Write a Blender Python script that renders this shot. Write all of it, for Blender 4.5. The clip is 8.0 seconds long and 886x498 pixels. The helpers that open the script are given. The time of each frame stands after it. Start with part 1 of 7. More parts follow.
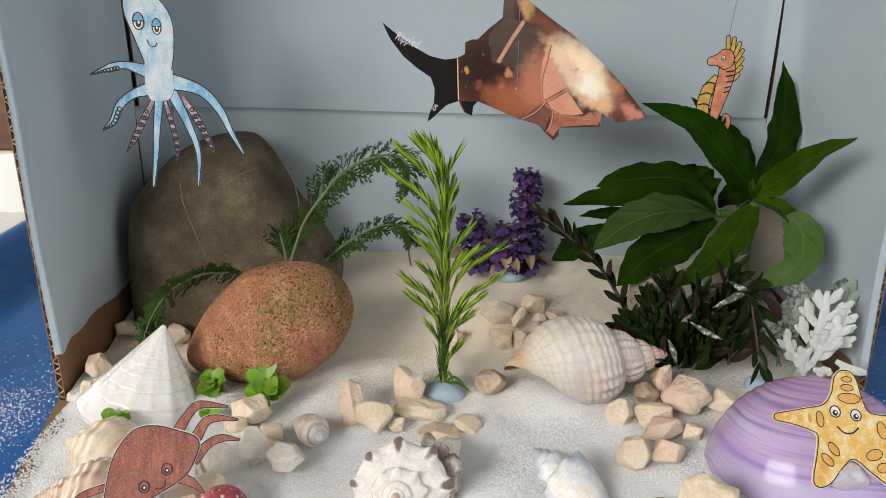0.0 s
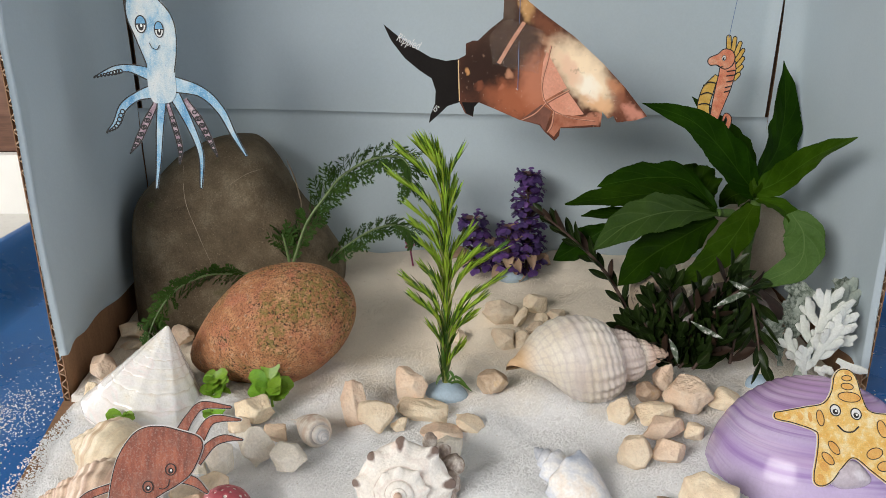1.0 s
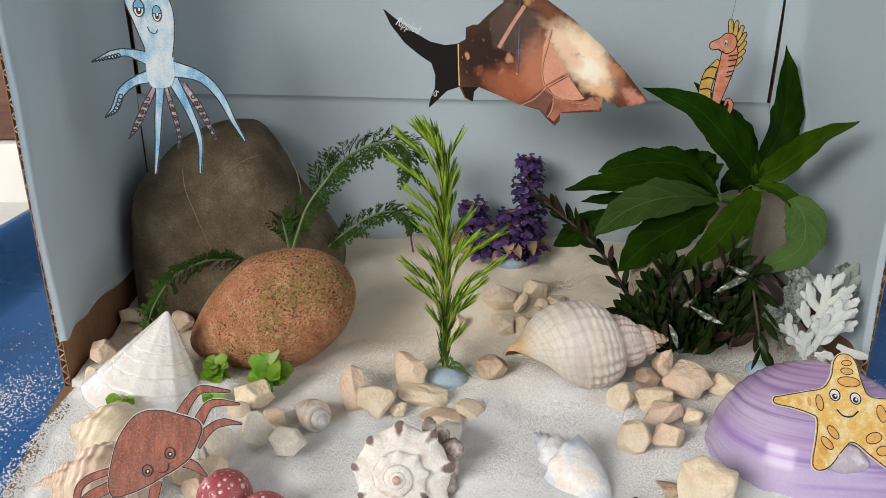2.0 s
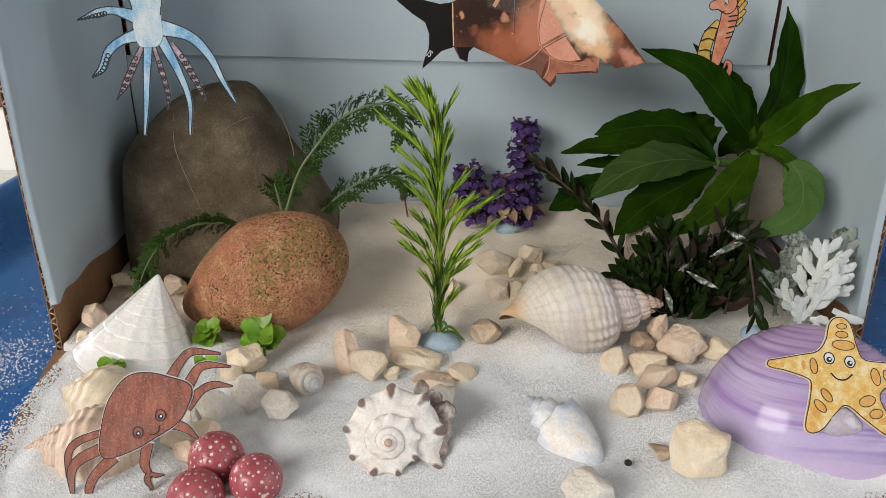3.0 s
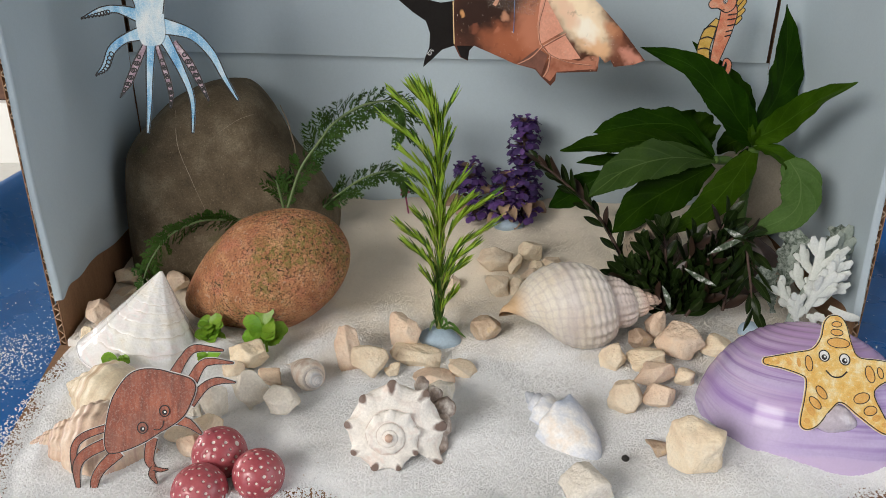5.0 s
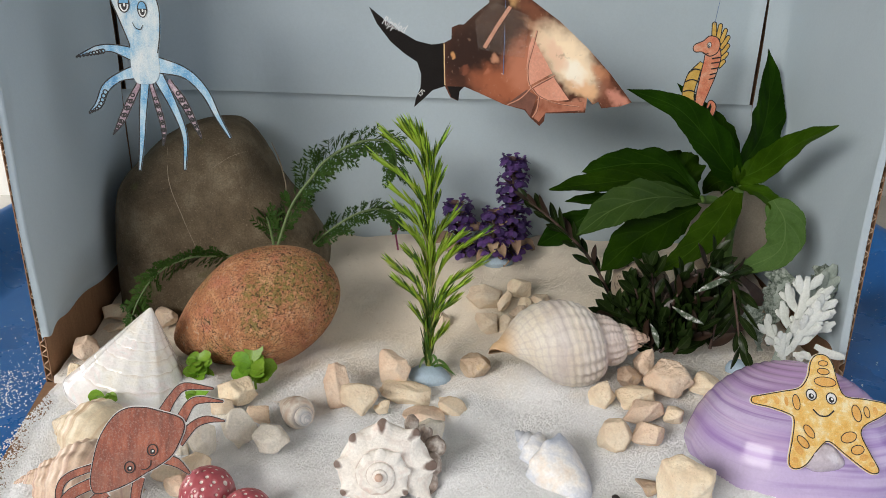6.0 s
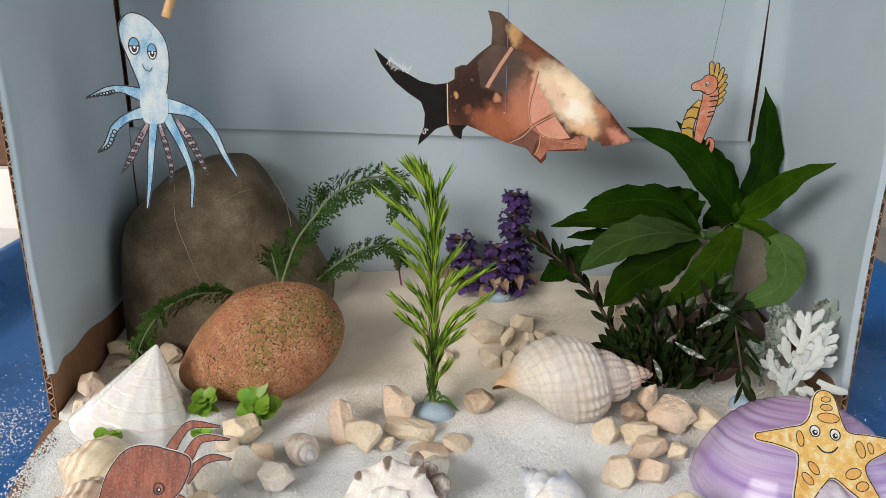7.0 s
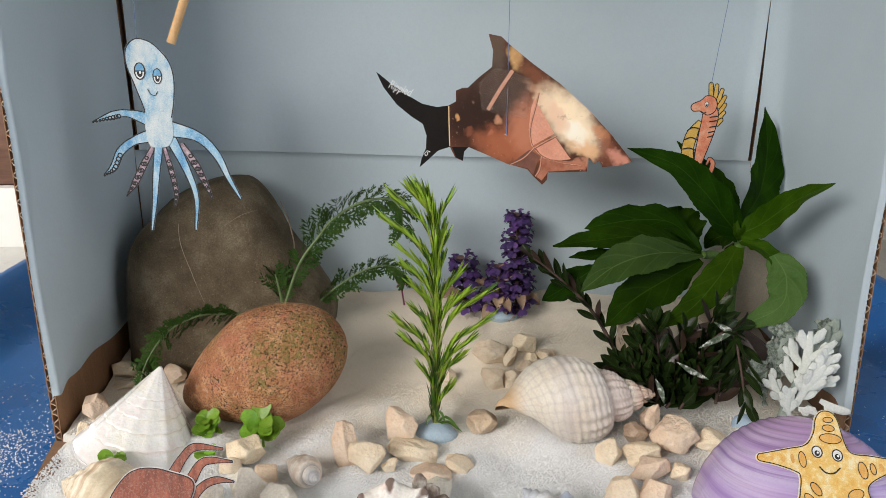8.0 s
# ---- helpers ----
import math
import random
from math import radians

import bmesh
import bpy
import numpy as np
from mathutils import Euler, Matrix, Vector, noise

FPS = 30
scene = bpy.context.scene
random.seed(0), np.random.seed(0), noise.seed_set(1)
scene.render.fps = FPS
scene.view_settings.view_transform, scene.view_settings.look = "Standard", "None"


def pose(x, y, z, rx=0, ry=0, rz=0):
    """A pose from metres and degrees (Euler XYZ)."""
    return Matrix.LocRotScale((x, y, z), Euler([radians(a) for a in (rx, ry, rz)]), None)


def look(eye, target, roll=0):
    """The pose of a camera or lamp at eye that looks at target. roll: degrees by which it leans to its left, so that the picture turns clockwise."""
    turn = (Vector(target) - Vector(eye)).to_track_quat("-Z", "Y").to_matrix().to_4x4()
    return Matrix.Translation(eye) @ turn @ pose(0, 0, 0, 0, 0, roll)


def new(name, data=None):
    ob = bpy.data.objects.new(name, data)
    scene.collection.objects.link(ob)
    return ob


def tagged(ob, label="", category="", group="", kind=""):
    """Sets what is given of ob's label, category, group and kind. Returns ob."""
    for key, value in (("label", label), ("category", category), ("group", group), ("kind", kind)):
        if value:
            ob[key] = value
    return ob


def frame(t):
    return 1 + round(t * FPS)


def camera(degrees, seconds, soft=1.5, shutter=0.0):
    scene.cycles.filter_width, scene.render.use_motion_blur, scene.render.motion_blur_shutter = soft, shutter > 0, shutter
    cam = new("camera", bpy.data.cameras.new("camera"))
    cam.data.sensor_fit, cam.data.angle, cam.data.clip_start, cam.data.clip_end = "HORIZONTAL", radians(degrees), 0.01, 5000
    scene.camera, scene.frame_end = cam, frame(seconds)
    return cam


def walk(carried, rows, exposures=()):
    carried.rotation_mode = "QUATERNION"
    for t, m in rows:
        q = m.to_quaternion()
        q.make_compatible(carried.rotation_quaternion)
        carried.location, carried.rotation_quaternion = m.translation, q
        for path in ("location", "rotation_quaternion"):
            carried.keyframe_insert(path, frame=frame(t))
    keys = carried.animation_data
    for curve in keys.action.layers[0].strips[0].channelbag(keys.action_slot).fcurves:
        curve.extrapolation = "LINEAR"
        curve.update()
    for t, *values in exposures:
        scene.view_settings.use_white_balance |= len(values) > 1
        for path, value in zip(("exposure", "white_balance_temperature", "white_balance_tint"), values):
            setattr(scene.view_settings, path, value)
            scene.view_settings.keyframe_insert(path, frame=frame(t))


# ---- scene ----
cam = camera(60.29, 8.0, soft=0.6)
ROWS = [
    (0.0, 0.0000, 0.0000, 0.2120, 71.00, -0.00, -0.04),
    (0.5, 0.0013, -0.0015, 0.2128, 71.00, 0.21, 0.11),
    (1.0, 0.0012, -0.0015, 0.2131, 70.96, 0.30, 0.16),
    (1.5, 0.0015, -0.0022, 0.2127, 70.86, 0.41, 0.33),
    (3.0, 0.0050, 0.0015, 0.2067, 67.84, 0.22, 0.25),
    (3.5, 0.0055, 0.0002, 0.2058, 67.12, 0.36, 0.40),
    (4.0, 0.0064, 0.0012, 0.2054, 66.53, 0.37, 0.55),
    (5.5, 0.0043, -0.0022, 0.2123, 68.37, -0.12, -0.02),
    (6.0, 0.0036, -0.0028, 0.2128, 69.87, -0.42, -0.49),
    (6.5, 0.0041, -0.0056, 0.2158, 71.37, -0.49, -0.55),
    (7.0, 0.0014, -0.0057, 0.2168, 72.20, -0.29, -0.56),
    (7.5, 0.0032, -0.0080, 0.2206, 73.02, -0.09, -0.45),
    (8.0, 0.0027, -0.0075, 0.2199, 73.43, 0.03, -0.30),
]
walk(cam, [(t, pose(x, y, z, rx, ry, rz)) for t, x, y, z, rx, ry, rz in ROWS], [(0.0, -0.16), (1.5, -0.16), (3.0, -0.28), (4.0, -0.31), (5.5, -0.23), (6.5, -0.16), (8.0, -0.09)])

# ---- light: daylight from a large window behind the camera, to its left ----
world = bpy.data.worlds.new("daylight")
scene.world = world
world.use_nodes = True
wn = world.node_tree.nodes
sky = wn.new("ShaderNodeTexSky")
sky.sky_type, sky.sun_disc, sky.sun_elevation, sky.sun_rotation = "NISHITA", False, radians(38), radians(200)
world.node_tree.links.new(sky.outputs[0], wn["Background"].inputs[0])
wn["Background"].inputs[1].default_value = 0.10


def area_light(name, eye, target, w, h, watts, colour):
    lamp = bpy.data.lights.new(name, "AREA")
    lamp.shape, lamp.size, lamp.size_y, lamp.energy, lamp.color = "RECTANGLE", w, h, watts, colour
    ob = new(name, lamp)
    ob.matrix_world = look(eye, target)
    return ob


area_light("window_daylight", (-1.44, -1.32, 1.08), (-0.02, 0.4, 0.06), 1.20, 0.75, 53, (1.0, 0.955, 0.90))
# added fill from the right to brighten the left inner wall; no window known
area_light("east_window_daylight", (1.95, -0.55, 0.75), (0.0, 0.4, 0.05), 1.7, 1.4, 20, (0.985, 0.985, 0.98))
area_light("far_window_daylight", (-4.05, 2.1, 0.6), (-2.0, 2.2, -0.3), 1.6, 1.3, 150, (1.0, 0.98, 0.95))

# ---- mesh helpers ----
class Builder:
    """Gathers vertices, faces and texture coordinates of one mesh."""

    def __init__(self):
        self.v, self.f, self.uv, self.m, self.n = [], [], [], [], 0

    def add(self, verts, faces, uv=None, mi=0):
        verts = np.asarray(verts, float).reshape(-1, 3)
        self.v.append(verts)
        self.uv.append(np.zeros((len(verts), 2)) if uv is None else np.asarray(uv, float).reshape(-1, 2))
        self.f += [tuple(i + self.n for i in f) for f in faces]
        self.m += [mi] * len(faces)
        self.n += len(verts)
        return self

    def mesh(self, name, smooth=True):
        me = bpy.data.meshes.new(name)
        v = np.concatenate(self.v)
        me.from_pydata(v.tolist(), [], self.f)
        uv = np.concatenate(self.uv)
        layer = me.uv_layers.new(name="UVMap")
        idx = np.empty(len(me.loops), dtype=np.int32)
        me.loops.foreach_get("vertex_index", idx)
        layer.data.foreach_set("uv", uv[idx].astype(np.float32).ravel())
        me.polygons.foreach_set("use_smooth", [smooth] * len(me.polygons))
        me.polygons.foreach_set("material_index", self.m)
        me.update()
        return me


def thing(name, at, label, category, group="", turn=None):
    ob = new(name)
    ob.empty_display_size = 0.01
    ob.matrix_world = Matrix.Translation(at) @ (turn if turn else Matrix())
    return tagged(ob, label, category, group)


def part(name, data, material, parent, label="", m=None, smooth=True):
    """One mesh object under a thing or a part; data is a Builder, a bmesh or a mesh."""
    if isinstance(data, Builder):
        data = data.mesh(name, smooth)
    elif isinstance(data, bmesh.types.BMesh):
        me = bpy.data.meshes.new(name)
        data.to_mesh(me)
        data.free()
        me.polygons.foreach_set("use_smooth", [smooth] * len(me.polygons))
        data = me
    if material and not data.materials:
        for k in material if isinstance(material, (list, tuple)) else [material]:
            data.materials.append(k)
    ob = new(name, data)
    ob.parent = parent
    if m is not None:
        ob.matrix_basis = m
    return tagged(ob, label)


def single(name, data, material, label, category, group="", kind="", m=None, smooth=True):
    """A thing, or a piece of the setting, that is one mesh."""
    ob = part(name, data, material, None, "", m, smooth)
    return tagged(ob, label, category, group, kind)


def grid_faces(n, m, cu=False, cv=False):
    i = np.arange(n if cu else n - 1)[:, None]
    j = np.arange(m if cv else m - 1)[None, :]
    a = i * m + j
    b = ((i + 1) % n) * m + j
    c = ((i + 1) % n) * m + (j + 1) % m
    d = i * m + (j + 1) % m
    return np.stack([np.broadcast_to(q, np.broadcast(a, c).shape) for q in (a, b, c, d)], -1).reshape(-1, 4).tolist()


def box(b, lo, hi, mi=0):
    (x0, y0, z0), (x1, y1, z1) = lo, hi
    v = [(x0, y0, z0), (x1, y0, z0), (x1, y1, z0), (x0, y1, z0), (x0, y0, z1), (x1, y0, z1), (x1, y1, z1), (x0, y1, z1)]
    return b.add(v, [(0, 3, 2, 1), (4, 5, 6, 7), (0, 1, 5, 4), (1, 2, 6, 5), (2, 3, 7, 6), (3, 0, 4, 7)], mi=mi)


def bevel_box(lo, hi, r=0.002, seg=2):
    bm = bmesh.new()
    c = [(a + b) / 2 for a, b in zip(lo, hi)]
    s = [b - a for a, b in zip(lo, hi)]
    bmesh.ops.create_cube(bm, size=1, matrix=Matrix.Translation(c) @ Matrix.Diagonal((*s, 1)))
    bmesh.ops.bevel(bm, geom=bm.edges[:], offset=r, segments=seg, affect="EDGES", profile=0.5)
    return bm


def spline(pts, n):
    """n points on a smooth curve through pts (rows of any width)."""
    p = np.asarray(pts, float)
    if len(p) == 2:
        return p[0] + (p[1] - p[0]) * np.linspace(0, 1, n)[:, None]
    q = np.vstack([2 * p[0] - p[1], p, 2 * p[-1] - p[-2]])
    u = np.linspace(0, len(p) - 1, n)
    i = np.minimum(u.astype(int), len(p) - 2)
    t = (u - i)[:, None]
    a, b, c, d = q[i], q[i + 1], q[i + 2], q[i + 3]
    return 0.5 * (2 * b + (c - a) * t + (2 * a - 5 * b + 4 * c - d) * t * t + (3 * b - a - 3 * c + d) * t ** 3)


def ease(a, c, v):
    u = np.clip((v - a) / (c - a), 0, 1)
    return u * u * (3 - 2 * u)


def lerp(a, c, t):
    return a + (c - a) * t


def unit(v):
    v = np.asarray(v, float)
    return v / (np.linalg.norm(v, axis=-1, keepdims=True) + 1e-12)


def tube(b, pts, radii, sides=6, n=None, flat=1.0, up=(0, 0, 1), mi=0):
    """A tapered tube through pts; flat squeezes it along its own up direction."""
    n = n or max(2, len(pts) * 4)
    p = spline(pts, n)
    r = np.interp(np.linspace(0, 1, n), np.linspace(0, 1, len(radii)), radii)
    t = unit(np.gradient(p, axis=0))
    s = np.cross(t, np.asarray(up, float))
    bad = np.linalg.norm(s, axis=1) < 1e-3
    s[bad] = np.cross(t[bad], (1, 0.2, 0.1))
    s = unit(s)
    w = np.cross(s, t)
    a = np.linspace(0, 2 * np.pi, sides, endpoint=False)
    ring = p[:, None] + r[:, None, None] * (np.cos(a)[None, :, None] * s[:, None] + flat * np.sin(a)[None, :, None] * w[:, None])
    uv = np.stack(np.meshgrid(np.linspace(0, 1, n), a / 6.2832, indexing="ij"), -1)
    f = grid_faces(n, sides, cv=True)
    f.append(tuple(range(sides))[::-1])
    f.append(tuple((n - 1) * sides + k for k in range(sides)))
    return b.add(ring, f, uv, mi)


def waves(p, scale, seed, k=10):
    """Smooth random field at the points p, about -1 to 1."""
    rg = np.random.RandomState(seed)
    out = np.zeros(p.shape[:-1])
    for _ in range(k):
        d = rg.normal(size=p.shape[-1])
        d /= np.linalg.norm(d)
        out += np.sin(p @ d * scale * rg.uniform(0.6, 1.5) + rg.uniform(0, 6.28))
    return out / k ** 0.5 * 0.8


BALLS = {}


def ball_dirs(sub):
    if sub not in BALLS:
        bm = bmesh.new()
        bmesh.ops.create_icosphere(bm, subdivisions=sub, radius=1)
        BALLS[sub] = (np.array([v.co[:] for v in bm.verts]), [tuple(v.index for v in f.verts) for f in bm.faces])
        bm.free()
    return BALLS[sub]


def stone(size, seed, angular=0.0, planes=12, lump=0.06, grain=0.0, sub=4, taper=0.0):
    """A stone about the origin: a ball cut by planes (angular 0 to 1), lumpy, then sized; taper narrows one end along x."""
    d, f = ball_dirs(sub)
    rg = np.random.RandomState(seed)
    n = unit(rg.normal(size=(planes, 3)))
    h = rg.uniform(0.50, 0.74, planes) if angular > 0.5 else rg.uniform(0.62, 0.92, planes)
    c = np.clip(d @ n.T, 1e-3, None)
    sharp = 14 + 76 * angular
    cut = (np.sum((h / c) ** -sharp, axis=1) + 1.0) ** (-1 / sharp)
    r = 1 + angular * (cut - 1)
    r = r * (1 + lump * waves(d, 2.6, seed + 1) + lump * 0.4 * waves(d, 7, seed + 2) + grain * waves(d, 28, seed + 3))
    p = d * r[:, None]
    p = p / np.abs(p).max(0) * 0.5
    if taper:
        k = 1 - taper * (p[:, :1] + 0.5) ** 1.3
        p[:, 1:] *= k
    b = Builder()
    b.add(p * np.asarray(size), f, d[:, :2])
    return b


def whorls(profile, growth, turns, size, hand=1, ns=90, per=110, ribs=0, rib=0.0, rib_s=(0.0, 0.7), body=0.3, cords=0, cord=0.0, knobs=0, knob=0.0, knob_at=0.2, knob_w=0.1, seed=3, wob=0.004, squash=1.0, last=0.0):
    """A coiled shell: tip at the origin, axis +z. The profile (radius, distance from the tip) of the last whorl winds round and shrinks to the tip,
    so that each whorl overlaps the one before it. u counts turns back from the mouth, v runs from the seam to the front end."""
    pr = spline(np.array(profile, float), ns)
    sv = np.linspace(0, 1, ns)
    n = int(per * turns)
    a = np.linspace(-2 * np.pi * turns, 0, n)
    g, h = math.log(growth), math.log(last or growth)
    k = np.exp(np.where(a > -2 * np.pi, -h * (np.clip(-a, 0, 2 * np.pi) / (2 * np.pi)) ** (1.0 if not last else 1.8), g * (a / (2 * np.pi) + 1) - h))
    A, S = np.meshgrid(a, sv, indexing="ij")
    R = np.broadcast_to(pr[:, 0], A.shape).copy()
    late = ease(-2 * np.pi, -0.4 * np.pi, A)
    if ribs:
        on = ease(rib_s[0] - 0.01, rib_s[0] + 0.08, S) * (1 - ease(rib_s[1] - 0.25, rib_s[1], S))
        R = R * (1 + rib * np.cos(ribs * A + 1.5 * S) * on * (1 - (1 - body) * late))
    if cords:
        R = R * (1 + cord * np.cos(2 * np.pi * cords * S) * ease(0.02, 0.1, S))
    if knobs:
        bump = np.exp(-((S - knob_at) / knob_w) ** 2) * (0.5 + 0.5 * np.cos(knobs * A)) ** 1.4
        R = R + knob * bump * ease(-2 * np.pi * 2.6, -2 * np.pi * 0.9, A)
    K = k[:, None]
    P = np.stack([K * R * np.cos(A), hand * K * R * np.sin(A) * squash, K * np.broadcast_to(pr[:, 1], A.shape)], -1) * size
    P = P * (1 + wob * waves(P / size, 9, seed)[..., None] * np.array([1, 1, 0.3]))
    b = Builder()
    f = grid_faces(n, ns)
    b.add(P, f if hand < 0 else [q[::-1] for q in f], np.stack([A / (2 * np.pi), S], -1))
    mouth = np.stack([P[-1], P[-1] * [0.25, 0.25, 1] + P[-1] * [0, 0, 0]], 0)
    b.add(mouth, grid_faces(2, ns), np.stack([np.stack([np.zeros(ns), sv], -1)] * 2, 0))
    return b


def split_rows(b, row, nt):
    """Cuts a coiled shell at one row of its grid into two meshes whose shading still runs on across the cut."""
    whole = b.mesh("whole")
    normals = np.empty(len(whole.vertices) * 3, dtype=np.float32)
    whole.vertex_normals.foreach_get("vector", normals)
    normals = normals.reshape(-1, 3)
    v, uv = np.concatenate(b.v), np.concatenate(b.uv)
    out = []
    for keep in (lambda f: max(f) <= row * nt + nt - 1, lambda f: max(f) > row * nt + nt - 1):
        faces = [f for f in b.f if keep(f)]
        used = sorted({i for f in faces for i in f})
        at = {i: k for k, i in enumerate(used)}
        piece = Builder()
        piece.add(v[used], [tuple(at[i] for i in f) for f in faces], uv[used])
        me = piece.mesh("piece")
        me.normals_split_custom_set_from_vertices(normals[used].tolist())
        out.append(me)
    bpy.data.meshes.remove(whole)
    return out


def aim(axis, roll=0.0):
    """Turns +z to the axis, after a roll about it, in degrees."""
    return Vector(axis).to_track_quat("Z", "Y").to_matrix().to_4x4() @ Matrix.Rotation(radians(roll), 4, "Z")


def leaf(b, pts, width, up=(0, 0, 1), fold=0.25, profile=None, n=14, m=5, wav=0.0, ser=0.0, seed=0, mi=0, thick=0.0, twist=0.0, pucker=0.0, pairs=7):
    """A leaf blade along pts, folded at its midrib; uv: u across, v along."""
    c = spline(pts, n)
    t = unit(np.gradient(c, axis=0))
    s = unit(np.cross(t, np.asarray(up, float)))
    w = np.cross(s, t)
    if twist:
        a = (np.linspace(0, 1, n) * twist)[:, None]
        s, w = s * np.cos(a) + w * np.sin(a), w * np.cos(a) - s * np.sin(a)
    v = np.linspace(0, 1, n)
    pr = profile or [(0, 0.12), (0.15, 0.45), (0.4, 1.0), (0.65, 0.92), (0.85, 0.5), (1, 0.02)]
    pr = spline(np.array(pr, float), 60)
    half = np.interp(v, pr[:, 0], np.maximum(pr[:, 1], 0.01)) * width / 2
    k = np.linspace(-1, 1, m)
    rim = np.random.RandomState(seed + 900)
    edge = ser * (rim.uniform(-0.5, 0.5, (n, 2)) + 0.8 * np.sin(v[:, None] * [31, 37] + seed))
    hw = half[:, None] * (1 + np.where(k < 0, edge[:, :1], edge[:, 1:]) * (np.abs(k) ** 3)[None, :])
    ln = np.linalg.norm(np.diff(c, axis=0), axis=1).sum()
    rip = wav * width * (np.sin(v * 23 + seed)[:, None] * (k > 0)[None, :] + np.sin(v * 19 + 2 * seed + 1)[:, None] * (k < 0)[None, :]) * (np.abs(k) ** 2)[None, :]
    ridge = np.abs(np.sin(np.pi * (v[:, None] * pairs - np.abs(k)[None, :] * pairs * 0.28)))
    pk = pucker * half[:, None] * (ridge - 0.5) * (np.abs(k) * (1.15 - np.abs(k)) * 3)[None, :]
    P = c[:, None] + s[:, None] * (hw * k[None, :])[..., None] + w[:, None] * ((fold * hw * np.abs(k)[None, :] + rip + pk))[..., None]
    uv = np.stack(np.broadcast_arrays(k[None, :] * 0.5 + 0.5, v[:, None]), -1)
    uv = uv * np.array([1, 1])
    f = grid_faces(n, m)
    b.add(P, f, uv, mi)
    if thick:
        b.add(P - w[:, None] * thick, [q[::-1] for q in f], uv, mi)
    return b

# ---- materials ----
def mat(name, ramp, scale=60.0, detail=6.0, rough=0.6, rvar=0.12, bump=0.0, bscale=400.0, bdist=0.001, fine=0.12, fscale=900.0, specks=(), coat=0.0, sss=0.0,
        spec=0.5, rnd=0.0, metal=0.0, stretch=(1, 1, 1), uvmode=False, island=0.0, warp=0.0, sssr=(0.004, 0.003, 0.002), trans=0.0, sheen=0.0, voro=False, line=None):
    m = bpy.data.materials.new(name)
    m.use_nodes = True
    nt = m.node_tree
    N, link = nt.nodes, nt.links.new
    bs = N["Principled BSDF"]

    def math_node(op, a, b):
        q = N.new("ShaderNodeMath")
        q.operation = op
        for i, val in enumerate((a, b)):
            if isinstance(val, (int, float)):
                q.inputs[i].default_value = val
            else:
                link(val, q.inputs[i])
        return q.outputs[0]

    def mix(kind, fac, a, b):
        q = N.new("ShaderNodeMix")
        q.data_type, q.blend_type = "RGBA", kind
        for sock, val in ((q.inputs[0], fac), (q.inputs[6], a), (q.inputs[7], b)):
            if isinstance(val, (int, float)):
                sock.default_value = val
            elif isinstance(val, tuple):
                sock.default_value = (*val, 1)
            else:
                link(val, sock)
        return q.outputs[2]

    tc = N.new("ShaderNodeTexCoord")
    mp = N.new("ShaderNodeMapping")
    mp.inputs["Scale"].default_value = stretch
    link(tc.outputs["UV" if uvmode else "Object"], mp.inputs[0])
    at = mp.outputs[0]

    def noise_node(sc, det, vec=None, dist=0.0):
        q = N.new("ShaderNodeTexNoise")
        q.inputs["Scale"].default_value, q.inputs["Detail"].default_value, q.inputs["Roughness"].default_value = sc, det, 0.6
        q.inputs["Distortion"].default_value = dist
        link(vec or at, q.inputs["Vector"])
        return q.outputs[0]

    n1 = noise_node(scale, detail, dist=warp)
    cr = N.new("ShaderNodeValToRGB")
    el = cr.color_ramp.elements
    while len(el) < len(ramp):
        el.new(0.5)
    for e, (p, c) in zip(el, ramp):
        e.position, e.color = p, (*c, 1)
    link(n1, cr.inputs[0])
    col = cr.outputs[0]
    obj = tc.outputs["Object"]
    n2 = noise_node(fscale, 3, obj)
    if fine:
        g = N.new("ShaderNodeMapRange")
        g.inputs[1].default_value, g.inputs[2].default_value, g.inputs[3].default_value, g.inputs[4].default_value = 0.25, 0.75, 1 - fine, 1 + fine
        link(n2, g.inputs[0])
        c3 = N.new("ShaderNodeCombineColor")
        for i in range(3):
            link(g.outputs[0], c3.inputs[i])
        col = mix("MULTIPLY", 1.0, col, c3.outputs[0])
    for sc, lo, hi, sp, amt in specks:
        k = noise_node(sc, 2.5, obj)
        r = N.new("ShaderNodeMapRange")
        r.inputs[1].default_value, r.inputs[2].default_value, r.inputs[4].default_value = lo, hi, amt
        link(k, r.inputs[0])
        col = mix("MIX", r.outputs[0], col, sp)
    if line:
        col = line(N, link, math_node, mix, tc, col, noise_node)
    if rnd or island:
        src = N.new("ShaderNodeObjectInfo").outputs["Random"] if rnd else N.new("ShaderNodeNewGeometry").outputs["Random Per Island"]
        k = rnd or island
        g = N.new("ShaderNodeMapRange")
        g.inputs[3].default_value, g.inputs[4].default_value = 1 - k, 1 + k * 0.6
        link(src, g.inputs[0])
        h = N.new("ShaderNodeHueSaturation")
        hh = N.new("ShaderNodeMapRange")
        hh.inputs[3].default_value, hh.inputs[4].default_value = 0.5 - k * 0.05, 0.5 + k * 0.05
        link(src, hh.inputs[0])
        link(hh.outputs[0], h.inputs["Hue"])
        link(g.outputs[0], h.inputs["Value"])
        link(col, h.inputs["Color"])
        col = h.outputs[0]
    link(col, bs.inputs["Base Color"])
    rr = N.new("ShaderNodeMapRange")
    rr.inputs[3].default_value, rr.inputs[4].default_value = max(0.02, rough - rvar), min(1, rough + rvar)
    link(n1, rr.inputs[0])
    link(rr.outputs[0], bs.inputs["Roughness"])
    bs.inputs["Specular IOR Level"].default_value = spec
    bs.inputs["Metallic"].default_value = metal
    bs.inputs["Coat Weight"].default_value = coat
    bs.inputs["Coat Roughness"].default_value = 0.08
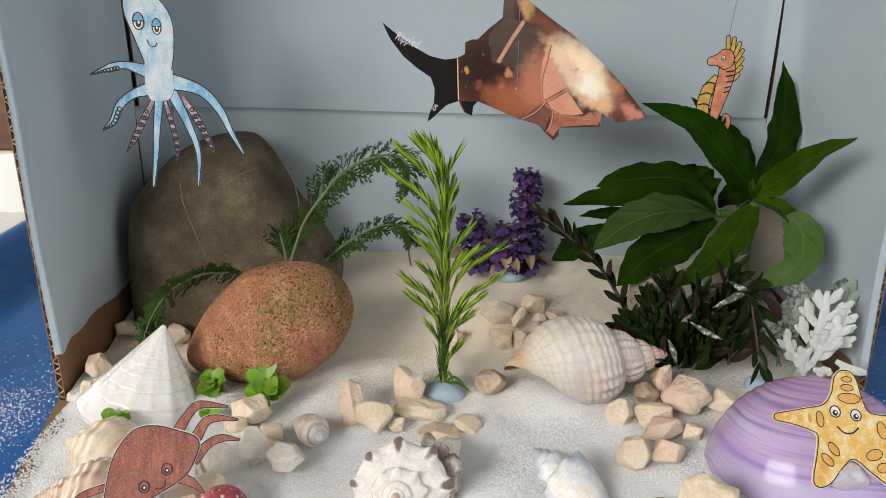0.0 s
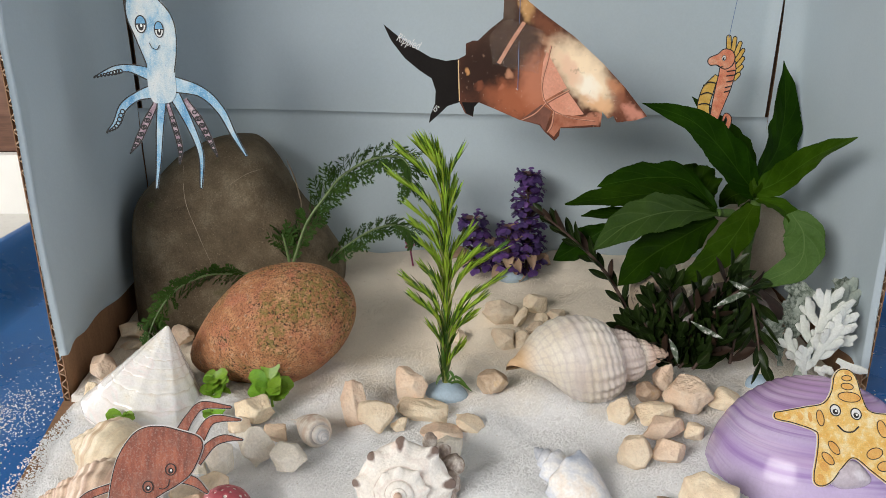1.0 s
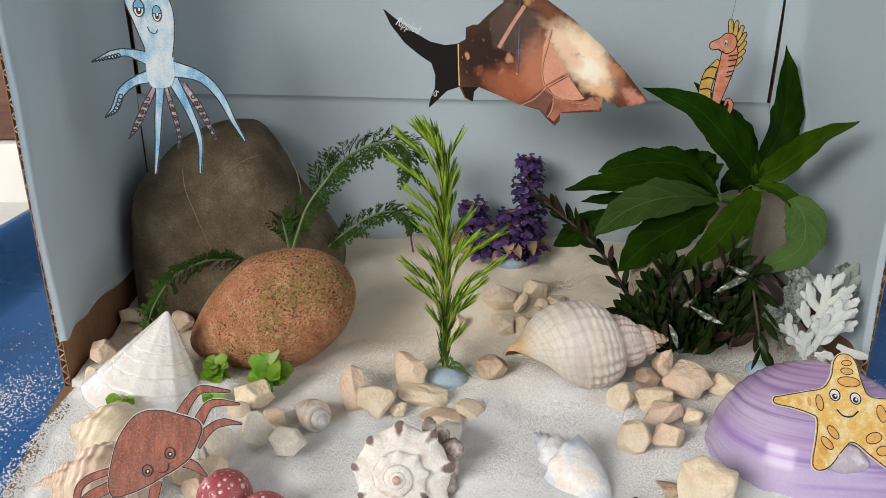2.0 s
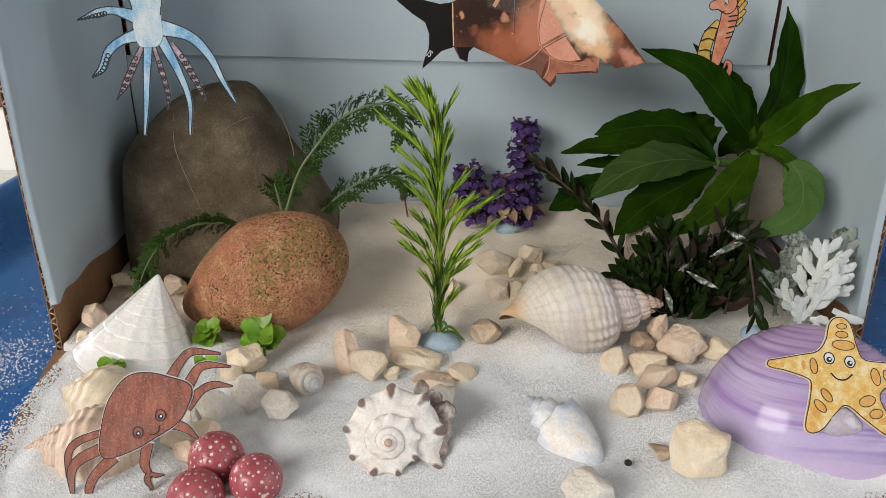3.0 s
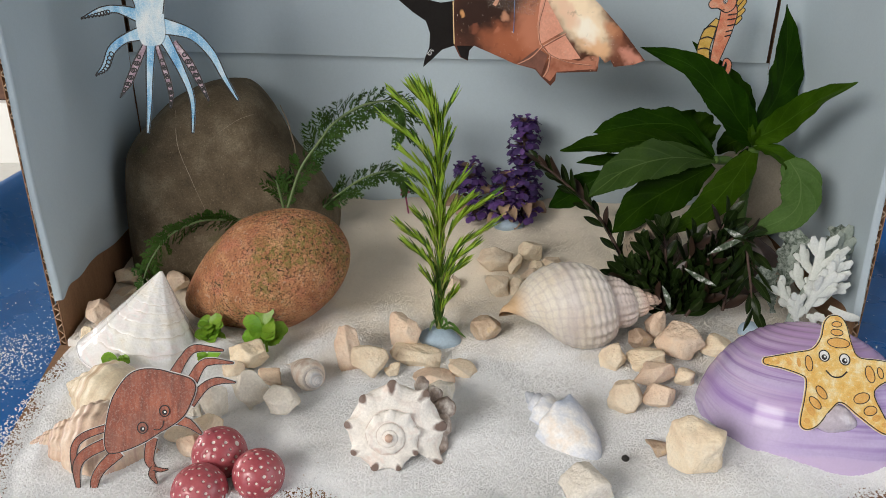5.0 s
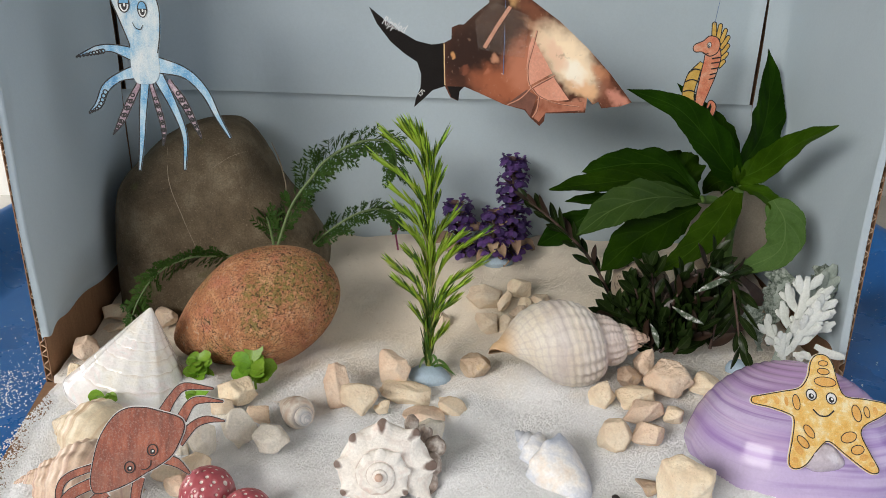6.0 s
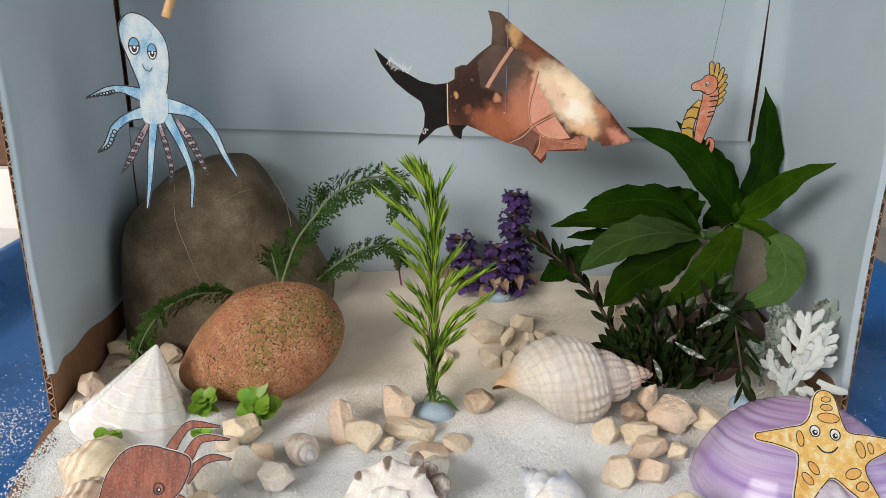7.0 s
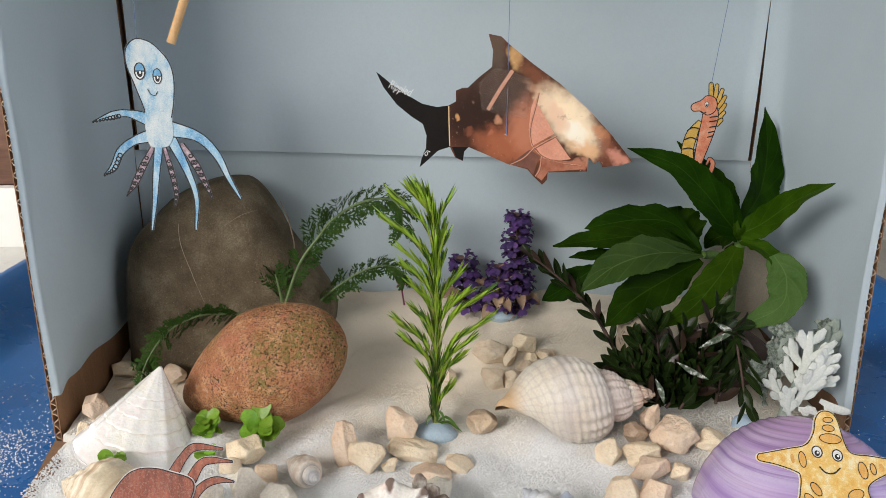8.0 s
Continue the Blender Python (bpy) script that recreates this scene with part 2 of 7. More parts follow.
    bs.inputs["Sheen Weight"].default_value = sheen
    if sss:
        bs.inputs["Subsurface Weight"].default_value = sss
        bs.inputs["Subsurface Radius"].default_value = sssr
        bs.inputs["Subsurface Scale"].default_value = 1.0
    if bump:
        bp = N.new("ShaderNodeBump")
        bp.inputs["Strength"].default_value, bp.inputs["Distance"].default_value = bump, bdist
        if voro:
            q = N.new("ShaderNodeTexVoronoi")
            q.inputs["Scale"].default_value = bscale
            link(obj, q.inputs["Vector"])
            link(math_node("SUBTRACT", 1.0, q.outputs[0]), bp.inputs["Height"])
        else:
            link(noise_node(bscale, 5, obj), bp.inputs["Height"])
        link(bp.outputs[0], bs.inputs["Normal"])
    if trans:
        tr = N.new("ShaderNodeBsdfTranslucent")
        link(col, tr.inputs[0])
        ms = N.new("ShaderNodeMixShader")
        ms.inputs[0].default_value = trans
        link(bs.outputs[0], ms.inputs[1])
        link(tr.outputs[0], ms.inputs[2])
        link(ms.outputs[0], N["Material Output"].inputs[0])
    return m


PLASTER = mat("wall_plaster", [(0.3, (0.30, 0.29, 0.27)), (0.7, (0.35, 0.34, 0.315))], 3, bump=0.1, bscale=60)
STONE_FLOOR = mat("pale_floor_tile", [(0.3, (0.46, 0.45, 0.42)), (0.7, (0.58, 0.56, 0.52))], 4, rough=0.45, specks=[(30, 0.55, 0.7, (0.40, 0.38, 0.35), 0.5)])
WHITE_GLOSS = mat("white_gloss_paint", [(0.3, (0.78, 0.77, 0.74)), (0.7, (0.84, 0.83, 0.80))], 5, rough=0.35)
BROWN_WOOD = mat("dark_brown_wood", [(0.3, (0.10, 0.045, 0.028)), (0.7, (0.19, 0.09, 0.055))], 6, stretch=(1, 1, 9), rough=0.5)
BLUE_PLASTIC = mat("blue_plastic", [(0.35, (0.010, 0.120, 0.41)), (0.65, (0.016, 0.160, 0.50))], 14, spec=0.5, rough=0.28, rvar=0.08, bump=0.12, bscale=700, fine=0.05, specks=[(350, 0.66, 0.70, (0.25, 0.35, 0.5), 0.5)])
PAPER = mat("light_blue_paper", [(0.3, (0.43, 0.51, 0.555)), (0.7, (0.46, 0.54, 0.585))], 16, rough=0.75, bump=0.12, bscale=45, bdist=0.004, fine=0.03, trans=0.0)
CARD = mat("brown_cardboard", [(0.3, (0.235, 0.125, 0.065)), (0.7, (0.31, 0.175, 0.095))], 30, rough=0.85, bump=0.15, bscale=500, stretch=(1, 6, 1), specks=[(700, 0.6, 0.7, (0.14, 0.08, 0.05), 0.4)])
CARD_EDGE = mat("torn_cardboard_edge", [(0.3, (0.44, 0.29, 0.18)), (0.7, (0.60, 0.44, 0.30))], 200, rough=0.9, bump=0.3, bscale=900)
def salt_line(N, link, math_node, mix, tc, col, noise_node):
    """Tints the salt beige towards the back, painting in the box's warm dim light."""
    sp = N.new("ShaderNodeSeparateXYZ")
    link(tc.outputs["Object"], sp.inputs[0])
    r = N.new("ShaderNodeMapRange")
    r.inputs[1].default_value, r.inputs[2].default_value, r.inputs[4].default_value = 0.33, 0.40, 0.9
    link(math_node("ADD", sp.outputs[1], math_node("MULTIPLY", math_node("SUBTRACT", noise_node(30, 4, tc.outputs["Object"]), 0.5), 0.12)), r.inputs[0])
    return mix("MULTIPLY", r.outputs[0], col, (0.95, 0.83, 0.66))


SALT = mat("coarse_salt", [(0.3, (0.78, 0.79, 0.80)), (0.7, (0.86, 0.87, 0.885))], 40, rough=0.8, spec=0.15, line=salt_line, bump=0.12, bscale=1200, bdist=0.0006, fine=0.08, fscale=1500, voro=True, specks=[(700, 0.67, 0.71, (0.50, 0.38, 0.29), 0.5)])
SPILLED = mat("white_salt_crystal", [(0.3, (0.82, 0.83, 0.84)), (0.7, (0.90, 0.91, 0.92))], 400, rough=0.6, spec=0.2, island=0.05, fine=0.03)
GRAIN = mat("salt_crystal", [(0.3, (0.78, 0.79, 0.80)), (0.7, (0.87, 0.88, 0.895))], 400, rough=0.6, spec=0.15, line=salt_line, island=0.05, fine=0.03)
LIME = mat("cream_limestone", [(0.28, (0.71, 0.53, 0.37)), (0.5, (0.84, 0.70, 0.52)), (0.72, (0.88, 0.79, 0.64))], 70, detail=9, rough=0.85, spec=0.25, bump=0.8, bscale=420, bdist=0.0012, rnd=0.12, fine=0.10, specks=[(150, 0.60, 0.72, (0.60, 0.38, 0.20), 0.4), (900, 0.64, 0.70, (0.36, 0.24, 0.15), 0.4)])
LIME_PINK = mat("pinkish_limestone", [(0.28, (0.70, 0.48, 0.34)), (0.5, (0.83, 0.65, 0.49)), (0.72, (0.87, 0.75, 0.62))], 60, detail=9, rough=0.85, spec=0.25, bump=0.8, bscale=420, bdist=0.0012, rnd=0.10, fine=0.10, specks=[(130, 0.60, 0.72, (0.62, 0.32, 0.20), 0.4), (900, 0.64, 0.70, (0.36, 0.24, 0.15), 0.4)])
LIME_WHITE = mat("white_limestone", [(0.28, (0.76, 0.69, 0.58)), (0.72, (0.88, 0.84, 0.76))], 60, detail=9, rough=0.85, spec=0.25, bump=0.9, bscale=380, bdist=0.0014, rnd=0.06, specks=[(200, 0.62, 0.74, (0.62, 0.48, 0.34), 0.4)])
LIME_BROWN = mat("tan_limestone", [(0.28, (0.34, 0.22, 0.14)), (0.5, (0.50, 0.37, 0.26)), (0.72, (0.70, 0.58, 0.46))], 90, detail=9, rough=0.75, bump=0.7, bscale=380, bdist=0.0014, rnd=0.1, specks=[(130, 0.58, 0.68, (0.66, 0.46, 0.22), 0.5)])

# ---- the room round the table ----
def wall_with_window(name, lo, hi, hole_lo, hole_hi, axis):
    """A thick wall along x (axis 0) or y (axis 1) with one opening through it."""
    b = Builder()
    other = 1 - axis
    a0, a1, h0, h1 = lo[axis], hi[axis], hole_lo[0], hole_hi[0]
    for u0, u1, z0, z1 in ((a0, h0, lo[2], hi[2]), (h1, a1, lo[2], hi[2]), (h0, h1, lo[2], hole_lo[1]), (h0, h1, hole_hi[1], hi[2])):
        p, r = [0, 0, z0], [0, 0, z1]
        p[axis], r[axis], p[other], r[other] = u0, u1, lo[other], hi[other]
        box(b, p, r)
    single(name, b, PLASTER, "off-white plastered room wall with a window opening", "wall", kind="structure", smooth=False)


F = -0.72
single("floor", box(Builder(), (-4.4, -1.55, F - 0.1), (2.2, 4.4, F)), STONE_FLOOR, "pale grey stone tile floor of the room", "floor", kind="structure", smooth=False)
single("ceiling", box(Builder(), (-4.4, -1.55, 1.95), (2.2, 4.4, 2.05)), PLASTER, "plain off-white room ceiling", "ceiling", kind="structure", smooth=False)
wall_with_window("wall_south", (-4.4, -1.55, F), (2.2, -1.4, 1.95), (-2.28, 0.25), (-0.15, 1.50), 0)
wall_with_window("wall_west", (-4.4, -1.4, F), (-4.2, 4.2, 1.95), (1.2, -0.1), (3.0, 1.35), 1)
# unseen wall; its opening is made up to go with the east fill lamp
wall_with_window("wall_east", (2.0, -1.4, F), (2.2, 4.2, 1.95), (-1.35, 0.0), (0.45, 1.55), 1)
single("wall_north", box(Builder(), (-4.4, 4.2, F), (2.2, 4.4, 1.95)), PLASTER, "plain off-white plastered room wall", "wall", kind="structure", smooth=False)

# ---- blue plastic tray table: flat middle, rounded raised rim ----
def tray_table():
    x0, x1, y0, y1 = -0.290, 0.292, -0.12, 0.80
    prof = [(0, 0), (0.005, 0.0006), (0.012, 0.004), (0.026, 0.0145), (0.040, 0.025), (0.048, 0.0295), (0.054, 0.030), (0.058, 0.027), (0.060, 0.018), (0.060, -0.03), (0.055, -0.032), (0.046, -0.012), (0.0, -0.012)]
    b = Builder()
    rows = []
    seg = 8
    for off, z in prof:
        ring = []
        r = 0.05 + off
        for cx, cy, a0 in ((x1 - 0.05, y1 - 0.05, 0), (x0 + 0.05, y1 - 0.05, 90), (x0 + 0.05, y0 + 0.05, 180), (x1 - 0.05, y0 + 0.05, 270)):
            for k in range(seg + 1):
                a = radians(a0 + 90 * k / seg)
                ring.append((cx + r * math.cos(a), cy + r * math.sin(a), z))
        rows.append(ring)
    m = len(rows[0])
    f = grid_faces(len(rows), m, cv=True)
    f.append(tuple(range(m)))
    f.append(tuple(range((len(rows) - 1) * m, len(rows) * m))[::-1])
    b.add(np.array(rows).reshape(-1, 3), f)
    t = thing("tray_table", (0, 0, 0), "dark blue plastic play table with a raised rounded rim", "table")
    top = part("tabletop", b, BLUE_PLASTIC, t)
    for k in (-1, -2):
        top.data.polygons[k].use_smooth = False
    for x in (x0 + 0.04, x1 - 0.04):
        for y in (y0 + 0.04, y1 - 0.04):
            part("leg", tube(Builder(), [(x, y, -0.012), (x, y, F)], [0.022, 0.018], 14), BLUE_PLASTIC, t)


tray_table()

# low white plinth and a brown sideboard at the far side of the room
b = Builder()
box(b, (-4.2, 3.2, F), (-1.2, 3.26, F + 0.26))
single("baseboard", b, WHITE_GLOSS, "white painted plinth along the far side of the room", "baseboard", kind="structure", smooth=False)


def sideboard():
    s = thing("sideboard", (-2.6, 3.5, F), "dark brown wooden sideboard on a white plinth", "sideboard")
    part("body", bevel_box((-1.4, -0.24, 0.26), (1.4, 0.24, 0.62), 0.01), BROWN_WOOD, s)
    part("plinth", bevel_box((-1.38, -0.22, 0.0), (1.38, 0.22, 0.26), 0.004), WHITE_GLOSS, s)


sideboard()

# ---- the cardboard box on its side, open to the front ----
XL, XR, YF, YB, TOP, TH = -0.2015, 0.2215, 0.360, 0.503, 0.325, 0.0042


def corrugated(name, at_x, sign, parent):
    """A side wall of two liners with a zigzag flute between them; the flute runs along y."""
    t = 0.0005
    far = at_x + sign * TH
    wall = new(name)
    wall.parent = parent
    tagged(wall, "corrugated cardboard wall with its fluted cut edge showing")
    for a, c, y in ((at_x, at_x + sign * t, YF), (far - sign * t, far, YF + 0.0008)):
        part("liner", box(Builder(), (min(a, c), y, 0.0), (max(a, c), YB + 0.004, TOP)), CARD, wall, smooth=False)
    b = Builder()
    pitch, n = 0.0068, int(TOP / 0.0068 * 12)
    z = np.linspace(0.001, TOP - 0.001, n)
    amp = (TH - 2 * t) / 2
    rg = np.random.RandomState(5)
    jit = np.interp(z, np.linspace(0, TOP, 40), rg.uniform(-0.9, 0.9, 40))
    x = (at_x + far) / 2 + amp * np.sin(z / pitch * 6.2832 + jit)
    front = np.stack([x, np.full(n, YF + 0.0004) + 0.0006 * rg.rand(n), z], 1)
    back = np.stack([x, np.full(n, YB), z], 1)
    b.add(np.stack([front, back], 1), grid_faces(n, 2))
    tip = np.array([0.0, 0.0, 0.00075])
    b.add(np.stack([front + tip, back + tip], 1), grid_faces(n, 2))
    b.add(np.stack([front, front + tip], 1), grid_faces(n, 2))
    part("flute", b, CARD_EDGE, wall, "wavy flute between the liners", smooth=False)


def sheet(x_of, n, m, thick, normal):
    """A thin sheet from a function of (u, v)."""
    u, v = np.meshgrid(np.linspace(0, 1, n), np.linspace(0, 1, m), indexing="ij")
    p = np.stack(np.broadcast_arrays(*x_of(u, v)), -1)
    b = Builder()
    f = grid_faces(n, m)
    uv = np.stack([u, v], -1)
    b.add(p, f, uv)
    b.add(p + np.asarray(normal) * thick, [q[::-1] for q in f], uv)
    rim = [i * m for i in range(n)] + [(n - 1) * m + j for j in range(1, m)] + [i * m + m - 1 for i in range(n - 2, -1, -1)] + [j for j in range(m - 2, 0, -1)]
    k = n * m
    b.f += [(rim[i], rim[(i + 1) % len(rim)], rim[(i + 1) % len(rim)] + k, rim[i] + k) for i in range(len(rim))]
    b.m += [0] * len(rim)
    return b


def cardboard_box():
    s = thing("cardboard_box", (0, 0, 0), "brown corrugated cardboard box on its side, lined with light blue paper", "box")
    corrugated("left_wall", XL, -1, s)
    corrugated("right_wall", XR, 1, s)
    part("back_wall", box(Builder(), (XL - TH, YB + 0.0042, 0), (XR + TH, YB + 0.009, TOP)), CARD, s, smooth=False)
    part("top_wall", box(Builder(), (XL - TH, YF, TOP + 0.0005), (XR + TH, YB + 0.009, TOP + 0.005)), CARD, s, smooth=False)
    part("bottom_wall", box(Builder(), (XL, YF - 0.001, 0.0004), (XR, YB, 0.0042)), CARD, s, smooth=False)
    # front flap, lying on the table, drawn in towards its front corners
    b = Builder()
    prof = [(XL - 0.003, YF - 0.002), (XL + 0.028, YF - 0.165), (XR - 0.02, YF - 0.165), (XR + 0.003, YF - 0.002)]
    for z0, z1 in ((0.0004, 0.0012), (0.0030, 0.0038)):
        b.add([(x, y, z) for z in (z0, z1) for x, y in prof], [(3, 2, 1, 0), (4, 5, 6, 7), (0, 1, 5, 4), (1, 2, 6, 5), (2, 3, 7, 6), (3, 0, 4, 7)])
    n = 200
    k = np.linspace(0, 1, n)
    left = np.stack([lerp(prof[0][0], prof[1][0], k), lerp(prof[0][1], prof[1][1], k), 0.0021 + 0.0009 * np.sin(k * n * 0.85)], 1)
    right = np.stack([lerp(prof[3][0], prof[2][0], k), lerp(prof[3][1], prof[2][1], k), left[:, 2]], 1)
    b.add(np.stack([left, right], 1), grid_faces(n, 2))
    part("front_flap", b, CARD, s, "front flap of cardboard lying on the table", smooth=False)
    # paper lining: side sheets stop short of the bottom, their lower edges rise towards the back
    wob = lambda u, v, k: 0.0009 * np.sin(5 * u + 3 * v + k) + 0.0006 * np.sin(13 * v + k * 2)
    lowl = lambda u: 0.028 + 0.006 * np.sin(u * 2.5) + 0.001 * np.sin(u * 23)
    turn = lambda u: ease(0.014, 0.0, u)
    front = lambda u: u ** 2.2
    part("left_lining", sheet(lambda u, v: (XL + 0.0012 + np.abs(wob(u, v, 1)) - 0.0028 * turn(front(u)), YF - 0.0018 + (YB - YF - 0.004) * front(u), lowl(u) + (TOP - lowl(u)) * v), 90, 50, 0.0004, (-0.6, -0.8, 0)), PAPER, s, "light blue paper lining")
    part("right_lining", sheet(lambda u, v: (XR - 0.0012 - np.abs(wob(u, v, 4)) - (0.0095 - 0.0055 * v) * ease(0.86, 1.0, front(u)) + 0.0026 * turn(front(u)), YF - 0.0018 + (YB - YF - 0.002) * front(u), lowl(u) - 0.012 + (TOP - lowl(u) + 0.012) * v), 90, 50, 0.0004, (0.6, -0.8, 0)), PAPER, s, "light blue paper lining")
    seam = lambda u: 0.1383 - 0.0083 * u + 0.0006 * np.sin(u * 9)
    part("lower_back_lining", sheet(lambda u, v: (lerp(XL + 0.001, XR - 0.009, u), YB - 0.0026 + 0 * u, 0.006 + (seam(u) - 0.006) * v), 40, 30, 0.0001, (0, 1, 0)), PAPER, s, "light blue paper lining")
    part("upper_back_lining", sheet(lambda u, v: (lerp(XL + 0.004, XR - 0.0112 + 0.0055 * v, u), YB - 0.00245 + 0 * u, seam(u) - 0.012 + (TOP - seam(u) + 0.012) * v), 40, 30, 0.0003, (0, 1, 0)), PAPER, s, "upper sheet of light blue paper tucked behind the lower one")


cardboard_box()


# ---- salt: one uneven sheet, rising to the back of the box ----
def salt_height(x, y):
    z = 0.007 + 0.029 * ease(0.36, 0.53, y) * 1.15
    z = z - 0.012 * ease(0.1, 0.2, np.abs(x - 0.01)) * ease(0.36, 0.45, y)
    z = z - 0.0005 * ease(0.30, 0.262, y)
    p = np.stack(np.broadcast_arrays(x, y), -1)
    return np.maximum(z + 0.0030 * waves(p, 55, 11) + 0.0018 * waves(p, 150, 12) + 0.0004 * waves(p, 500, 13), 0.0056)


def salt_cover(x, y):
    """How far the salt lies above the bare cardboard; below zero it is bare."""
    p = np.stack(np.broadcast_arrays(x, y), -1)
    edge = 0.196 + 0.006 * waves(p, 60, 21) + 0.047 * np.exp(-((x + 0.050) / 0.040) ** 2) + 0.045 * np.exp(-((x - 0.172) / 0.03) ** 2)
    side = XL + 0.0022 + (YF - y) * 0.19
    return np.minimum((y - edge) * 0.6, np.minimum((x - side) * 0.5 + 0.001 * waves(p, 200, 22), (XR - 0.004 - (YF - y).clip(0) * 0.12 - x) * 0.5))


def salt_sheet():
    nx, ny = 300, 230
    X, Y = np.meshgrid(np.linspace(XL + 0.002, XR - 0.002, nx), np.linspace(0.196, YB - 0.003, ny), indexing="ij")
    Z = salt_height(X, Y)
    c = np.where(Y > YF - 0.003, 1.0, salt_cover(X, Y))
    Z = np.where(c < 0.008, 0.0036 + (Z - 0.0036) * ease(0.0, 0.008, c) - 0.0075 * (c < -0.0004), Z)
    b = Builder()
    b.add(np.stack([X, Y, Z], -1), grid_faces(nx, ny))
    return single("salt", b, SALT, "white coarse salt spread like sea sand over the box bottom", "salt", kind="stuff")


salt_sheet()


def salt_grains(name, n, seed, pick, label, material):
    """Loose salt crystals: small uneven cubes."""
    rg = np.random.RandomState(seed)
    p = pick(rg, n)
    n = len(p)
    cube = np.array([(1, 0, -0.5), (0, 1, -0.5), (-1, 0, -0.5), (0, -1, -0.5), (0, 0, 0.6)], float) * 0.60
    quads = np.array([(0, 1, 4), (1, 2, 4), (2, 3, 4), (3, 0, 4)])
    size = rg.uniform(0.00050, 0.00100, (n, 1, 1)) * rg.uniform(0.75, 1.2, (n, 1, 3))
    v = cube[None] * size * rg.uniform(0.75, 1.25, (n, 5, 3)) + rg.uniform(-0.00016, 0.00016, (n, 5, 3))
    a, tilt = rg.uniform(0, 6.2832, n), rg.normal(0, 0.25, (n, 2))
    c, d = np.cos(a), np.sin(a)
    R = np.stack([c, -d, tilt[:, 0], d, c, tilt[:, 1], -tilt[:, 0], -tilt[:, 1], np.ones(n)], -1).reshape(n, 3, 3)
    v = np.einsum("nij,nkj->nki", R, v) + p[:, None]
    f = (quads[None] + 5 * np.arange(n)[:, None, None]).reshape(-1, 3)
    me = bpy.data.meshes.new(name)
    me.from_pydata(v.reshape(-1, 3).tolist(), [], f.tolist())
    me.update()
    return single(name, me, material, label, "salt", kind="stuff", smooth=False)


def pick_bed(rg, n):
    x = rg.uniform(XL + 0.004, XR - 0.006, n * 2)
    y = YB - 0.004 - (YB - 0.2) * rg.uniform(0, 1, n * 2) ** 0.60
    c = np.where(y > YF - 0.003, 1.0, salt_cover(x, y))
    keep = c > -0.008 * rg.rand(n * 2) ** 3
    x, y, c = x[keep][:n], y[keep][:n], c[keep][:n]
    z = np.where(c > 0.008, salt_height(x, y), 0.0036 + (salt_height(x, y) - 0.0036) * ease(0.0, 0.008, c)) + rg.uniform(-0.00035, 0.00025, len(x))
    return np.stack([x, y, np.maximum(z, 0.0042)], 1)


def pick_spill(rg, n):
    k = rg.normal(size=(n, 2))
    x = -0.232 + 0.014 * k[:, 0] - 0.35 * (0.36 - (0.33 + 0.035 * k[:, 1])) * 0.3
    y = 0.335 + 0.026 * k[:, 1]
    far = rg.rand(n) < 0.16
    x = np.where(far, rg.uniform(-0.32, -0.208, n), x)
    y = np.where(far, rg.uniform(0.24, 0.46, n), y)
    right = rg.rand(n) < 0.03
    x = np.where(right, rg.uniform(0.235, 0.30, n), x)
    y = np.where(right, rg.uniform(0.30, 0.42, n), y)
    ok = ((x < XL - 0.006 + np.clip(YF - y, 0, 1) * 0.18) & (x > -0.33)) | (x > XR + 0.01)
    return np.stack([x, y, np.full(n, 0.0004)], 1)[ok]


salt_grains("salt_crystals", 330000, 31, pick_bed, "loose white salt crystals on the salt bed", GRAIN)
salt_grains("spilled_salt", 2000, 32, pick_spill, "white salt crystals spilled on the blue table", SPILLED)

# ---- large stones ----
GREY_ROCK = mat("grey_sandstone", [(0.32, (0.075, 0.055, 0.033)), (0.5, (0.118, 0.090, 0.056)), (0.68, (0.185, 0.148, 0.098))], 55, detail=15, rough=0.85, spec=0.2, bump=0.7, bscale=600, bdist=0.0010, fine=0.30, fscale=1100,
                specks=[(1300, 0.64, 0.70, (0.34, 0.28, 0.20), 0.5), (45, 0.66, 0.74, (0.085, 0.10, 0.030), 0.6), (700, 0.64, 0.70, (0.055, 0.040, 0.025), 0.4), (16, 0.55, 0.75, (0.19, 0.14, 0.08), 0.5)])


def pits(N, link, math_node, mix, tc, col, noise_node):
    """Dark pits in patches, green algae in others, over reddish granite."""
    at = tc.outputs["Object"]
    for big, lo, hi, small, slo, shi, colour, amount in ((30, 0.38, 0.58, 680, 0.56, 0.60, (0.022, 0.010, 0.006), 0.95), (20, 0.30, 0.50, 1200, 0.56, 0.61, (0.05, 0.020, 0.012), 0.75), (26, 0.48, 0.60, 420, 0.38, 0.60, (0.20, 0.17, 0.035), 0.75)):
        a = N.new("ShaderNodeMapRange")
        a.inputs[1].default_value, a.inputs[2].default_value = lo, hi
        link(noise_node(big, 3, at), a.inputs[0])
        b = N.new("ShaderNodeMapRange")
        b.inputs[1].default_value, b.inputs[2].default_value, b.inputs[4].default_value = slo, shi, amount
        link(noise_node(small, 2.5, at), b.inputs[0])
        col = mix("MIX", math_node("MULTIPLY", a.outputs[0], b.outputs[0]), col, colour)
    return col


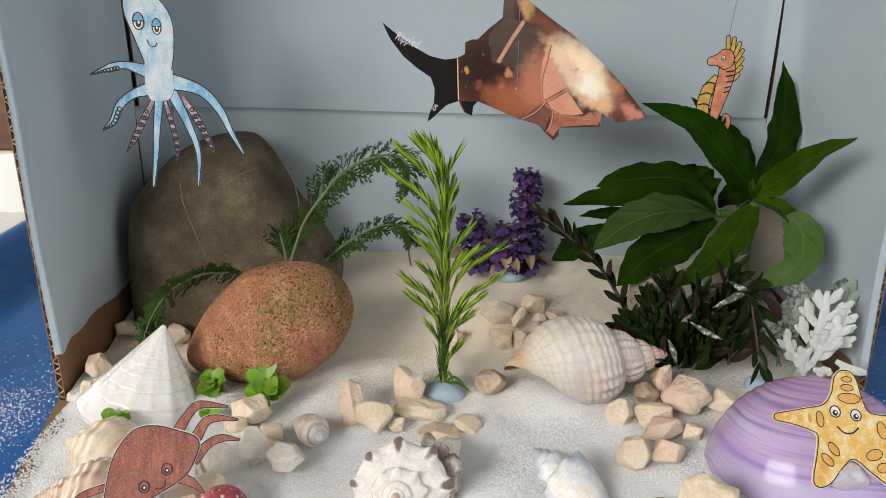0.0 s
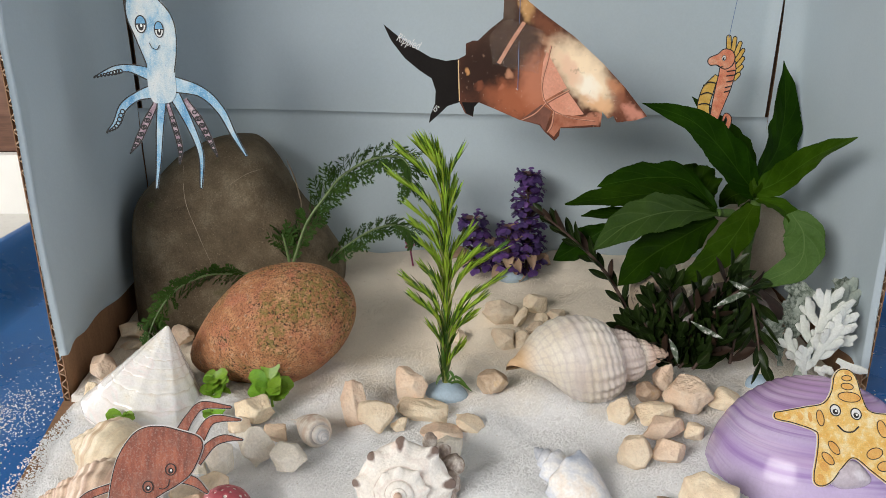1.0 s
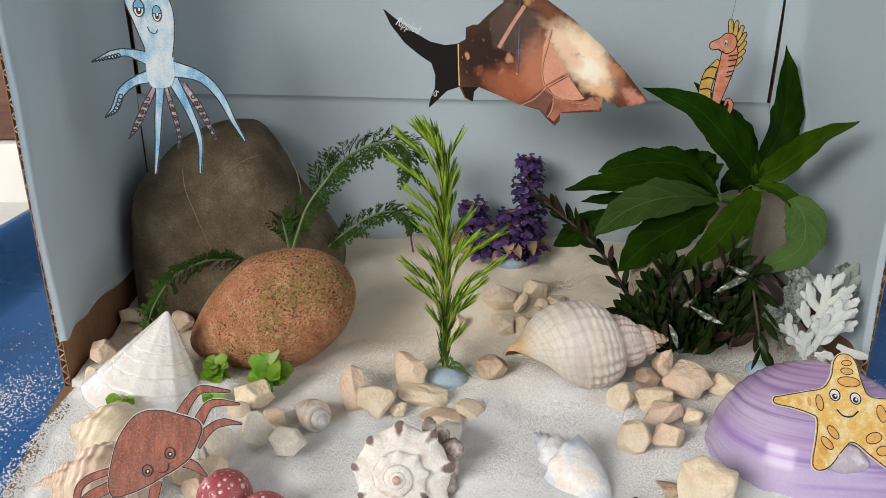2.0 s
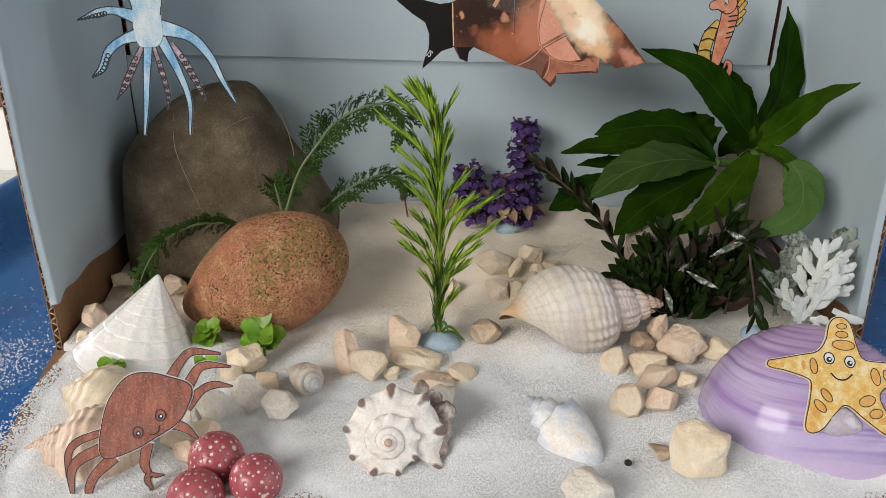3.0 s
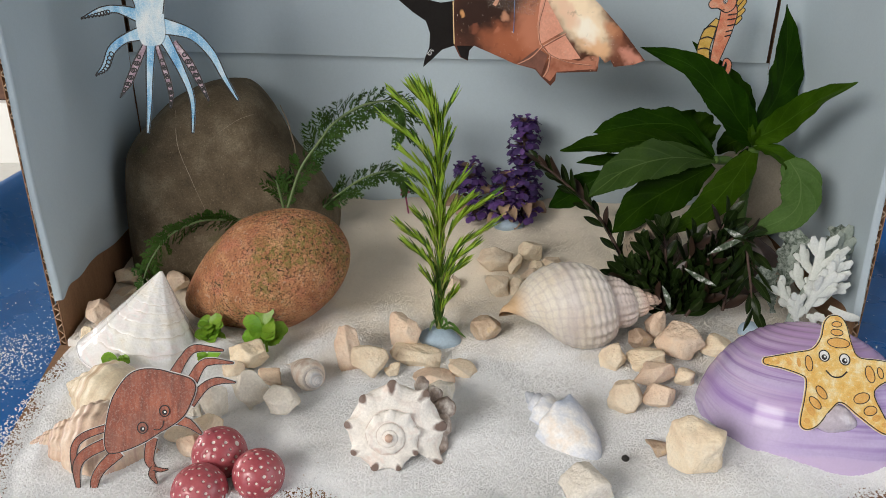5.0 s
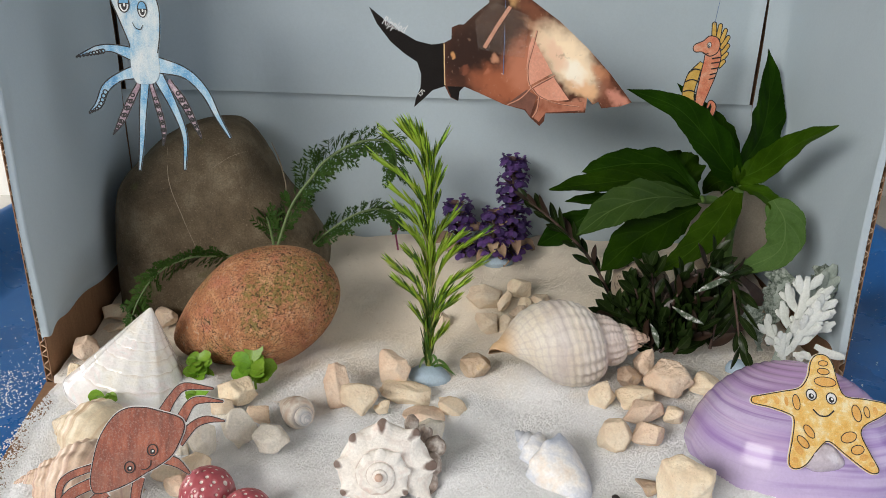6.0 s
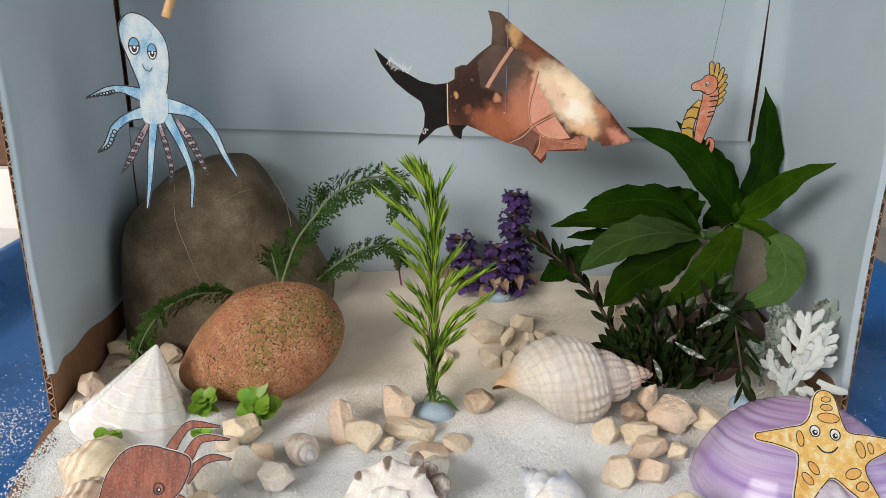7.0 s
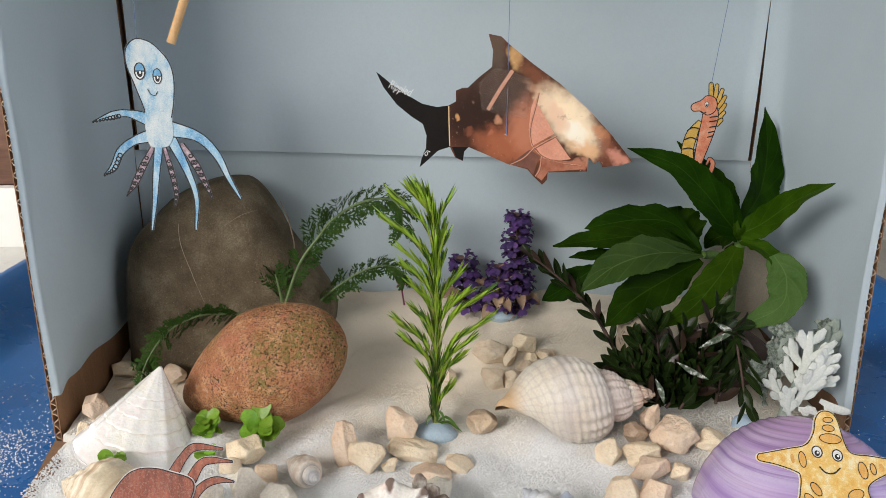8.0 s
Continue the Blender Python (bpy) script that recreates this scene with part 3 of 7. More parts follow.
GRANITE = mat("red_granite", [(0.3, (0.35, 0.130, 0.058)), (0.5, (0.51, 0.235, 0.112)), (0.7, (0.64, 0.36, 0.19))], 120, detail=9, rough=0.62, bump=0.8, bscale=520, bdist=0.0022, fine=0.28, spec=0.35, line=pits,
              specks=[(420, 0.60, 0.68, (0.64, 0.48, 0.36), 0.55), (70, 0.52, 0.66, (0.54, 0.19, 0.115), 0.6), (60, 0.60, 0.72, (0.44, 0.32, 0.22), 0.4)])
BEIGE_STONE = mat("beige_pebble_stone", [(0.3, (0.38, 0.31, 0.23)), (0.7, (0.48, 0.41, 0.32))], 40, rough=0.75, bump=0.2, bscale=500)
DARK_STONE = mat("dark_reddish_stone", [(0.3, (0.10, 0.062, 0.052)), (0.7, (0.19, 0.125, 0.105))], 40, rough=0.7, bump=0.3, bscale=400, fine=0.2)
SPECKLED = mat("speckled_tan_stone", [(0.3, (0.24, 0.19, 0.14)), (0.7, (0.40, 0.33, 0.25))], 90, rough=0.85, bump=0.8, bscale=260, bdist=0.002, specks=[(330, 0.58, 0.66, (0.07, 0.05, 0.04), 0.8)])


VEIN = mat("pale_vein", [(0.3, (0.24, 0.19, 0.13)), (0.7, (0.34, 0.28, 0.20))], 200, rough=0.8, bump=0.3, bscale=900)


def grey_rock():
    # a slab-like boulder: wide foot, blunt top, left side steep, right side sloping
    at = np.array((-0.1400, 0.4600, 0.006))
    ring = [(np.array(p) - (-0.132, 0.050)) * (0.955, 0.965) + (-0.132, 0.049) - (at[0], at[2]) for p in ((-0.1975, 0.0056), (-0.1982, 0.0375), (-0.1950, 0.0790), (-0.1880, 0.0960), (-0.1652, 0.1175), (-0.1448, 0.1268), (-0.1286, 0.1296), (-0.1143, 0.1258), (-0.1040, 0.1145), (-0.0936, 0.0955), (-0.0804, 0.0775), (-0.0690, 0.0604), (-0.0630, 0.0430), (-0.0685, 0.0213), (-0.0863, -0.0029), (-0.1398, -0.0152))]
    u = np.linspace(0, 1, 300)
    seg = np.r_[0, np.cumsum(np.linalg.norm(np.diff(spline(np.array(ring + ring[:1]), 600), axis=0), axis=1))]
    way = spline(np.array(ring + ring[:1]), 600)
    out = np.stack([np.interp(u * seg[-1], seg, way[:, i]) for i in (0, 1)], 1)[:-1]
    for _ in range(6):
        out = 0.25 * np.roll(out, 1, 0) + 0.5 * out + 0.25 * np.roll(out, -1, 0)
    mid = out.mean(0)
    a = np.linspace(-1, 1, 120) * np.pi / 2
    grow = np.abs(np.cos(a)) ** 0.36
    deep = 0.036 * np.sign(np.sin(a)) * np.abs(np.sin(a)) ** 0.85
    flat = mid + grow[:, None, None] * (out - mid)[None]
    q = np.stack([flat[..., 0], np.broadcast_to(deep[:, None], flat.shape[:2]), flat[..., 1]], -1)
    q[..., 1] += 0.10 * (q[..., 2] - 0.05) + 0.0
    p = q.reshape(-1, 3)
    n = unit(p * [1, 2.2, 1] - [mid[0], 0, mid[1]])
    p = p + n * (0.0016 * waves(p, 60, 71) + 0.0007 * waves(p, 190, 72) + 0.0002 * waves(p, 800, 73))[:, None]
    b = Builder()
    b.add(p, grid_faces(120, 299, cv=True), p[:, [0, 2]])
    s = thing("boulder", tuple(at), "large grey-brown sandstone rock with pale veins, standing in the corner", "rock")
    part("body", b, GREY_ROCK, s)
    face = p[p[:, 1] < 0.0]
    for pts, r in ((rock_line(at, (-0.1542, 0.1132), (-0.1518, 0.0942), (-0.1460, 0.0764), (-0.1389, 0.0572)), 0.00022), (rock_line(at, (-0.0965, 0.1128), (-0.0925, 0.1010), (-0.0892, 0.0870), (-0.0858, 0.0691)), 0.00045), (rock_line(at, (-0.1286, 0.1018), (-0.1163, 0.1090), (-0.1080, 0.1108)), 0.00012)):
        way = spline(pts, 40)
        y = np.array([face[np.argsort((face[:, 0] - c[0]) ** 2 + (face[:, 2] - c[1]) ** 2)[:5], 1].mean() for c in way])
        y = np.convolve(np.r_[[y[0]] * 3, y, [y[-1]] * 3], np.ones(7) / 7, "valid")
        part("vein", tube(Builder(), np.stack([way[:, 0], y - 0.0001, way[:, 1]], 1), [r * 0.5, r, r * 0.8, r * 0.3], 6, n=60), VEIN, s, "pale quartz vein")


def rock_line(at, *pts):
    return [(p[0] - at[0], p[1] - at[2]) for p in pts]


grey_rock()


def egg_stone():
    """Blunt end to the right and up, narrow end to the left and down; pitted where the crust has broken away."""
    d, f = ball_dirs(7)
    x = d[:, :1]
    p = d * [0.0480, 0.0335, 0.0330] * np.where(np.arange(3) > 0, 1 - 0.26 * np.clip(-x, 0, 1) ** 1.2 - 0.10 * ease(-0.2, 1, -x), 1.0)
    p = p * (1 + 0.018 * waves(d, 2.4, 15) + 0.006 * waves(d, 7, 16) + 0.0022 * waves(d, 30, 17))[:, None]
    pit = np.clip(waves(d, 70, 18) + 0.7 * waves(d, 120, 19) - 0.55, 0, 1) * ease(-0.5, 0.5, waves(d, 4.5, 20) + 0.6 * d[:, 0])
    p = p * (1 - 0.026 * pit)[:, None]
    m = Matrix.Translation((-0.0950, 0.3830, 0.0350)) @ Matrix.Rotation(radians(-22), 4, "Y") @ Matrix.Rotation(radians(8), 4, "Z")
    single("egg_stone", Builder().add(p, f, d[:, :2]), GRANITE, "egg-shaped pitted reddish granite stone with green algae stains", "stone", m=m)


egg_stone()
for name, at, size, seed, material, ang, label in (
    ("beige_stone", (0.1960, 0.4660, 0.052), (0.060, 0.045, 0.068), 41, BEIGE_STONE, 0.1, "smooth rounded beige stone behind the leaves"),
    ("dark_stone", (0.1720, 0.4180, 0.024), (0.062, 0.040, 0.044), 42, DARK_STONE, 0.25, "dark reddish-brown rounded stone under the sprigs"),
    ("speckled_stone", (0.1187, 0.3918, 0.0475), (0.032, 0.030, 0.036), 43, SPECKLED, 0.2, "rough speckled tan stone in the salt"),
):
    single(name, stone(size, seed, angular=ang, lump=0.05, grain=0.004, sub=5), material, label, "stone", m=Matrix.Translation(at))


# ---- limestone pebbles: middle, size, kind, lean; by cluster ----
BY_ROSEMARY = [
    ((-0.0448, 0.3330, 0.0150), (0.0140, 0.0150, 0.0310), 1, -8),
    ((-0.0332, 0.3228, 0.0152), (0.0202, 0.0145, 0.0195), 0, 0),
    ((-0.0177, 0.3504, 0.0166), (0.0192, 0.0138, 0.0188), 1, 12),
    ((-0.0108, 0.3390, 0.0092), (0.0300, 0.0200, 0.0145), 0, 16),
    ((-0.0224, 0.3239, 0.0102), (0.0090, 0.0065, 0.0084), 0, 0),
    ((0.0123, 0.3256, 0.0084), (0.0180, 0.0130, 0.0110), 0, 28),
    ((-0.0017, 0.3187, 0.0080), (0.0225, 0.0150, 0.0100), 1, 5),
    ((0.0014, 0.3016, 0.0118), (0.0154, 0.0111, 0.0142), 3, 0),
    ((0.0254, 0.3573, 0.0141), (0.0180, 0.0130, 0.0164), 2, 0),
    ((0.0084, 0.4081, 0.0168), (0.0086, 0.0062, 0.0118), 0, 0),
]
BEHIND_WHELK = [
    ((0.0339, 0.4257, 0.0247), (0.0246, 0.0177, 0.0182), 0, 5),
    ((0.0460, 0.4204, 0.0240), (0.0084, 0.0075, 0.0175), 0, 25),
    ((0.0563, 0.4364, 0.0253), (0.0166, 0.0119, 0.0161), 0, -8),
    ((0.0590, 0.4254, 0.0207), (0.0097, 0.0070, 0.0098), 0, 0),
    ((0.0339, 0.4006, 0.0180), (0.0151, 0.0109, 0.0171), 0, 0),
    ((0.0451, 0.4029, 0.0171), (0.0113, 0.0082, 0.0152), 0, -20),
    ((0.0554, 0.4135, 0.0193), (0.0156, 0.0112, 0.0120), 0, 0),
    ((0.0690, 0.4265, 0.0215), (0.0147, 0.0106, 0.0105), 0, 8),
]
BELOW_WHELK = [
    ((0.0879, 0.3309, 0.0129), (0.0155, 0.0112, 0.0183), 0, -4),
    ((0.1052, 0.3315, 0.0107), (0.0216, 0.0156, 0.0121), 0, -4),
    ((0.1047, 0.3184, 0.0112), (0.0228, 0.0164, 0.0111), 1, -12),
    ((0.0871, 0.2956, 0.0134), (0.0178, 0.0128, 0.0195), 0, 0),
    ((0.1019, 0.2974, 0.0124), (0.0173, 0.0125, 0.0137), 1, -8),
    ((0.1196, 0.3156, 0.0105), (0.0109, 0.0078, 0.0095), 0, 0),
    ((0.1241, 0.3432, 0.0143), (0.0265, 0.0191, 0.0217), 1, 12),
    ((0.1442, 0.3428, 0.0113), (0.0195, 0.0140, 0.0134), 0, 10),
    ((0.1062, 0.3507, 0.0121), (0.0149, 0.0107, 0.0132), 2, 0),
    ((0.1160, 0.3578, 0.0156), (0.0123, 0.0111, 0.0213), 1, 0),
]
BY_CLAM = [
    ((0.1047, 0.2517, 0.0182), (0.0250, 0.0180, 0.0282), 0, 8),
    ((0.0944, 0.2644, 0.0085), (0.0126, 0.0091, 0.0072), 2, 22),
    ((0.0583, 0.2348, 0.0126), (0.0222, 0.0160, 0.0174), 3, 0),
]
BY_TOP_SHELL = [
    ((-0.1911, 0.4242, 0.0147), (0.0182, 0.0131, 0.0129), 0, 0),
    ((-0.1858, 0.4130, 0.0101), (0.0211, 0.0152, 0.0080), 0, -18),
    ((-0.1871, 0.3728, 0.0149), (0.0153, 0.0110, 0.0192), 1, -15),
    ((-0.1844, 0.3499, 0.0124), (0.0116, 0.0084, 0.0170), 0, 0),
    ((-0.1563, 0.4135, 0.0162), (0.0144, 0.0104, 0.0155), 1, 0),
]
BY_CRAB = [
    ((-0.0955, 0.3332, 0.0125), (0.0216, 0.0156, 0.0171), 0, 5),
    ((-0.0986, 0.3195, 0.0114), (0.0134, 0.0097, 0.0134), 0, 0),
    ((-0.0855, 0.2968, 0.0163), (0.0204, 0.0147, 0.0257), 3, 0),
    ((-0.0813, 0.3152, 0.0099), (0.0130, 0.0094, 0.0108), 1, 0),
    ((-0.0691, 0.2876, 0.0148), (0.0180, 0.0129, 0.0173), 3, 8),
    ((-0.0998, 0.2875, 0.0152), (0.0132, 0.0095, 0.0206), 3, 0),
    ((-0.0999, 0.2760, 0.0114), (0.0162, 0.0117, 0.0127), 0, 0),
    ((-0.1093, 0.2879, 0.0106), (0.0077, 0.0056, 0.0114), 3, 0),
    ((-0.1023, 0.2607, 0.0113), (0.0132, 0.0095, 0.0140), 1, 12),
    ((-0.1106, 0.2716, 0.0096), (0.0156, 0.0112, 0.0081), 0, 0),
]
KINDS = (LIME, LIME_PINK, LIME_BROWN, LIME_WHITE)
WORDS = ("cream", "pale pinkish cream", "tan", "white")


def chip(size, seed, sub=5):
    """A broken limestone chip: flat faces, worn edges, small knocks and dents."""
    d, f = ball_dirs(sub)
    rg = np.random.RandomState(seed)
    k = rg.randint(8, 13)
    n = unit(rg.normal(size=(k, 3)))
    for _ in range(30):
        gap = n[:, None] - n[None]
        n = unit(n + 0.05 * (gap / (np.sum(gap ** 2, -1, keepdims=True) + 0.15)).sum(1))
    h = rg.uniform(0.50, 0.80, k)
    c = np.clip(d @ n.T, 1e-3, None)
    p = 30.0
    r = (np.sum((h / c) ** -p, axis=1) + 1.0) ** (-1 / p)
    q = d * r[:, None]
    bend = q + 0.075 * np.stack([waves(q, 4, seed + s) for s in (1, 2, 3)], -1)
    side = np.argmax(np.log(c / h), 1)
    rough = rg.uniform(0.2, 1.4, k)[side]
    bend = bend + d * (rough * (0.020 * waves(q, 14, seed + 4) + 0.012 * waves(q, 34, seed + 5)))[:, None]
    bend = bend - (bend.max(0) + bend.min(0)) / 2
    bend = bend / np.abs(bend).max(0) * 0.5
    return Builder().add(bend * np.asarray(size), f, d[:, :2])


for i, (at, size, kind, lean) in enumerate(BY_ROSEMARY + BEHIND_WHELK + BELOW_WHELK + BY_CLAM + BY_TOP_SHELL + BY_CRAB):
    b = chip((size[0] * 0.93, size[1] * 1.0, size[2] * 0.86), (300 if i else 351) + i)
    m = Matrix.Translation(at) @ Matrix.Rotation(radians(lean), 4, "Y") @ Matrix.Rotation(radians(-24 if i == 0 else 0), 4, "X")
    single("pebble", b, KINDS[kind], WORDS[kind] + " angular limestone pebble lying in the salt", "pebble", "pebbles in the salt", m=m)

# ---- shells ----
def ring_bands(scale, colour, lo=0.45, hi=0.6, amount=0.6, skew=0.0):
    """Bands along the shell's growth, from its texture coordinates."""
    def line(N, link, math_node, mix, tc, col, noise_node):
        sp = N.new("ShaderNodeSeparateXYZ")
        link(tc.outputs["UV"], sp.inputs[0])
        k = math_node("ADD", math_node("MULTIPLY", sp.outputs[1], scale), math_node("MULTIPLY", sp.outputs[0], skew))
        q = N.new("ShaderNodeTexNoise")
        q.noise_dimensions = "1D"
        q.inputs["Scale"].default_value, q.inputs["Detail"].default_value = 1.0, 4
        link(k, q.inputs["W"])
        r = N.new("ShaderNodeMapRange")
        r.inputs[1].default_value, r.inputs[2].default_value, r.inputs[4].default_value = lo, hi, amount
        link(q.outputs[0], r.inputs[0])
        return mix("MIX", r.outputs[0], col, colour)
    return line



def lattice(across, along, colour, amount, first):
    """Fine crossing growth lines over the bands."""
    def line(N, link, math_node, mix, tc, col, noise_node):
        col = first(N, link, math_node, mix, tc, col, noise_node)
        sp = N.new("ShaderNodeSeparateXYZ")
        link(tc.outputs["UV"], sp.inputs[0])
        wob = math_node("MULTIPLY", noise_node(90, 2, tc.outputs["Object"]), 1.3)
        for sock, scale in ((sp.outputs[0], across), (sp.outputs[1], along * 4)):
            k = math_node("ABSOLUTE", math_node("SUBTRACT", math_node("FRACT", math_node("ADD", math_node("MULTIPLY", sock, scale), wob), 0.0), 0.5), 0.0)
            r = N.new("ShaderNodeMapRange")
            r.inputs[1].default_value, r.inputs[2].default_value, r.inputs[3].default_value, r.inputs[4].default_value = 0.0, 0.22, amount, 0.0
            link(k, r.inputs[0])
            col = mix("MIX", r.outputs[0], col, colour)
        return col
    return line


def seam_line(colour, width, amount, first, knobs=0, knob_at=0.2, knob_w=0.1, tip=(0.12, 0.06, 0.04)):
    """A tinted seam between the whorls, and dark tips on the knobs."""
    def line(N, link, math_node, mix, tc, col, noise_node):
        col = first(N, link, math_node, mix, tc, col, noise_node) if first else col
        sp = N.new("ShaderNodeSeparateXYZ")
        link(tc.outputs["UV"], sp.inputs[0])
        wob = math_node("MULTIPLY", math_node("SUBTRACT", noise_node(160, 3, tc.outputs["Object"]), 0.5), width * 1.2)
        r = N.new("ShaderNodeMapRange")
        r.inputs[1].default_value, r.inputs[2].default_value, r.inputs[3].default_value, r.inputs[4].default_value = width * 0.4, width, amount, 0.0
        link(math_node("ABSOLUTE", math_node("ADD", sp.outputs[1], wob), 0.0), r.inputs[0])
        col = mix("MIX", r.outputs[0], col, colour)
        if knobs:
            wave = math_node("COSINE", math_node("MULTIPLY", sp.outputs[0], 6.28319 * knobs), 0.0)
            off = math_node("DIVIDE", math_node("SUBTRACT", sp.outputs[1], knob_at), knob_w)
            k = math_node("SUBTRACT", wave, math_node("MULTIPLY", off, off))
            k = math_node("ADD", k, math_node("MULTIPLY", math_node("SUBTRACT", noise_node(90, 3, tc.outputs["Object"]), 0.5), 1.3))
            k = math_node("MULTIPLY", k, math_node("GREATER_THAN", sp.outputs[0], -1.05))
            q = N.new("ShaderNodeMapRange")
            q.inputs[1].default_value, q.inputs[2].default_value, q.inputs[4].default_value = 0.60, 0.85, 0.9
            link(k, q.inputs[0])
            col = mix("MIX", q.outputs[0], col, tip)
        return col
    return line


PEARL = mat("pearl_shell", [(0.26, (0.82, 0.74, 0.62)), (0.40, (0.86, 0.84, 0.78)), (0.52, (0.86, 0.85, 0.83)), (0.62, (0.86, 0.79, 0.77)), (0.74, (0.76, 0.82, 0.80))], 40, detail=2, warp=0.8, rough=0.20, rvar=0.08, coat=0.6, bump=0.28, bscale=80, bdist=0.006, fine=0.04, stretch=(1, 1, 2.2),
            line=seam_line((0.58, 0.48, 0.36), 0.16, 0.6, ring_bands(3, (0.78, 0.74, 0.70), 0.5, 0.62, 0.25, 4)))
def along_axis(stops, first):
    """Tints a coiled shell by the distance from its tip: rows of (distance, colour, amount)."""
    def line(N, link, math_node, mix, tc, col, noise_node):
        col = first(N, link, math_node, mix, tc, col, noise_node)
        sp = N.new("ShaderNodeSeparateXYZ")
        link(tc.outputs["Object"], sp.inputs[0])
        for near, far, colour, amount in stops:
            c, h = (near + far) / 2, abs(far - near) / 2
            k = math_node("DIVIDE", math_node("ABSOLUTE", math_node("SUBTRACT", sp.outputs[2], c), 0.0), h)
            r = N.new("ShaderNodeMapRange")
            r.inputs[1].default_value, r.inputs[2].default_value, r.inputs[3].default_value, r.inputs[4].default_value = 0.65, 1.1, amount, 0.0
            link(k, r.inputs[0])
            col = mix("MIX", r.outputs[0], col, colour)
        return col
    return line


WHELK = mat("whelk_shell", [(0.25, (0.66, 0.55, 0.43)), (0.5, (0.76, 0.69, 0.58)), (0.75, (0.82, 0.78, 0.70))], 50, rough=0.5, spec=0.35, bump=0.25, bscale=600, fine=0.08,
            line=along_axis([(0.018, 0.036, (0.50, 0.40, 0.40), 0.5), (-0.004, 0.017, (0.70, 0.46, 0.35), 0.6), (0.076, 0.110, (0.60, 0.38, 0.19), 0.85)], seam_line((0.46, 0.32, 0.25), 0.09, 0.5, lattice(22, 6, (0.47, 0.40, 0.40), 0.26, ring_bands(5, (0.50, 0.44, 0.50), 0.46, 0.66, 0.35, 2)))))
PINK_WHELK = mat("pinkish_whelk_shell", [(0.25, (0.60, 0.40, 0.28)), (0.5, (0.70, 0.53, 0.40)), (0.75, (0.80, 0.70, 0.58))], 60, rough=0.5, bump=0.25, bscale=500, line=seam_line((0.45, 0.26, 0.20), 0.05, 0.5, ring_bands(14, (0.48, 0.28, 0.24), 0.50, 0.62, 0.5, 1)))
CREAM_SHELL = mat("cream_shell", [(0.25, (0.64, 0.51, 0.33)), (0.5, (0.74, 0.64, 0.47)), (0.75, (0.82, 0.75, 0.62))], 60, rough=0.5, bump=0.25, bscale=500, line=seam_line((0.46, 0.30, 0.18), 0.06, 0.6, ring_bands(9, (0.52, 0.33, 0.19), 0.47, 0.60, 0.65, 3)))
KNOBS = 9
CONCH = mat("white_conch_shell", [(0.22, (0.70, 0.52, 0.40)), (0.36, (0.83, 0.78, 0.71)), (0.75, (0.90, 0.87, 0.82))], 60, rough=0.45, spec=0.4, bump=0.45, bscale=240, bdist=0.0016, specks=[(110, 0.60, 0.70, (0.62, 0.42, 0.33), 0.45)],
            line=seam_line((0.40, 0.21, 0.17), 0.085, 0.6, ring_bands(6, (0.62, 0.44, 0.38), 0.56, 0.68, 0.3, 3), KNOBS, 0.27, 0.13))
LIP = mat("greyish_brown_shell_lip", [(0.35, (0.16, 0.11, 0.09)), (0.5, (0.40, 0.32, 0.27)), (0.62, (0.76, 0.70, 0.64))], 130, rough=0.6, bump=0.6, bscale=400, bdist=0.0018)
BLUE_CONCH = mat("bluish_conch_shell", [(0.32, (0.40, 0.47, 0.60)), (0.45, (0.66, 0.69, 0.76)), (0.56, (0.84, 0.83, 0.82)), (0.70, (0.82, 0.70, 0.58))], 55, rough=0.42, bump=0.3, bscale=300, line=along_axis([(-0.004, 0.010, (0.30, 0.33, 0.38), 0.55)], seam_line((0.42, 0.33, 0.30), 0.06, 0.55, ring_bands(3, (0.48, 0.52, 0.62), 0.52, 0.66, 0.4, 7))), specks=[(60, 0.60, 0.72, (0.76, 0.56, 0.40), 0.4)])
TURBAN = mat("banded_small_shell", [(0.25, (0.66, 0.48, 0.36)), (0.5, (0.81, 0.74, 0.66)), (0.75, (0.87, 0.84, 0.80))], 110, rough=0.4, specks=[(110, 0.55, 0.63, (0.46, 0.27, 0.17), 0.6)], line=along_axis([(-0.006, 0.0075, (0.50, 0.55, 0.62), 0.55)], seam_line((0.33, 0.30, 0.30), 0.16, 0.7, ring_bands(5, (0.60, 0.44, 0.32), 0.54, 0.64, 0.4, 2))))

WHELK_SHAPE = [(0.135, 0.385), (0.215, 0.402), (0.262, 0.445), (0.298, 0.52), (0.312, 0.60), (0.306, 0.70), (0.250, 0.81), (0.160, 0.89), (0.095, 0.945), (0.066, 0.985), (0.030, 1.0)]


def coiled(name, tip, end, mouth, material, label, turns=6, per=110, **kw):
    """A shell whose tip and other end lie at the given places, with its mouth turned to a given side."""
    axis = Vector(end) - Vector(tip)
    side = aim(axis, 0).to_3x3().inverted() @ Vector(mouth)
    roll = math.degrees(math.atan2(side.y, side.x))
    ns = kw.get("ns", 90)
    b = whorls(size=axis.length, turns=turns, per=per, **kw)
    spire, body = split_rows(b, int(per * (turns - 1)), ns)
    s = thing(name, tip, label, "shell", turn=aim(axis, roll))
    part("spire", spire, material, s)
    part("body_whorl", body, material, s)


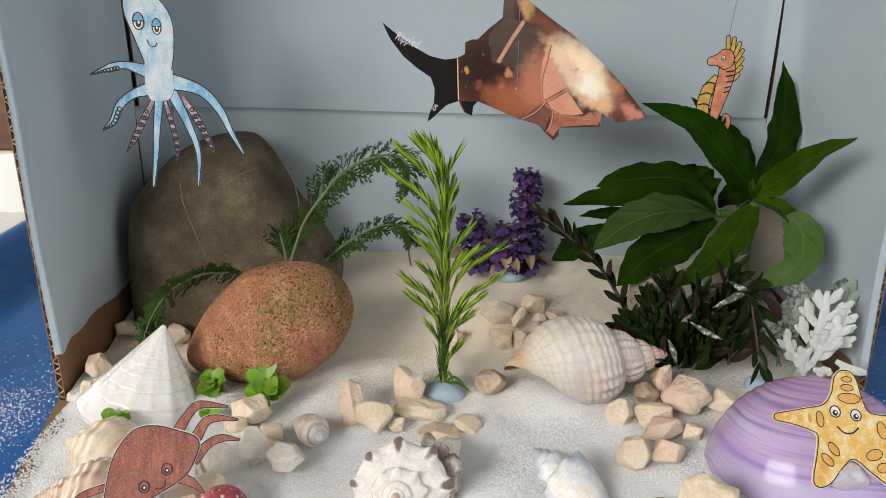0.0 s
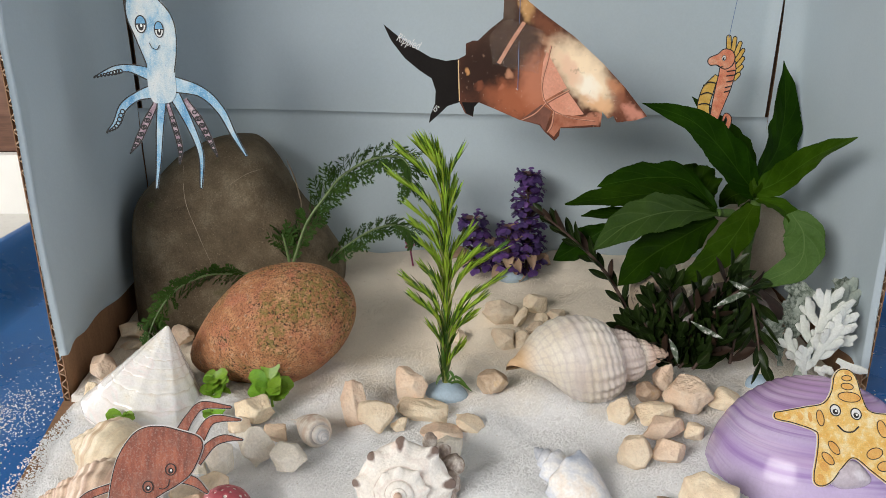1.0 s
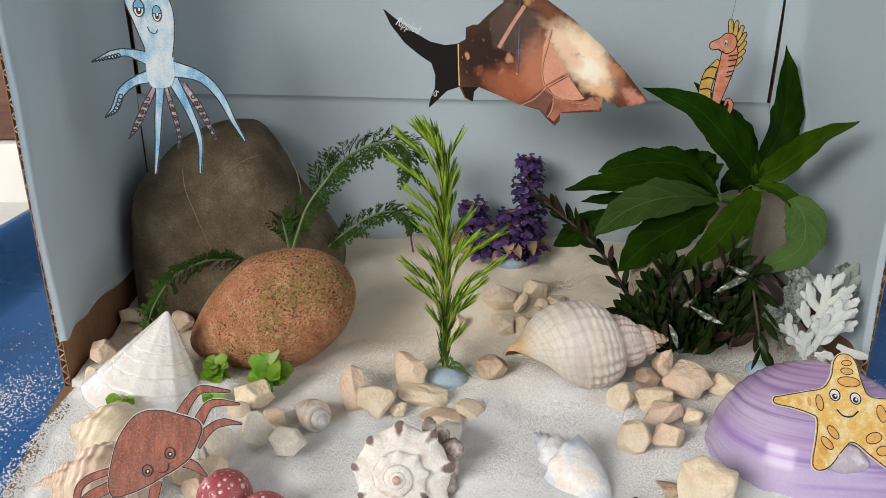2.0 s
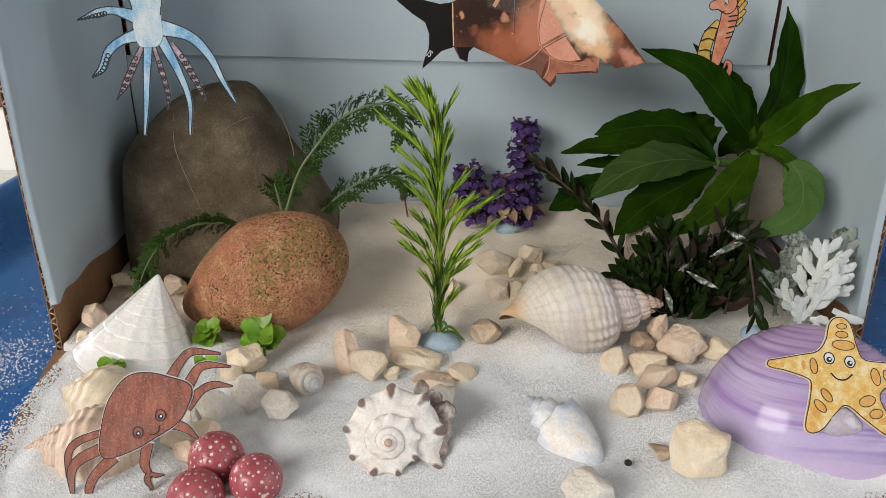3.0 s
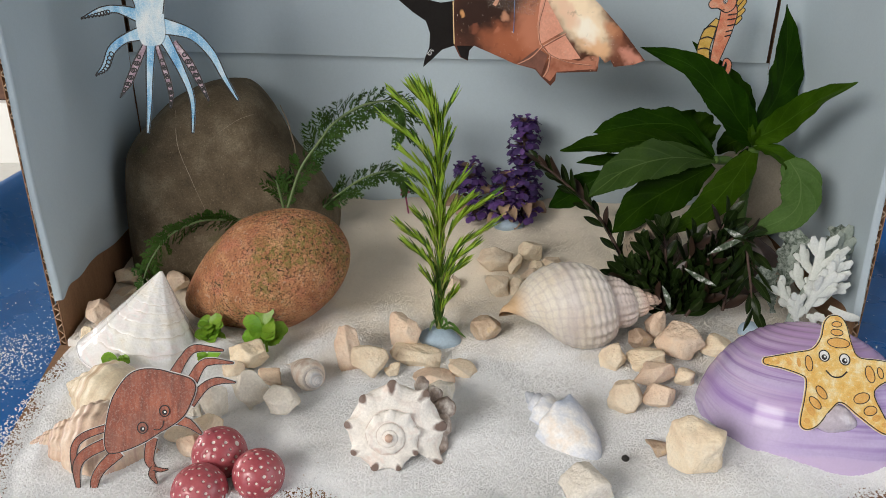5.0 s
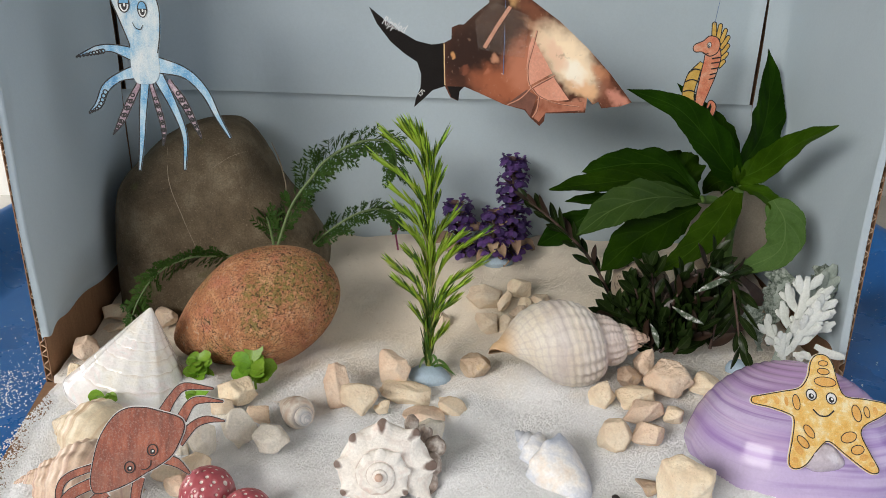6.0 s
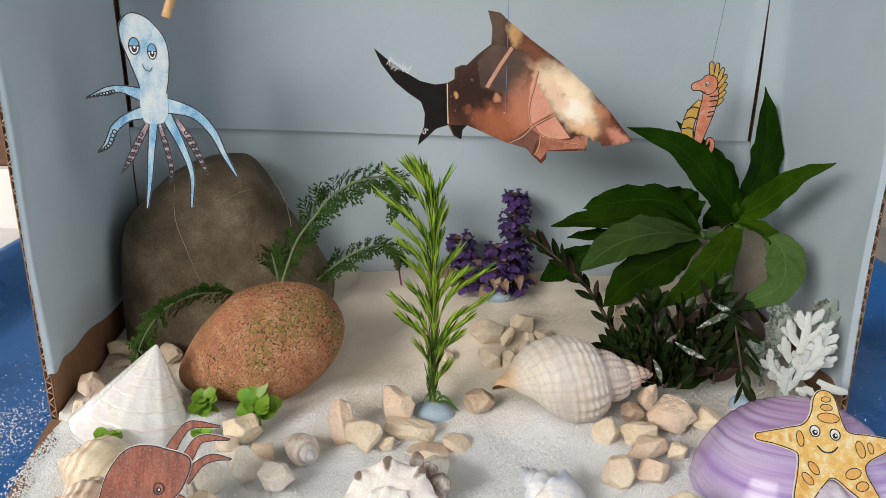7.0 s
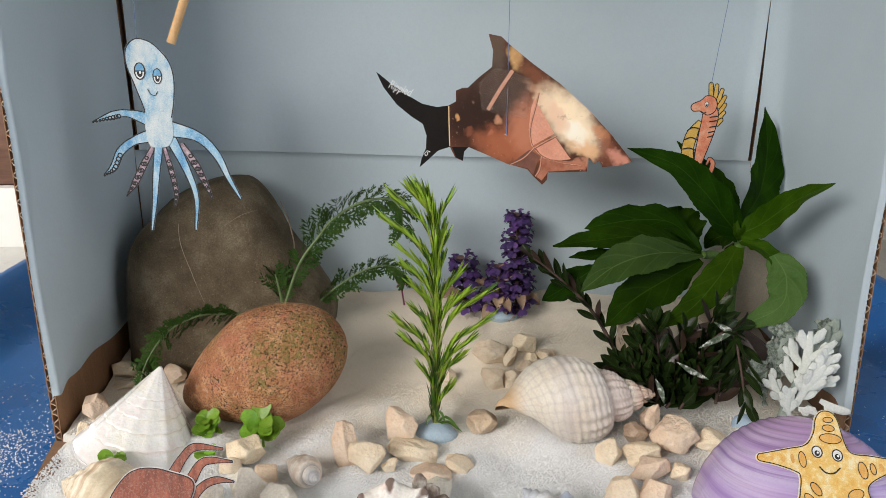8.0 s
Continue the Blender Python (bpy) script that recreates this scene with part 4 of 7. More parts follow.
coiled("top_shell", (-0.1404, 0.3520, 0.0513), (-0.1556, 0.3450, 0.0000), (0.3, 0.9, 0), PEARL, "white pearly cone-shaped top shell standing in the salt", turns=17, per=110, ns=50, growth=1.24,
       profile=[(0.498, 0.742), (0.528, 0.780), (0.572, 0.838), (0.608, 0.890), (0.638, 0.935), (0.648, 0.965), (0.632, 1.0), (0.560, 1.03), (0.02, 1.0)], ribs=15, rib=0.014, rib_s=(0.0, 1.0), body=0.15, cords=2, cord=0.006, wob=0.009)
coiled("whelk_shell", (0.1203, 0.3620, 0.0291), (0.0320, 0.3482, 0.0262), (0, 0.9, -0.3), WHELK, "large cream whelk shell with ribbed spire, lying on its side", turns=6, per=170, ns=130, growth=1.66, last=1.48, profile=[(p * 0.92, q) for p, q in WHELK_SHAPE], ribs=19, rib=0.045, rib_s=(0.0, 0.55), body=0.30, cords=17, cord=0.011, wob=0.003)
coiled("pink_whelk_shell", (-0.1781, 0.2720, 0.0040), (-0.1150, 0.2672, 0.0060), (0, 0.6, -0.8), PINK_WHELK, "pinkish striped whelk shell under the paper crab", turns=6, growth=1.75, last=1.35, profile=[(p * 1.1, q) for p, q in WHELK_SHAPE], ribs=13, rib=0.05, rib_s=(0.0, 0.6), body=0.5, cords=11, cord=0.016)
coiled("cream_shell", (-0.1790, 0.3120, 0.0090), (-0.1260, 0.2870, 0.0110), (0.2, 0.5, -0.8), CREAM_SHELL, "cream ridged shell half buried beside the crab", turns=6, growth=1.75, last=1.35, profile=[(p * 1.05, q) for p, q in WHELK_SHAPE], ribs=12, rib=0.04, rib_s=(0.0, 0.6), body=0.6, cords=9, cord=0.010)
coiled("turban_shell", (-0.0534, 0.2990, 0.0176), (-0.0790, 0.3365, 0.0060), (0.3, 0.3, -1), TURBAN, "small brown and white shell with a grey spiral tip", turns=6, growth=1.70, ns=70, profile=[(0.105, 0.24), (0.155, 0.265), (0.195, 0.32), (0.212, 0.40), (0.200, 0.52), (0.160, 0.68), (0.10, 0.85), (0.05, 0.96), (0.01, 1.0)], cords=6, cord=0.012)
coiled("blue_conch_shell", (0.0407, 0.3016, 0.0120), (0.0760, 0.2560, -0.0010), (0.4, 0.4, -0.7), BLUE_CONCH, "small bluish white conch shell half sunk in the salt", turns=6, growth=1.70, ns=100, profile=[(0.130, 0.385), (0.20, 0.40), (0.252, 0.425), (0.276, 0.465), (0.262, 0.58), (0.215, 0.74), (0.165, 0.87), (0.11, 0.96), (0.02, 1.0)], last=1.5, knobs=9, knob=0.035, knob_at=0.27, knob_w=0.10)


def spiny_conch():
    tip, end = Vector((-0.0184, 0.2505, 0.0228)), Vector((-0.0215, 0.2950, 0.0030))
    axis = end - tip
    shape = [(0.50, 0.39), (0.60, 0.40), (0.74, 0.44), (0.90, 0.53), (1.0, 0.66), (1.0, 0.86), (0.88, 1.20), (0.66, 1.60), (0.40, 2.0), (0.20, 2.3), (0.05, 2.5)]
    b = whorls(shape, 1.85, 6, 0.0232, ns=120, per=200, knobs=KNOBS, knob=0.26, knob_at=0.27, knob_w=0.10, wob=0.03, seed=8)
    s = thing("spiny_conch", tip, "white spiny conch shell with brown knobs, tip to the front", "shell", turn=aim(axis, 215))
    part("body", b, CONCH, s)
    part("tip_bead", Builder().add(ball_dirs(3)[0] * [0.0017, 0.0017, 0.0016] + [0, 0, 0.0006], ball_dirs(3)[1]), PINK_WHELK, s, "small pinkish tip of the spire")
    back = s.matrix_world.inverted()
    for i, (p, r) in enumerate((((-0.0062, 0.2845, 0.0262), 0.0036), ((-0.0012, 0.2815, 0.0228), 0.0040), ((0.0037, 0.2770, 0.0196), 0.0046), ((0.0020, 0.2700, 0.0150), 0.0050), ((0.0012, 0.2660, 0.0098), 0.0046), ((-0.0011, 0.2639, 0.0070), 0.0040))):
        d, f = ball_dirs(4)
        part("lip_knob", Builder().add(np.array(back @ Vector(p)) + d * r * (1 + 0.18 * waves(d, 3, i + 40) + 0.06 * waves(d, 9, i + 50))[:, None], f), LIP, s, "knobbly greyish brown outer lip")


spiny_conch()


# ---- purple clam ----
def clam_line(N, link, math_node, mix, tc, col, noise_node):
    sp = N.new("ShaderNodeSeparateXYZ")
    link(tc.outputs["UV"], sp.inputs[0])
    out = col
    for scale, lo, hi, amount, colour in ((7.0, 0.42, 0.62, 0.65, (0.38, 0.25, 0.55)), (34.0, 0.48, 0.66, 0.65, (0.27, 0.15, 0.46)), (24.0, 0.54, 0.68, 0.5, (0.66, 0.52, 0.72))):
        q = N.new("ShaderNodeTexNoise")
        q.noise_dimensions = "2D"
        q.inputs["Scale"].default_value, q.inputs["Detail"].default_value = 1.0, 3
        cv = N.new("ShaderNodeCombineXYZ")
        link(math_node("MULTIPLY", sp.outputs[1], scale), cv.inputs[0])
        link(math_node("MULTIPLY", sp.outputs[0], 2.0), cv.inputs[1])
        link(cv.outputs[0], q.inputs["Vector"])
        r = N.new("ShaderNodeMapRange")
        r.inputs[1].default_value, r.inputs[2].default_value, r.inputs[4].default_value = lo, hi, amount
        link(q.outputs[0], r.inputs[0])
        out = mix("MIX", r.outputs[0], out, colour)
    # pinker beak
    g = N.new("ShaderNodeMapRange")
    g.inputs[1].default_value, g.inputs[2].default_value, g.inputs[3].default_value, g.inputs[4].default_value = 0.15, 0.80, 0.75, 0.0
    link(sp.outputs[1], g.inputs[0])
    return mix("MIX", g.outputs[0], out, (0.58, 0.35, 0.56))


CLAM = mat("polished_purple_shell", [(0.3, (0.52, 0.43, 0.66)), (0.7, (0.63, 0.54, 0.75))], 30, rough=0.11, rvar=0.03, spec=0.25, coat=0.0, bump=0.03, bscale=300, fine=0.06, line=clam_line)


def clam():
    n, m = 70, 120
    a = np.linspace(0, 2 * np.pi, m, endpoint=False)
    # outline, seen from above: broad, blunt to the front, beak at the back
    ox = 0.0470 * np.sign(np.cos(a)) * np.abs(np.cos(a)) ** 0.92
    oy = np.where(np.sin(a) > 0, 0.046, 0.036) * np.sign(np.sin(a)) * np.abs(np.sin(a)) ** 0.95 - 0.010 * (ox / 0.047) * (np.sin(a) > 0)
    ux, uy = 0.004, 0.030
    k = np.linspace(0, 1, n) ** 0.85
    X = ux + k[:, None] * (ox - ux)[None]
    Y = uy + k[:, None] * (oy - uy)[None]
    rr = np.hypot(X / 0.0475, np.where(Y > 0, Y / 0.0465, Y / 0.0365))
    e = np.clip(1 - rr ** 2.3, 0, 1) ** 0.55
    Z = 0.0420 * e * (1 + 0.16 * np.clip(Y / 0.045, -1, 1)) + 0.00025 * np.sin(k * 75)[:, None] * (e > 0.05)
    edge = k[:, None] > 0.995
    Z = np.where(edge, 0.0, Z)
    uv = np.stack(np.broadcast_arrays((a / 6.2832)[None, :], k[:, None]), -1)
    P = np.stack([X, Y, Z], -1)
    b = Builder()
    b.add(P, grid_faces(n, m, cv=True), uv)
    beak, valve = split_rows(b, int(n * 0.16), m)
    s = thing("purple_clam_shell", (0.1650, 0.2860, 0.0040), "large polished purple clam shell lying convex side up", "shell", turn=Matrix.Rotation(radians(-6), 4, "Z"))
    part("beak", beak, CLAM, s, "pinker rounded beak of the shell")
    part("valve", valve, CLAM, s)
    low = P[-1] * [0.97, 0.97, 1] + [0, 0, -0.006]
    rim = Builder()
    rim.add(np.stack([P[-1], low], 0), grid_faces(2, m, cv=True), np.stack([uv[-1], uv[-1]], 0))
    rim.f.append(tuple(rim.n - m + i for i in range(m)))
    rim.m.append(0)
    part("rim", rim, CLAM, s)


clam()


# ---- three pitted red balls ----
def pit_line(N, link, math_node, mix, tc, col, noise_node):
    sp = N.new("ShaderNodeSeparateXYZ")
    link(tc.outputs["UV"], sp.inputs[0])
    r = N.new("ShaderNodeMapRange")
    r.inputs[1].default_value, r.inputs[2].default_value = 0.40, 0.60
    link(sp.outputs[0], r.inputs[0])
    return mix("MIX", r.outputs[0], col, (0.80, 0.72, 0.66))


RED_BALL = mat("red_glazed_bead", [(0.3, (0.34, 0.055, 0.075)), (0.7, (0.46, 0.115, 0.13))], 90, rough=0.34, coat=0.25, fine=0.08, line=pit_line)


def red_ball(at, r, seed):
    d, f = ball_dirs(6)
    n = 130
    i = np.arange(n) + 0.5
    ph, th = np.arccos(1 - 2 * i / n), np.pi * (1 + 5 ** 0.5) * i
    c = np.stack([np.cos(th) * np.sin(ph), np.sin(th) * np.sin(ph), np.cos(ph)], 1)
    rg = np.random.RandomState(seed)
    c = unit(c + 0.06 * rg.normal(size=c.shape))
    w = rg.uniform(0.060, 0.112, n)
    w[n // 6] = 0.16
    ang = np.arccos(np.clip(d @ c.T, -1, 1)) / w[None]
    pit = np.clip(1 - ang, 0, 1).max(1)
    rad = r * (1 - 0.06 * ease(0.0, 0.6, pit) + 0.006 * waves(d, 5, seed) + 0.003 * waves(d, 22, seed + 5))
    b = Builder()
    b.add(d * rad[:, None], f, np.stack([ease(0.0, 0.75, pit), pit], -1))
    m = Matrix.Translation(at) @ Euler((rg.uniform(0, 6), rg.uniform(0, 6), rg.uniform(0, 6))).to_matrix().to_4x4()
    single("red_ball", b, RED_BALL, "red glazed ball covered with small white pits", "ball", "red balls", m=m)


red_ball((-0.0888, 0.2558, 0.0113), 0.0112, 1)
red_ball((-0.0918, 0.2369, 0.0080), 0.0109, 2)
red_ball((-0.0703, 0.2445, 0.0100), 0.0104, 3)

# ---- small lumps of blue clay, a black peppercorn ----
CLAY = mat("pale_blue_clay", [(0.3, (0.33, 0.44, 0.55)), (0.7, (0.42, 0.53, 0.62))], 60, rough=0.8, bump=0.4, bscale=200, bdist=0.001)
for at, size, seed in (((0.0003, 0.3580, 0.0058), (0.026, 0.020, 0.017), 61), ((0.0442, 0.4680, 0.0320), (0.022, 0.014, 0.010), 62), ((0.1700, 0.3660, 0.0074), (0.014, 0.012, 0.012), 63), ((0.1151, 0.4080, 0.0170), (0.012, 0.012, 0.010), 64)):
    single("clay_lump", stone(size, seed, angular=0.3, lump=0.05, sub=4), CLAY, "pale blue modelling clay lump pressed into the salt", "clay", "clay lumps", m=Matrix.Translation(at))
DARK_SEED = mat("black_seed", [(0.3, (0.012, 0.011, 0.010)), (0.7, (0.03, 0.028, 0.025))], 500, rough=0.6, bump=0.4, bscale=900)
single("black_seed", stone((0.0034, 0.0032, 0.0028), 66, lump=0.1, sub=3), DARK_SEED, "small black seed lying beside the conch", "seed", m=Matrix.Translation((0.0786, 0.2571, 0.0084)))

# ---- paper cut-outs ----
def crayon(name, ramp, scale=300, stretch=(1, 1, 1), **kw):
    return mat(name, ramp, scale, detail=5, rough=0.8, stretch=stretch, fine=0.18, fscale=2200, bump=0.1, bscale=1500, bdist=0.0003, **kw)


INK = mat("black_ink", [(0.3, (0.010, 0.010, 0.010)), (0.7, (0.022, 0.020, 0.020))], 400, rough=0.6)
WHITE_PAPER = mat("white_paper", [(0.3, (0.74, 0.74, 0.73)), (0.7, (0.80, 0.80, 0.79))], 200, rough=0.8)
OCTO_BLUE = crayon("blue_crayon", [(0.30, (0.08, 0.25, 0.46)), (0.40, (0.22, 0.42, 0.58)), (0.50, (0.46, 0.57, 0.62)), (0.62, (0.62, 0.66, 0.66))], 110, (1.0, 1, 0.5), specks=[(1500, 0.50, 0.66, (0.68, 0.71, 0.71), 0.55), (700, 0.60, 0.70, (0.06, 0.22, 0.44), 0.4)])
OCTO_ARM = crayon("strong_blue_crayon", [(0.30, (0.05, 0.20, 0.42)), (0.42, (0.16, 0.38, 0.58)), (0.54, (0.34, 0.52, 0.64)), (0.68, (0.60, 0.66, 0.68))], 110, (1.0, 1, 0.5), specks=[(1500, 0.52, 0.66, (0.66, 0.70, 0.71), 0.5)])
OCTO_PURPLE = crayon("purple_crayon", [(0.3, (0.20, 0.12, 0.16)), (0.5, (0.36, 0.26, 0.30)), (0.7, (0.58, 0.50, 0.52))], 500)
LID_BLUE = crayon("deep_blue_crayon", [(0.3, (0.10, 0.28, 0.48)), (0.7, (0.20, 0.42, 0.60))], 500)
CRAB_RED = crayon("rust_red_crayon", [(0.28, (0.17, 0.062, 0.044)), (0.5, (0.30, 0.095, 0.060)), (0.72, (0.46, 0.165, 0.10))], 420, (1, 1, 0.22), specks=[(1300, 0.52, 0.66, (0.40, 0.27, 0.22), 0.5), (60, 0.5, 0.7, (0.24, 0.13, 0.10), 0.5)])
STAR_YELLOW = crayon("yellow_crayon", [(0.30, (0.72, 0.38, 0.07)), (0.5, (0.79, 0.53, 0.17)), (0.68, (0.84, 0.72, 0.44))], 170, specks=[(700, 0.58, 0.70, (0.85, 0.76, 0.52), 0.6)])
STAR_ORANGE = crayon("orange_crayon", [(0.3, (0.66, 0.32, 0.07)), (0.7, (0.78, 0.47, 0.15))], 300)
HORSE_PINK = crayon("pink_orange_crayon", [(0.28, (0.62, 0.16, 0.085)), (0.5, (0.72, 0.27, 0.15)), (0.72, (0.78, 0.48, 0.33))], 220)
HORSE_YELLOW = crayon("ochre_crayon", [(0.3, (0.60, 0.34, 0.05)), (0.7, (0.76, 0.53, 0.15))], 300)
THREAD = mat("blue_thread", [(0.3, (0.10, 0.17, 0.36)), (0.7, (0.14, 0.22, 0.42))], 900, rough=0.6)
STICK = mat("pale_wood_stick", [(0.3, (0.60, 0.34, 0.14)), (0.7, (0.72, 0.46, 0.22))], 60, stretch=(8, 8, 1), rough=0.6, bump=0.2, bscale=400)


def stand(origin, right, up):
    """Axes of a flat figure: x to the right, z up in its plane, -y towards the viewer."""
    r = Vector(right).normalized()
    u = (Vector(up) - r * Vector(up).dot(r)).normalized()
    n = r.cross(u)
    return Matrix(((r.x, -n.x, u.x, origin[0]), (r.y, -n.y, u.y, origin[1]), (r.z, -n.z, u.z, origin[2]), (0, 0, 0, 1)))


def flat(b, outline, front, thick, mi=0):
    """A card of that outline (x, z); its face lies at -front."""
    p = np.asarray(outline, float)
    k = len(p)
    v = np.concatenate([np.stack([p[:, 0], np.full(k, -front), p[:, 1]], 1), np.stack([p[:, 0], np.full(k, thick - front), p[:, 1]], 1)])
    area = np.sum(p[:, 0] * np.roll(p[:, 1], -1) - np.roll(p[:, 0], -1) * p[:, 1])
    loop = list(range(k)) if area > 0 else list(range(k))[::-1]
    f = [tuple(loop), tuple(i + k for i in loop[::-1])]
    f += [(loop[i], loop[i] + k, loop[(i + 1) % k] + k, loop[(i + 1) % k]) for i in range(k)]
    return b.add(v, f, mi=mi)


def limb(pts, widths, n=26):
    """Outline of a tapered limb with a rounded tip, along pts."""
    c = spline(pts, n)
    w = np.interp(np.linspace(0, 1, n), np.linspace(0, 1, len(widths)), widths) / 2
    t = unit(np.gradient(c, axis=0))
    s = np.stack([-t[:, 1], t[:, 0]], 1)
    end = [c[-1] + w[-1] * (math.cos(a) * s[-1] + math.sin(a) * t[-1]) for a in (0.6, 1.57, 2.54)]
    return np.concatenate([c + s * w[:, None], np.array(end), (c - s * w[:, None])[::-1]])


def ribbon(b, pts, width, front, closed=False, mi=0):
    """A drawn line on the card."""
    p = np.asarray(pts, float)
    t = np.roll(p, -1, 0) - np.roll(p, 1, 0) if closed else np.gradient(p, axis=0)
    t = unit(t)
    s = np.stack([-t[:, 1], t[:, 0]], 1) * width / 2
    a, c = p + s, p - s
    v = np.stack([np.stack([a[:, 0], np.full(len(p), -front), a[:, 1]], 1), np.stack([c[:, 0], np.full(len(p), -front), c[:, 1]], 1)], 1)
    return b.add(v, [q for q in grid_faces(len(p), 2, cu=closed)], mi=mi)


def oval(cx, cz, rx, rz, turn=0.0, n=22):
    a = np.linspace(0, 2 * np.pi, n, endpoint=False)
    c, s = math.cos(radians(turn)), math.sin(radians(turn))
    x, z = rx * np.cos(a), rz * np.sin(a)
    return np.stack([cx + x * c - z * s, cz + x * s + z * c], 1)


def shrink(outline, by):
    p = np.asarray(outline, float)
    t = unit(np.roll(p, -1, 0) - np.roll(p, 1, 0))
    n = np.stack([-t[:, 1], t[:, 0]], 1)
    area = np.sum(p[:, 0] * np.roll(p[:, 1], -1) - np.roll(p[:, 0], -1) * p[:, 1])
    return p + n * (by if area > 0 else -by)


def smooth_loop(pts, n):
    p = list(map(tuple, pts))
    return spline(p[-2:] + p + p[:2], n * 2)[:][int(n * 2 * 2 / (len(p) + 3)) + 1:int(n * 2 * (len(p) + 1.99) / (len(p) + 3))]


def scaled(pts, k, ox, oz):
    return (np.asarray(pts, float) - (ox, oz)) * (k, -k)


def eye(parent, cx, cz, rx, rz, front, look_x=0.0, lid=None, fill=None):
    part("eye", flat(Builder(), oval(cx, cz, rx, rz), front + 0.0001, 0.0001), fill or WHITE_PAPER, parent, "drawn round eye", smooth=False)
    b = Builder()
    ribbon(b, oval(cx, cz, rx, rz), rx * 0.22, front + 0.0003, True)
    flat(b, oval(cx + look_x, cz - rz * 0.25, rx * 0.52, rz * 0.50), front + 0.0002, 0.0001)
    part("pupil", b, INK, parent, smooth=False)
    part("glint", flat(Builder(), oval(cx + look_x * 0.6 + rx * 0.1, cz - rz * 0.15, rx * 0.2, rz * 0.2), front + 0.0004, 0.0001), WHITE_PAPER, parent, smooth=False)
    if lid:
        half = np.concatenate([oval(cx, cz, rx, rz, n=24)[:13]])
        part("eyelid", flat(Builder(), half, front + 0.00025, 0.0001), lid, parent, smooth=False)
        part("lash", ribbon(Builder(), half[[0, 12]], rx * 0.25, front + 0.0003), INK, parent, smooth=False)


def smile(parent, pts, width, front):
    part("mouth", ribbon(Builder(), spline(pts, 16), width, front + 0.0003), INK, parent, "drawn black smile", smooth=False)


def thread(name, pts, label):
    single(name, tube(Builder(), pts, [0.00016, 0.00016], 6, n=12), THREAD, label, "thread", "hanging threads")


def octopus():
    k = 0.40 / 1350
    s = thing("paper_octopus", (0, 0, 0), "blue crayon octopus paper cut-out hanging on a thread", "octopus cut-out")
    s.matrix_world = stand((-0.1467, 0.3979, 0.1701), (1, 0.03, 0), (0, 0.12, 1))
    P = lambda pts: scaled(pts, k, 275, 215)
    arms = [
        ([(268, 214), (228, 202), (200, 205), (166, 216)], [26, 14, 15, 3], OCTO_ARM), ([(270, 240), (236, 250), (211, 268), (197, 295), (179, 310)], [26, 16, 16, 15, 4], OCTO_ARM),
        ([(268, 262), (250, 292), (232, 325), (216, 348)], [10, 14, 13, 2], OCTO_PURPLE), ([(288, 262), (297, 300), (304, 340), (301, 366)], [9, 11, 10, 4], OCTO_PURPLE),
    ]
    arms += [
        ([(318, 256), (340, 290), (355, 322), (368, 354)], [11, 15, 12, 4], OCTO_PURPLE), ([(280, 250), (271, 310), (265, 360), (257, 410)], [18, 14, 11, 6], OCTO_ARM),
        ([(298, 240), (325, 300), (340, 352), (336, 410)], [22, 15, 11, 6], OCTO_ARM), ([(296, 228), (348, 243), (380, 275), (400, 318), (419, 354)], [30, 19, 16, 11, 6], OCTO_ARM),
    ]
    for i, (pts, w, material) in enumerate(arms):
        front = 0.0003 + 0.00012 * i
        o = limb(P(pts), np.array(w) * k)
        arm = part("arm", flat(Builder(), o, front, 0.0003), material, s, smooth=False)
        b = Builder()
        ribbon(b, shrink(o, 0.0003), 0.0006, front + 0.00006)
        part("outline", b, INK, arm, smooth=False)
        if material is OCTO_PURPLE or i < 2:
            c = spline(P(pts), 18)[4 if i > 1 else 9:]
            for j, q in enumerate(c):
                ww = np.interp((j + (4 if i > 1 else 9)) / 17, np.linspace(0, 1, len(w)), w) * k
                off = -0.30 * ww if i < 2 else 0.2 * ww * (-1) ** j
                part("sucker", ribbon(Builder(), oval(q[0], q[1] + off, ww * 0.24, ww * 0.24, n=10), 0.00065, front + 0.0001, True), INK, arm, smooth=False)
    head = smooth_loop(P([(258, 192), (243, 152), (231, 116), (233, 88), (251, 73), (274, 78), (293, 93), (308, 115), (314, 142), (312, 178), (306, 210), (306, 240), (298, 258), (282, 262), (264, 258), (258, 230)]), 70)
    h = part("head", flat(Builder(), head, 0.0014, 0.0006), OCTO_BLUE, s, smooth=False)
    part("outline", ribbon(Builder(), spline(P([(259, 200), (257, 190), (244, 152), (232, 116), (234, 89), (251, 74), (274, 79), (292, 94), (307, 115), (313, 142), (311, 178), (305, 210)]), 60), 0.0006, 0.00148), INK, h, smooth=False)
    for cx, cz, rx, rz in ((255, 129, 9, 14), (285, 138, 7.5, 13)):
        c = P([(cx, cz)])[0]
        eye(s, c[0], c[1], rx * k, rz * k, 0.0014, lid=LID_BLUE)
    smile(s, P([(267, 160), (271, 168), (279, 171), (284, 164)]), 0.0004, 0.0014)
    top = s.matrix_world @ Vector((-23 * k, -0.0005, 141 * k))
    thread("octopus_thread", [top, (top.x + 0.002, top.y + 0.004, TOP)], "thin blue thread holding up the octopus")


octopus()


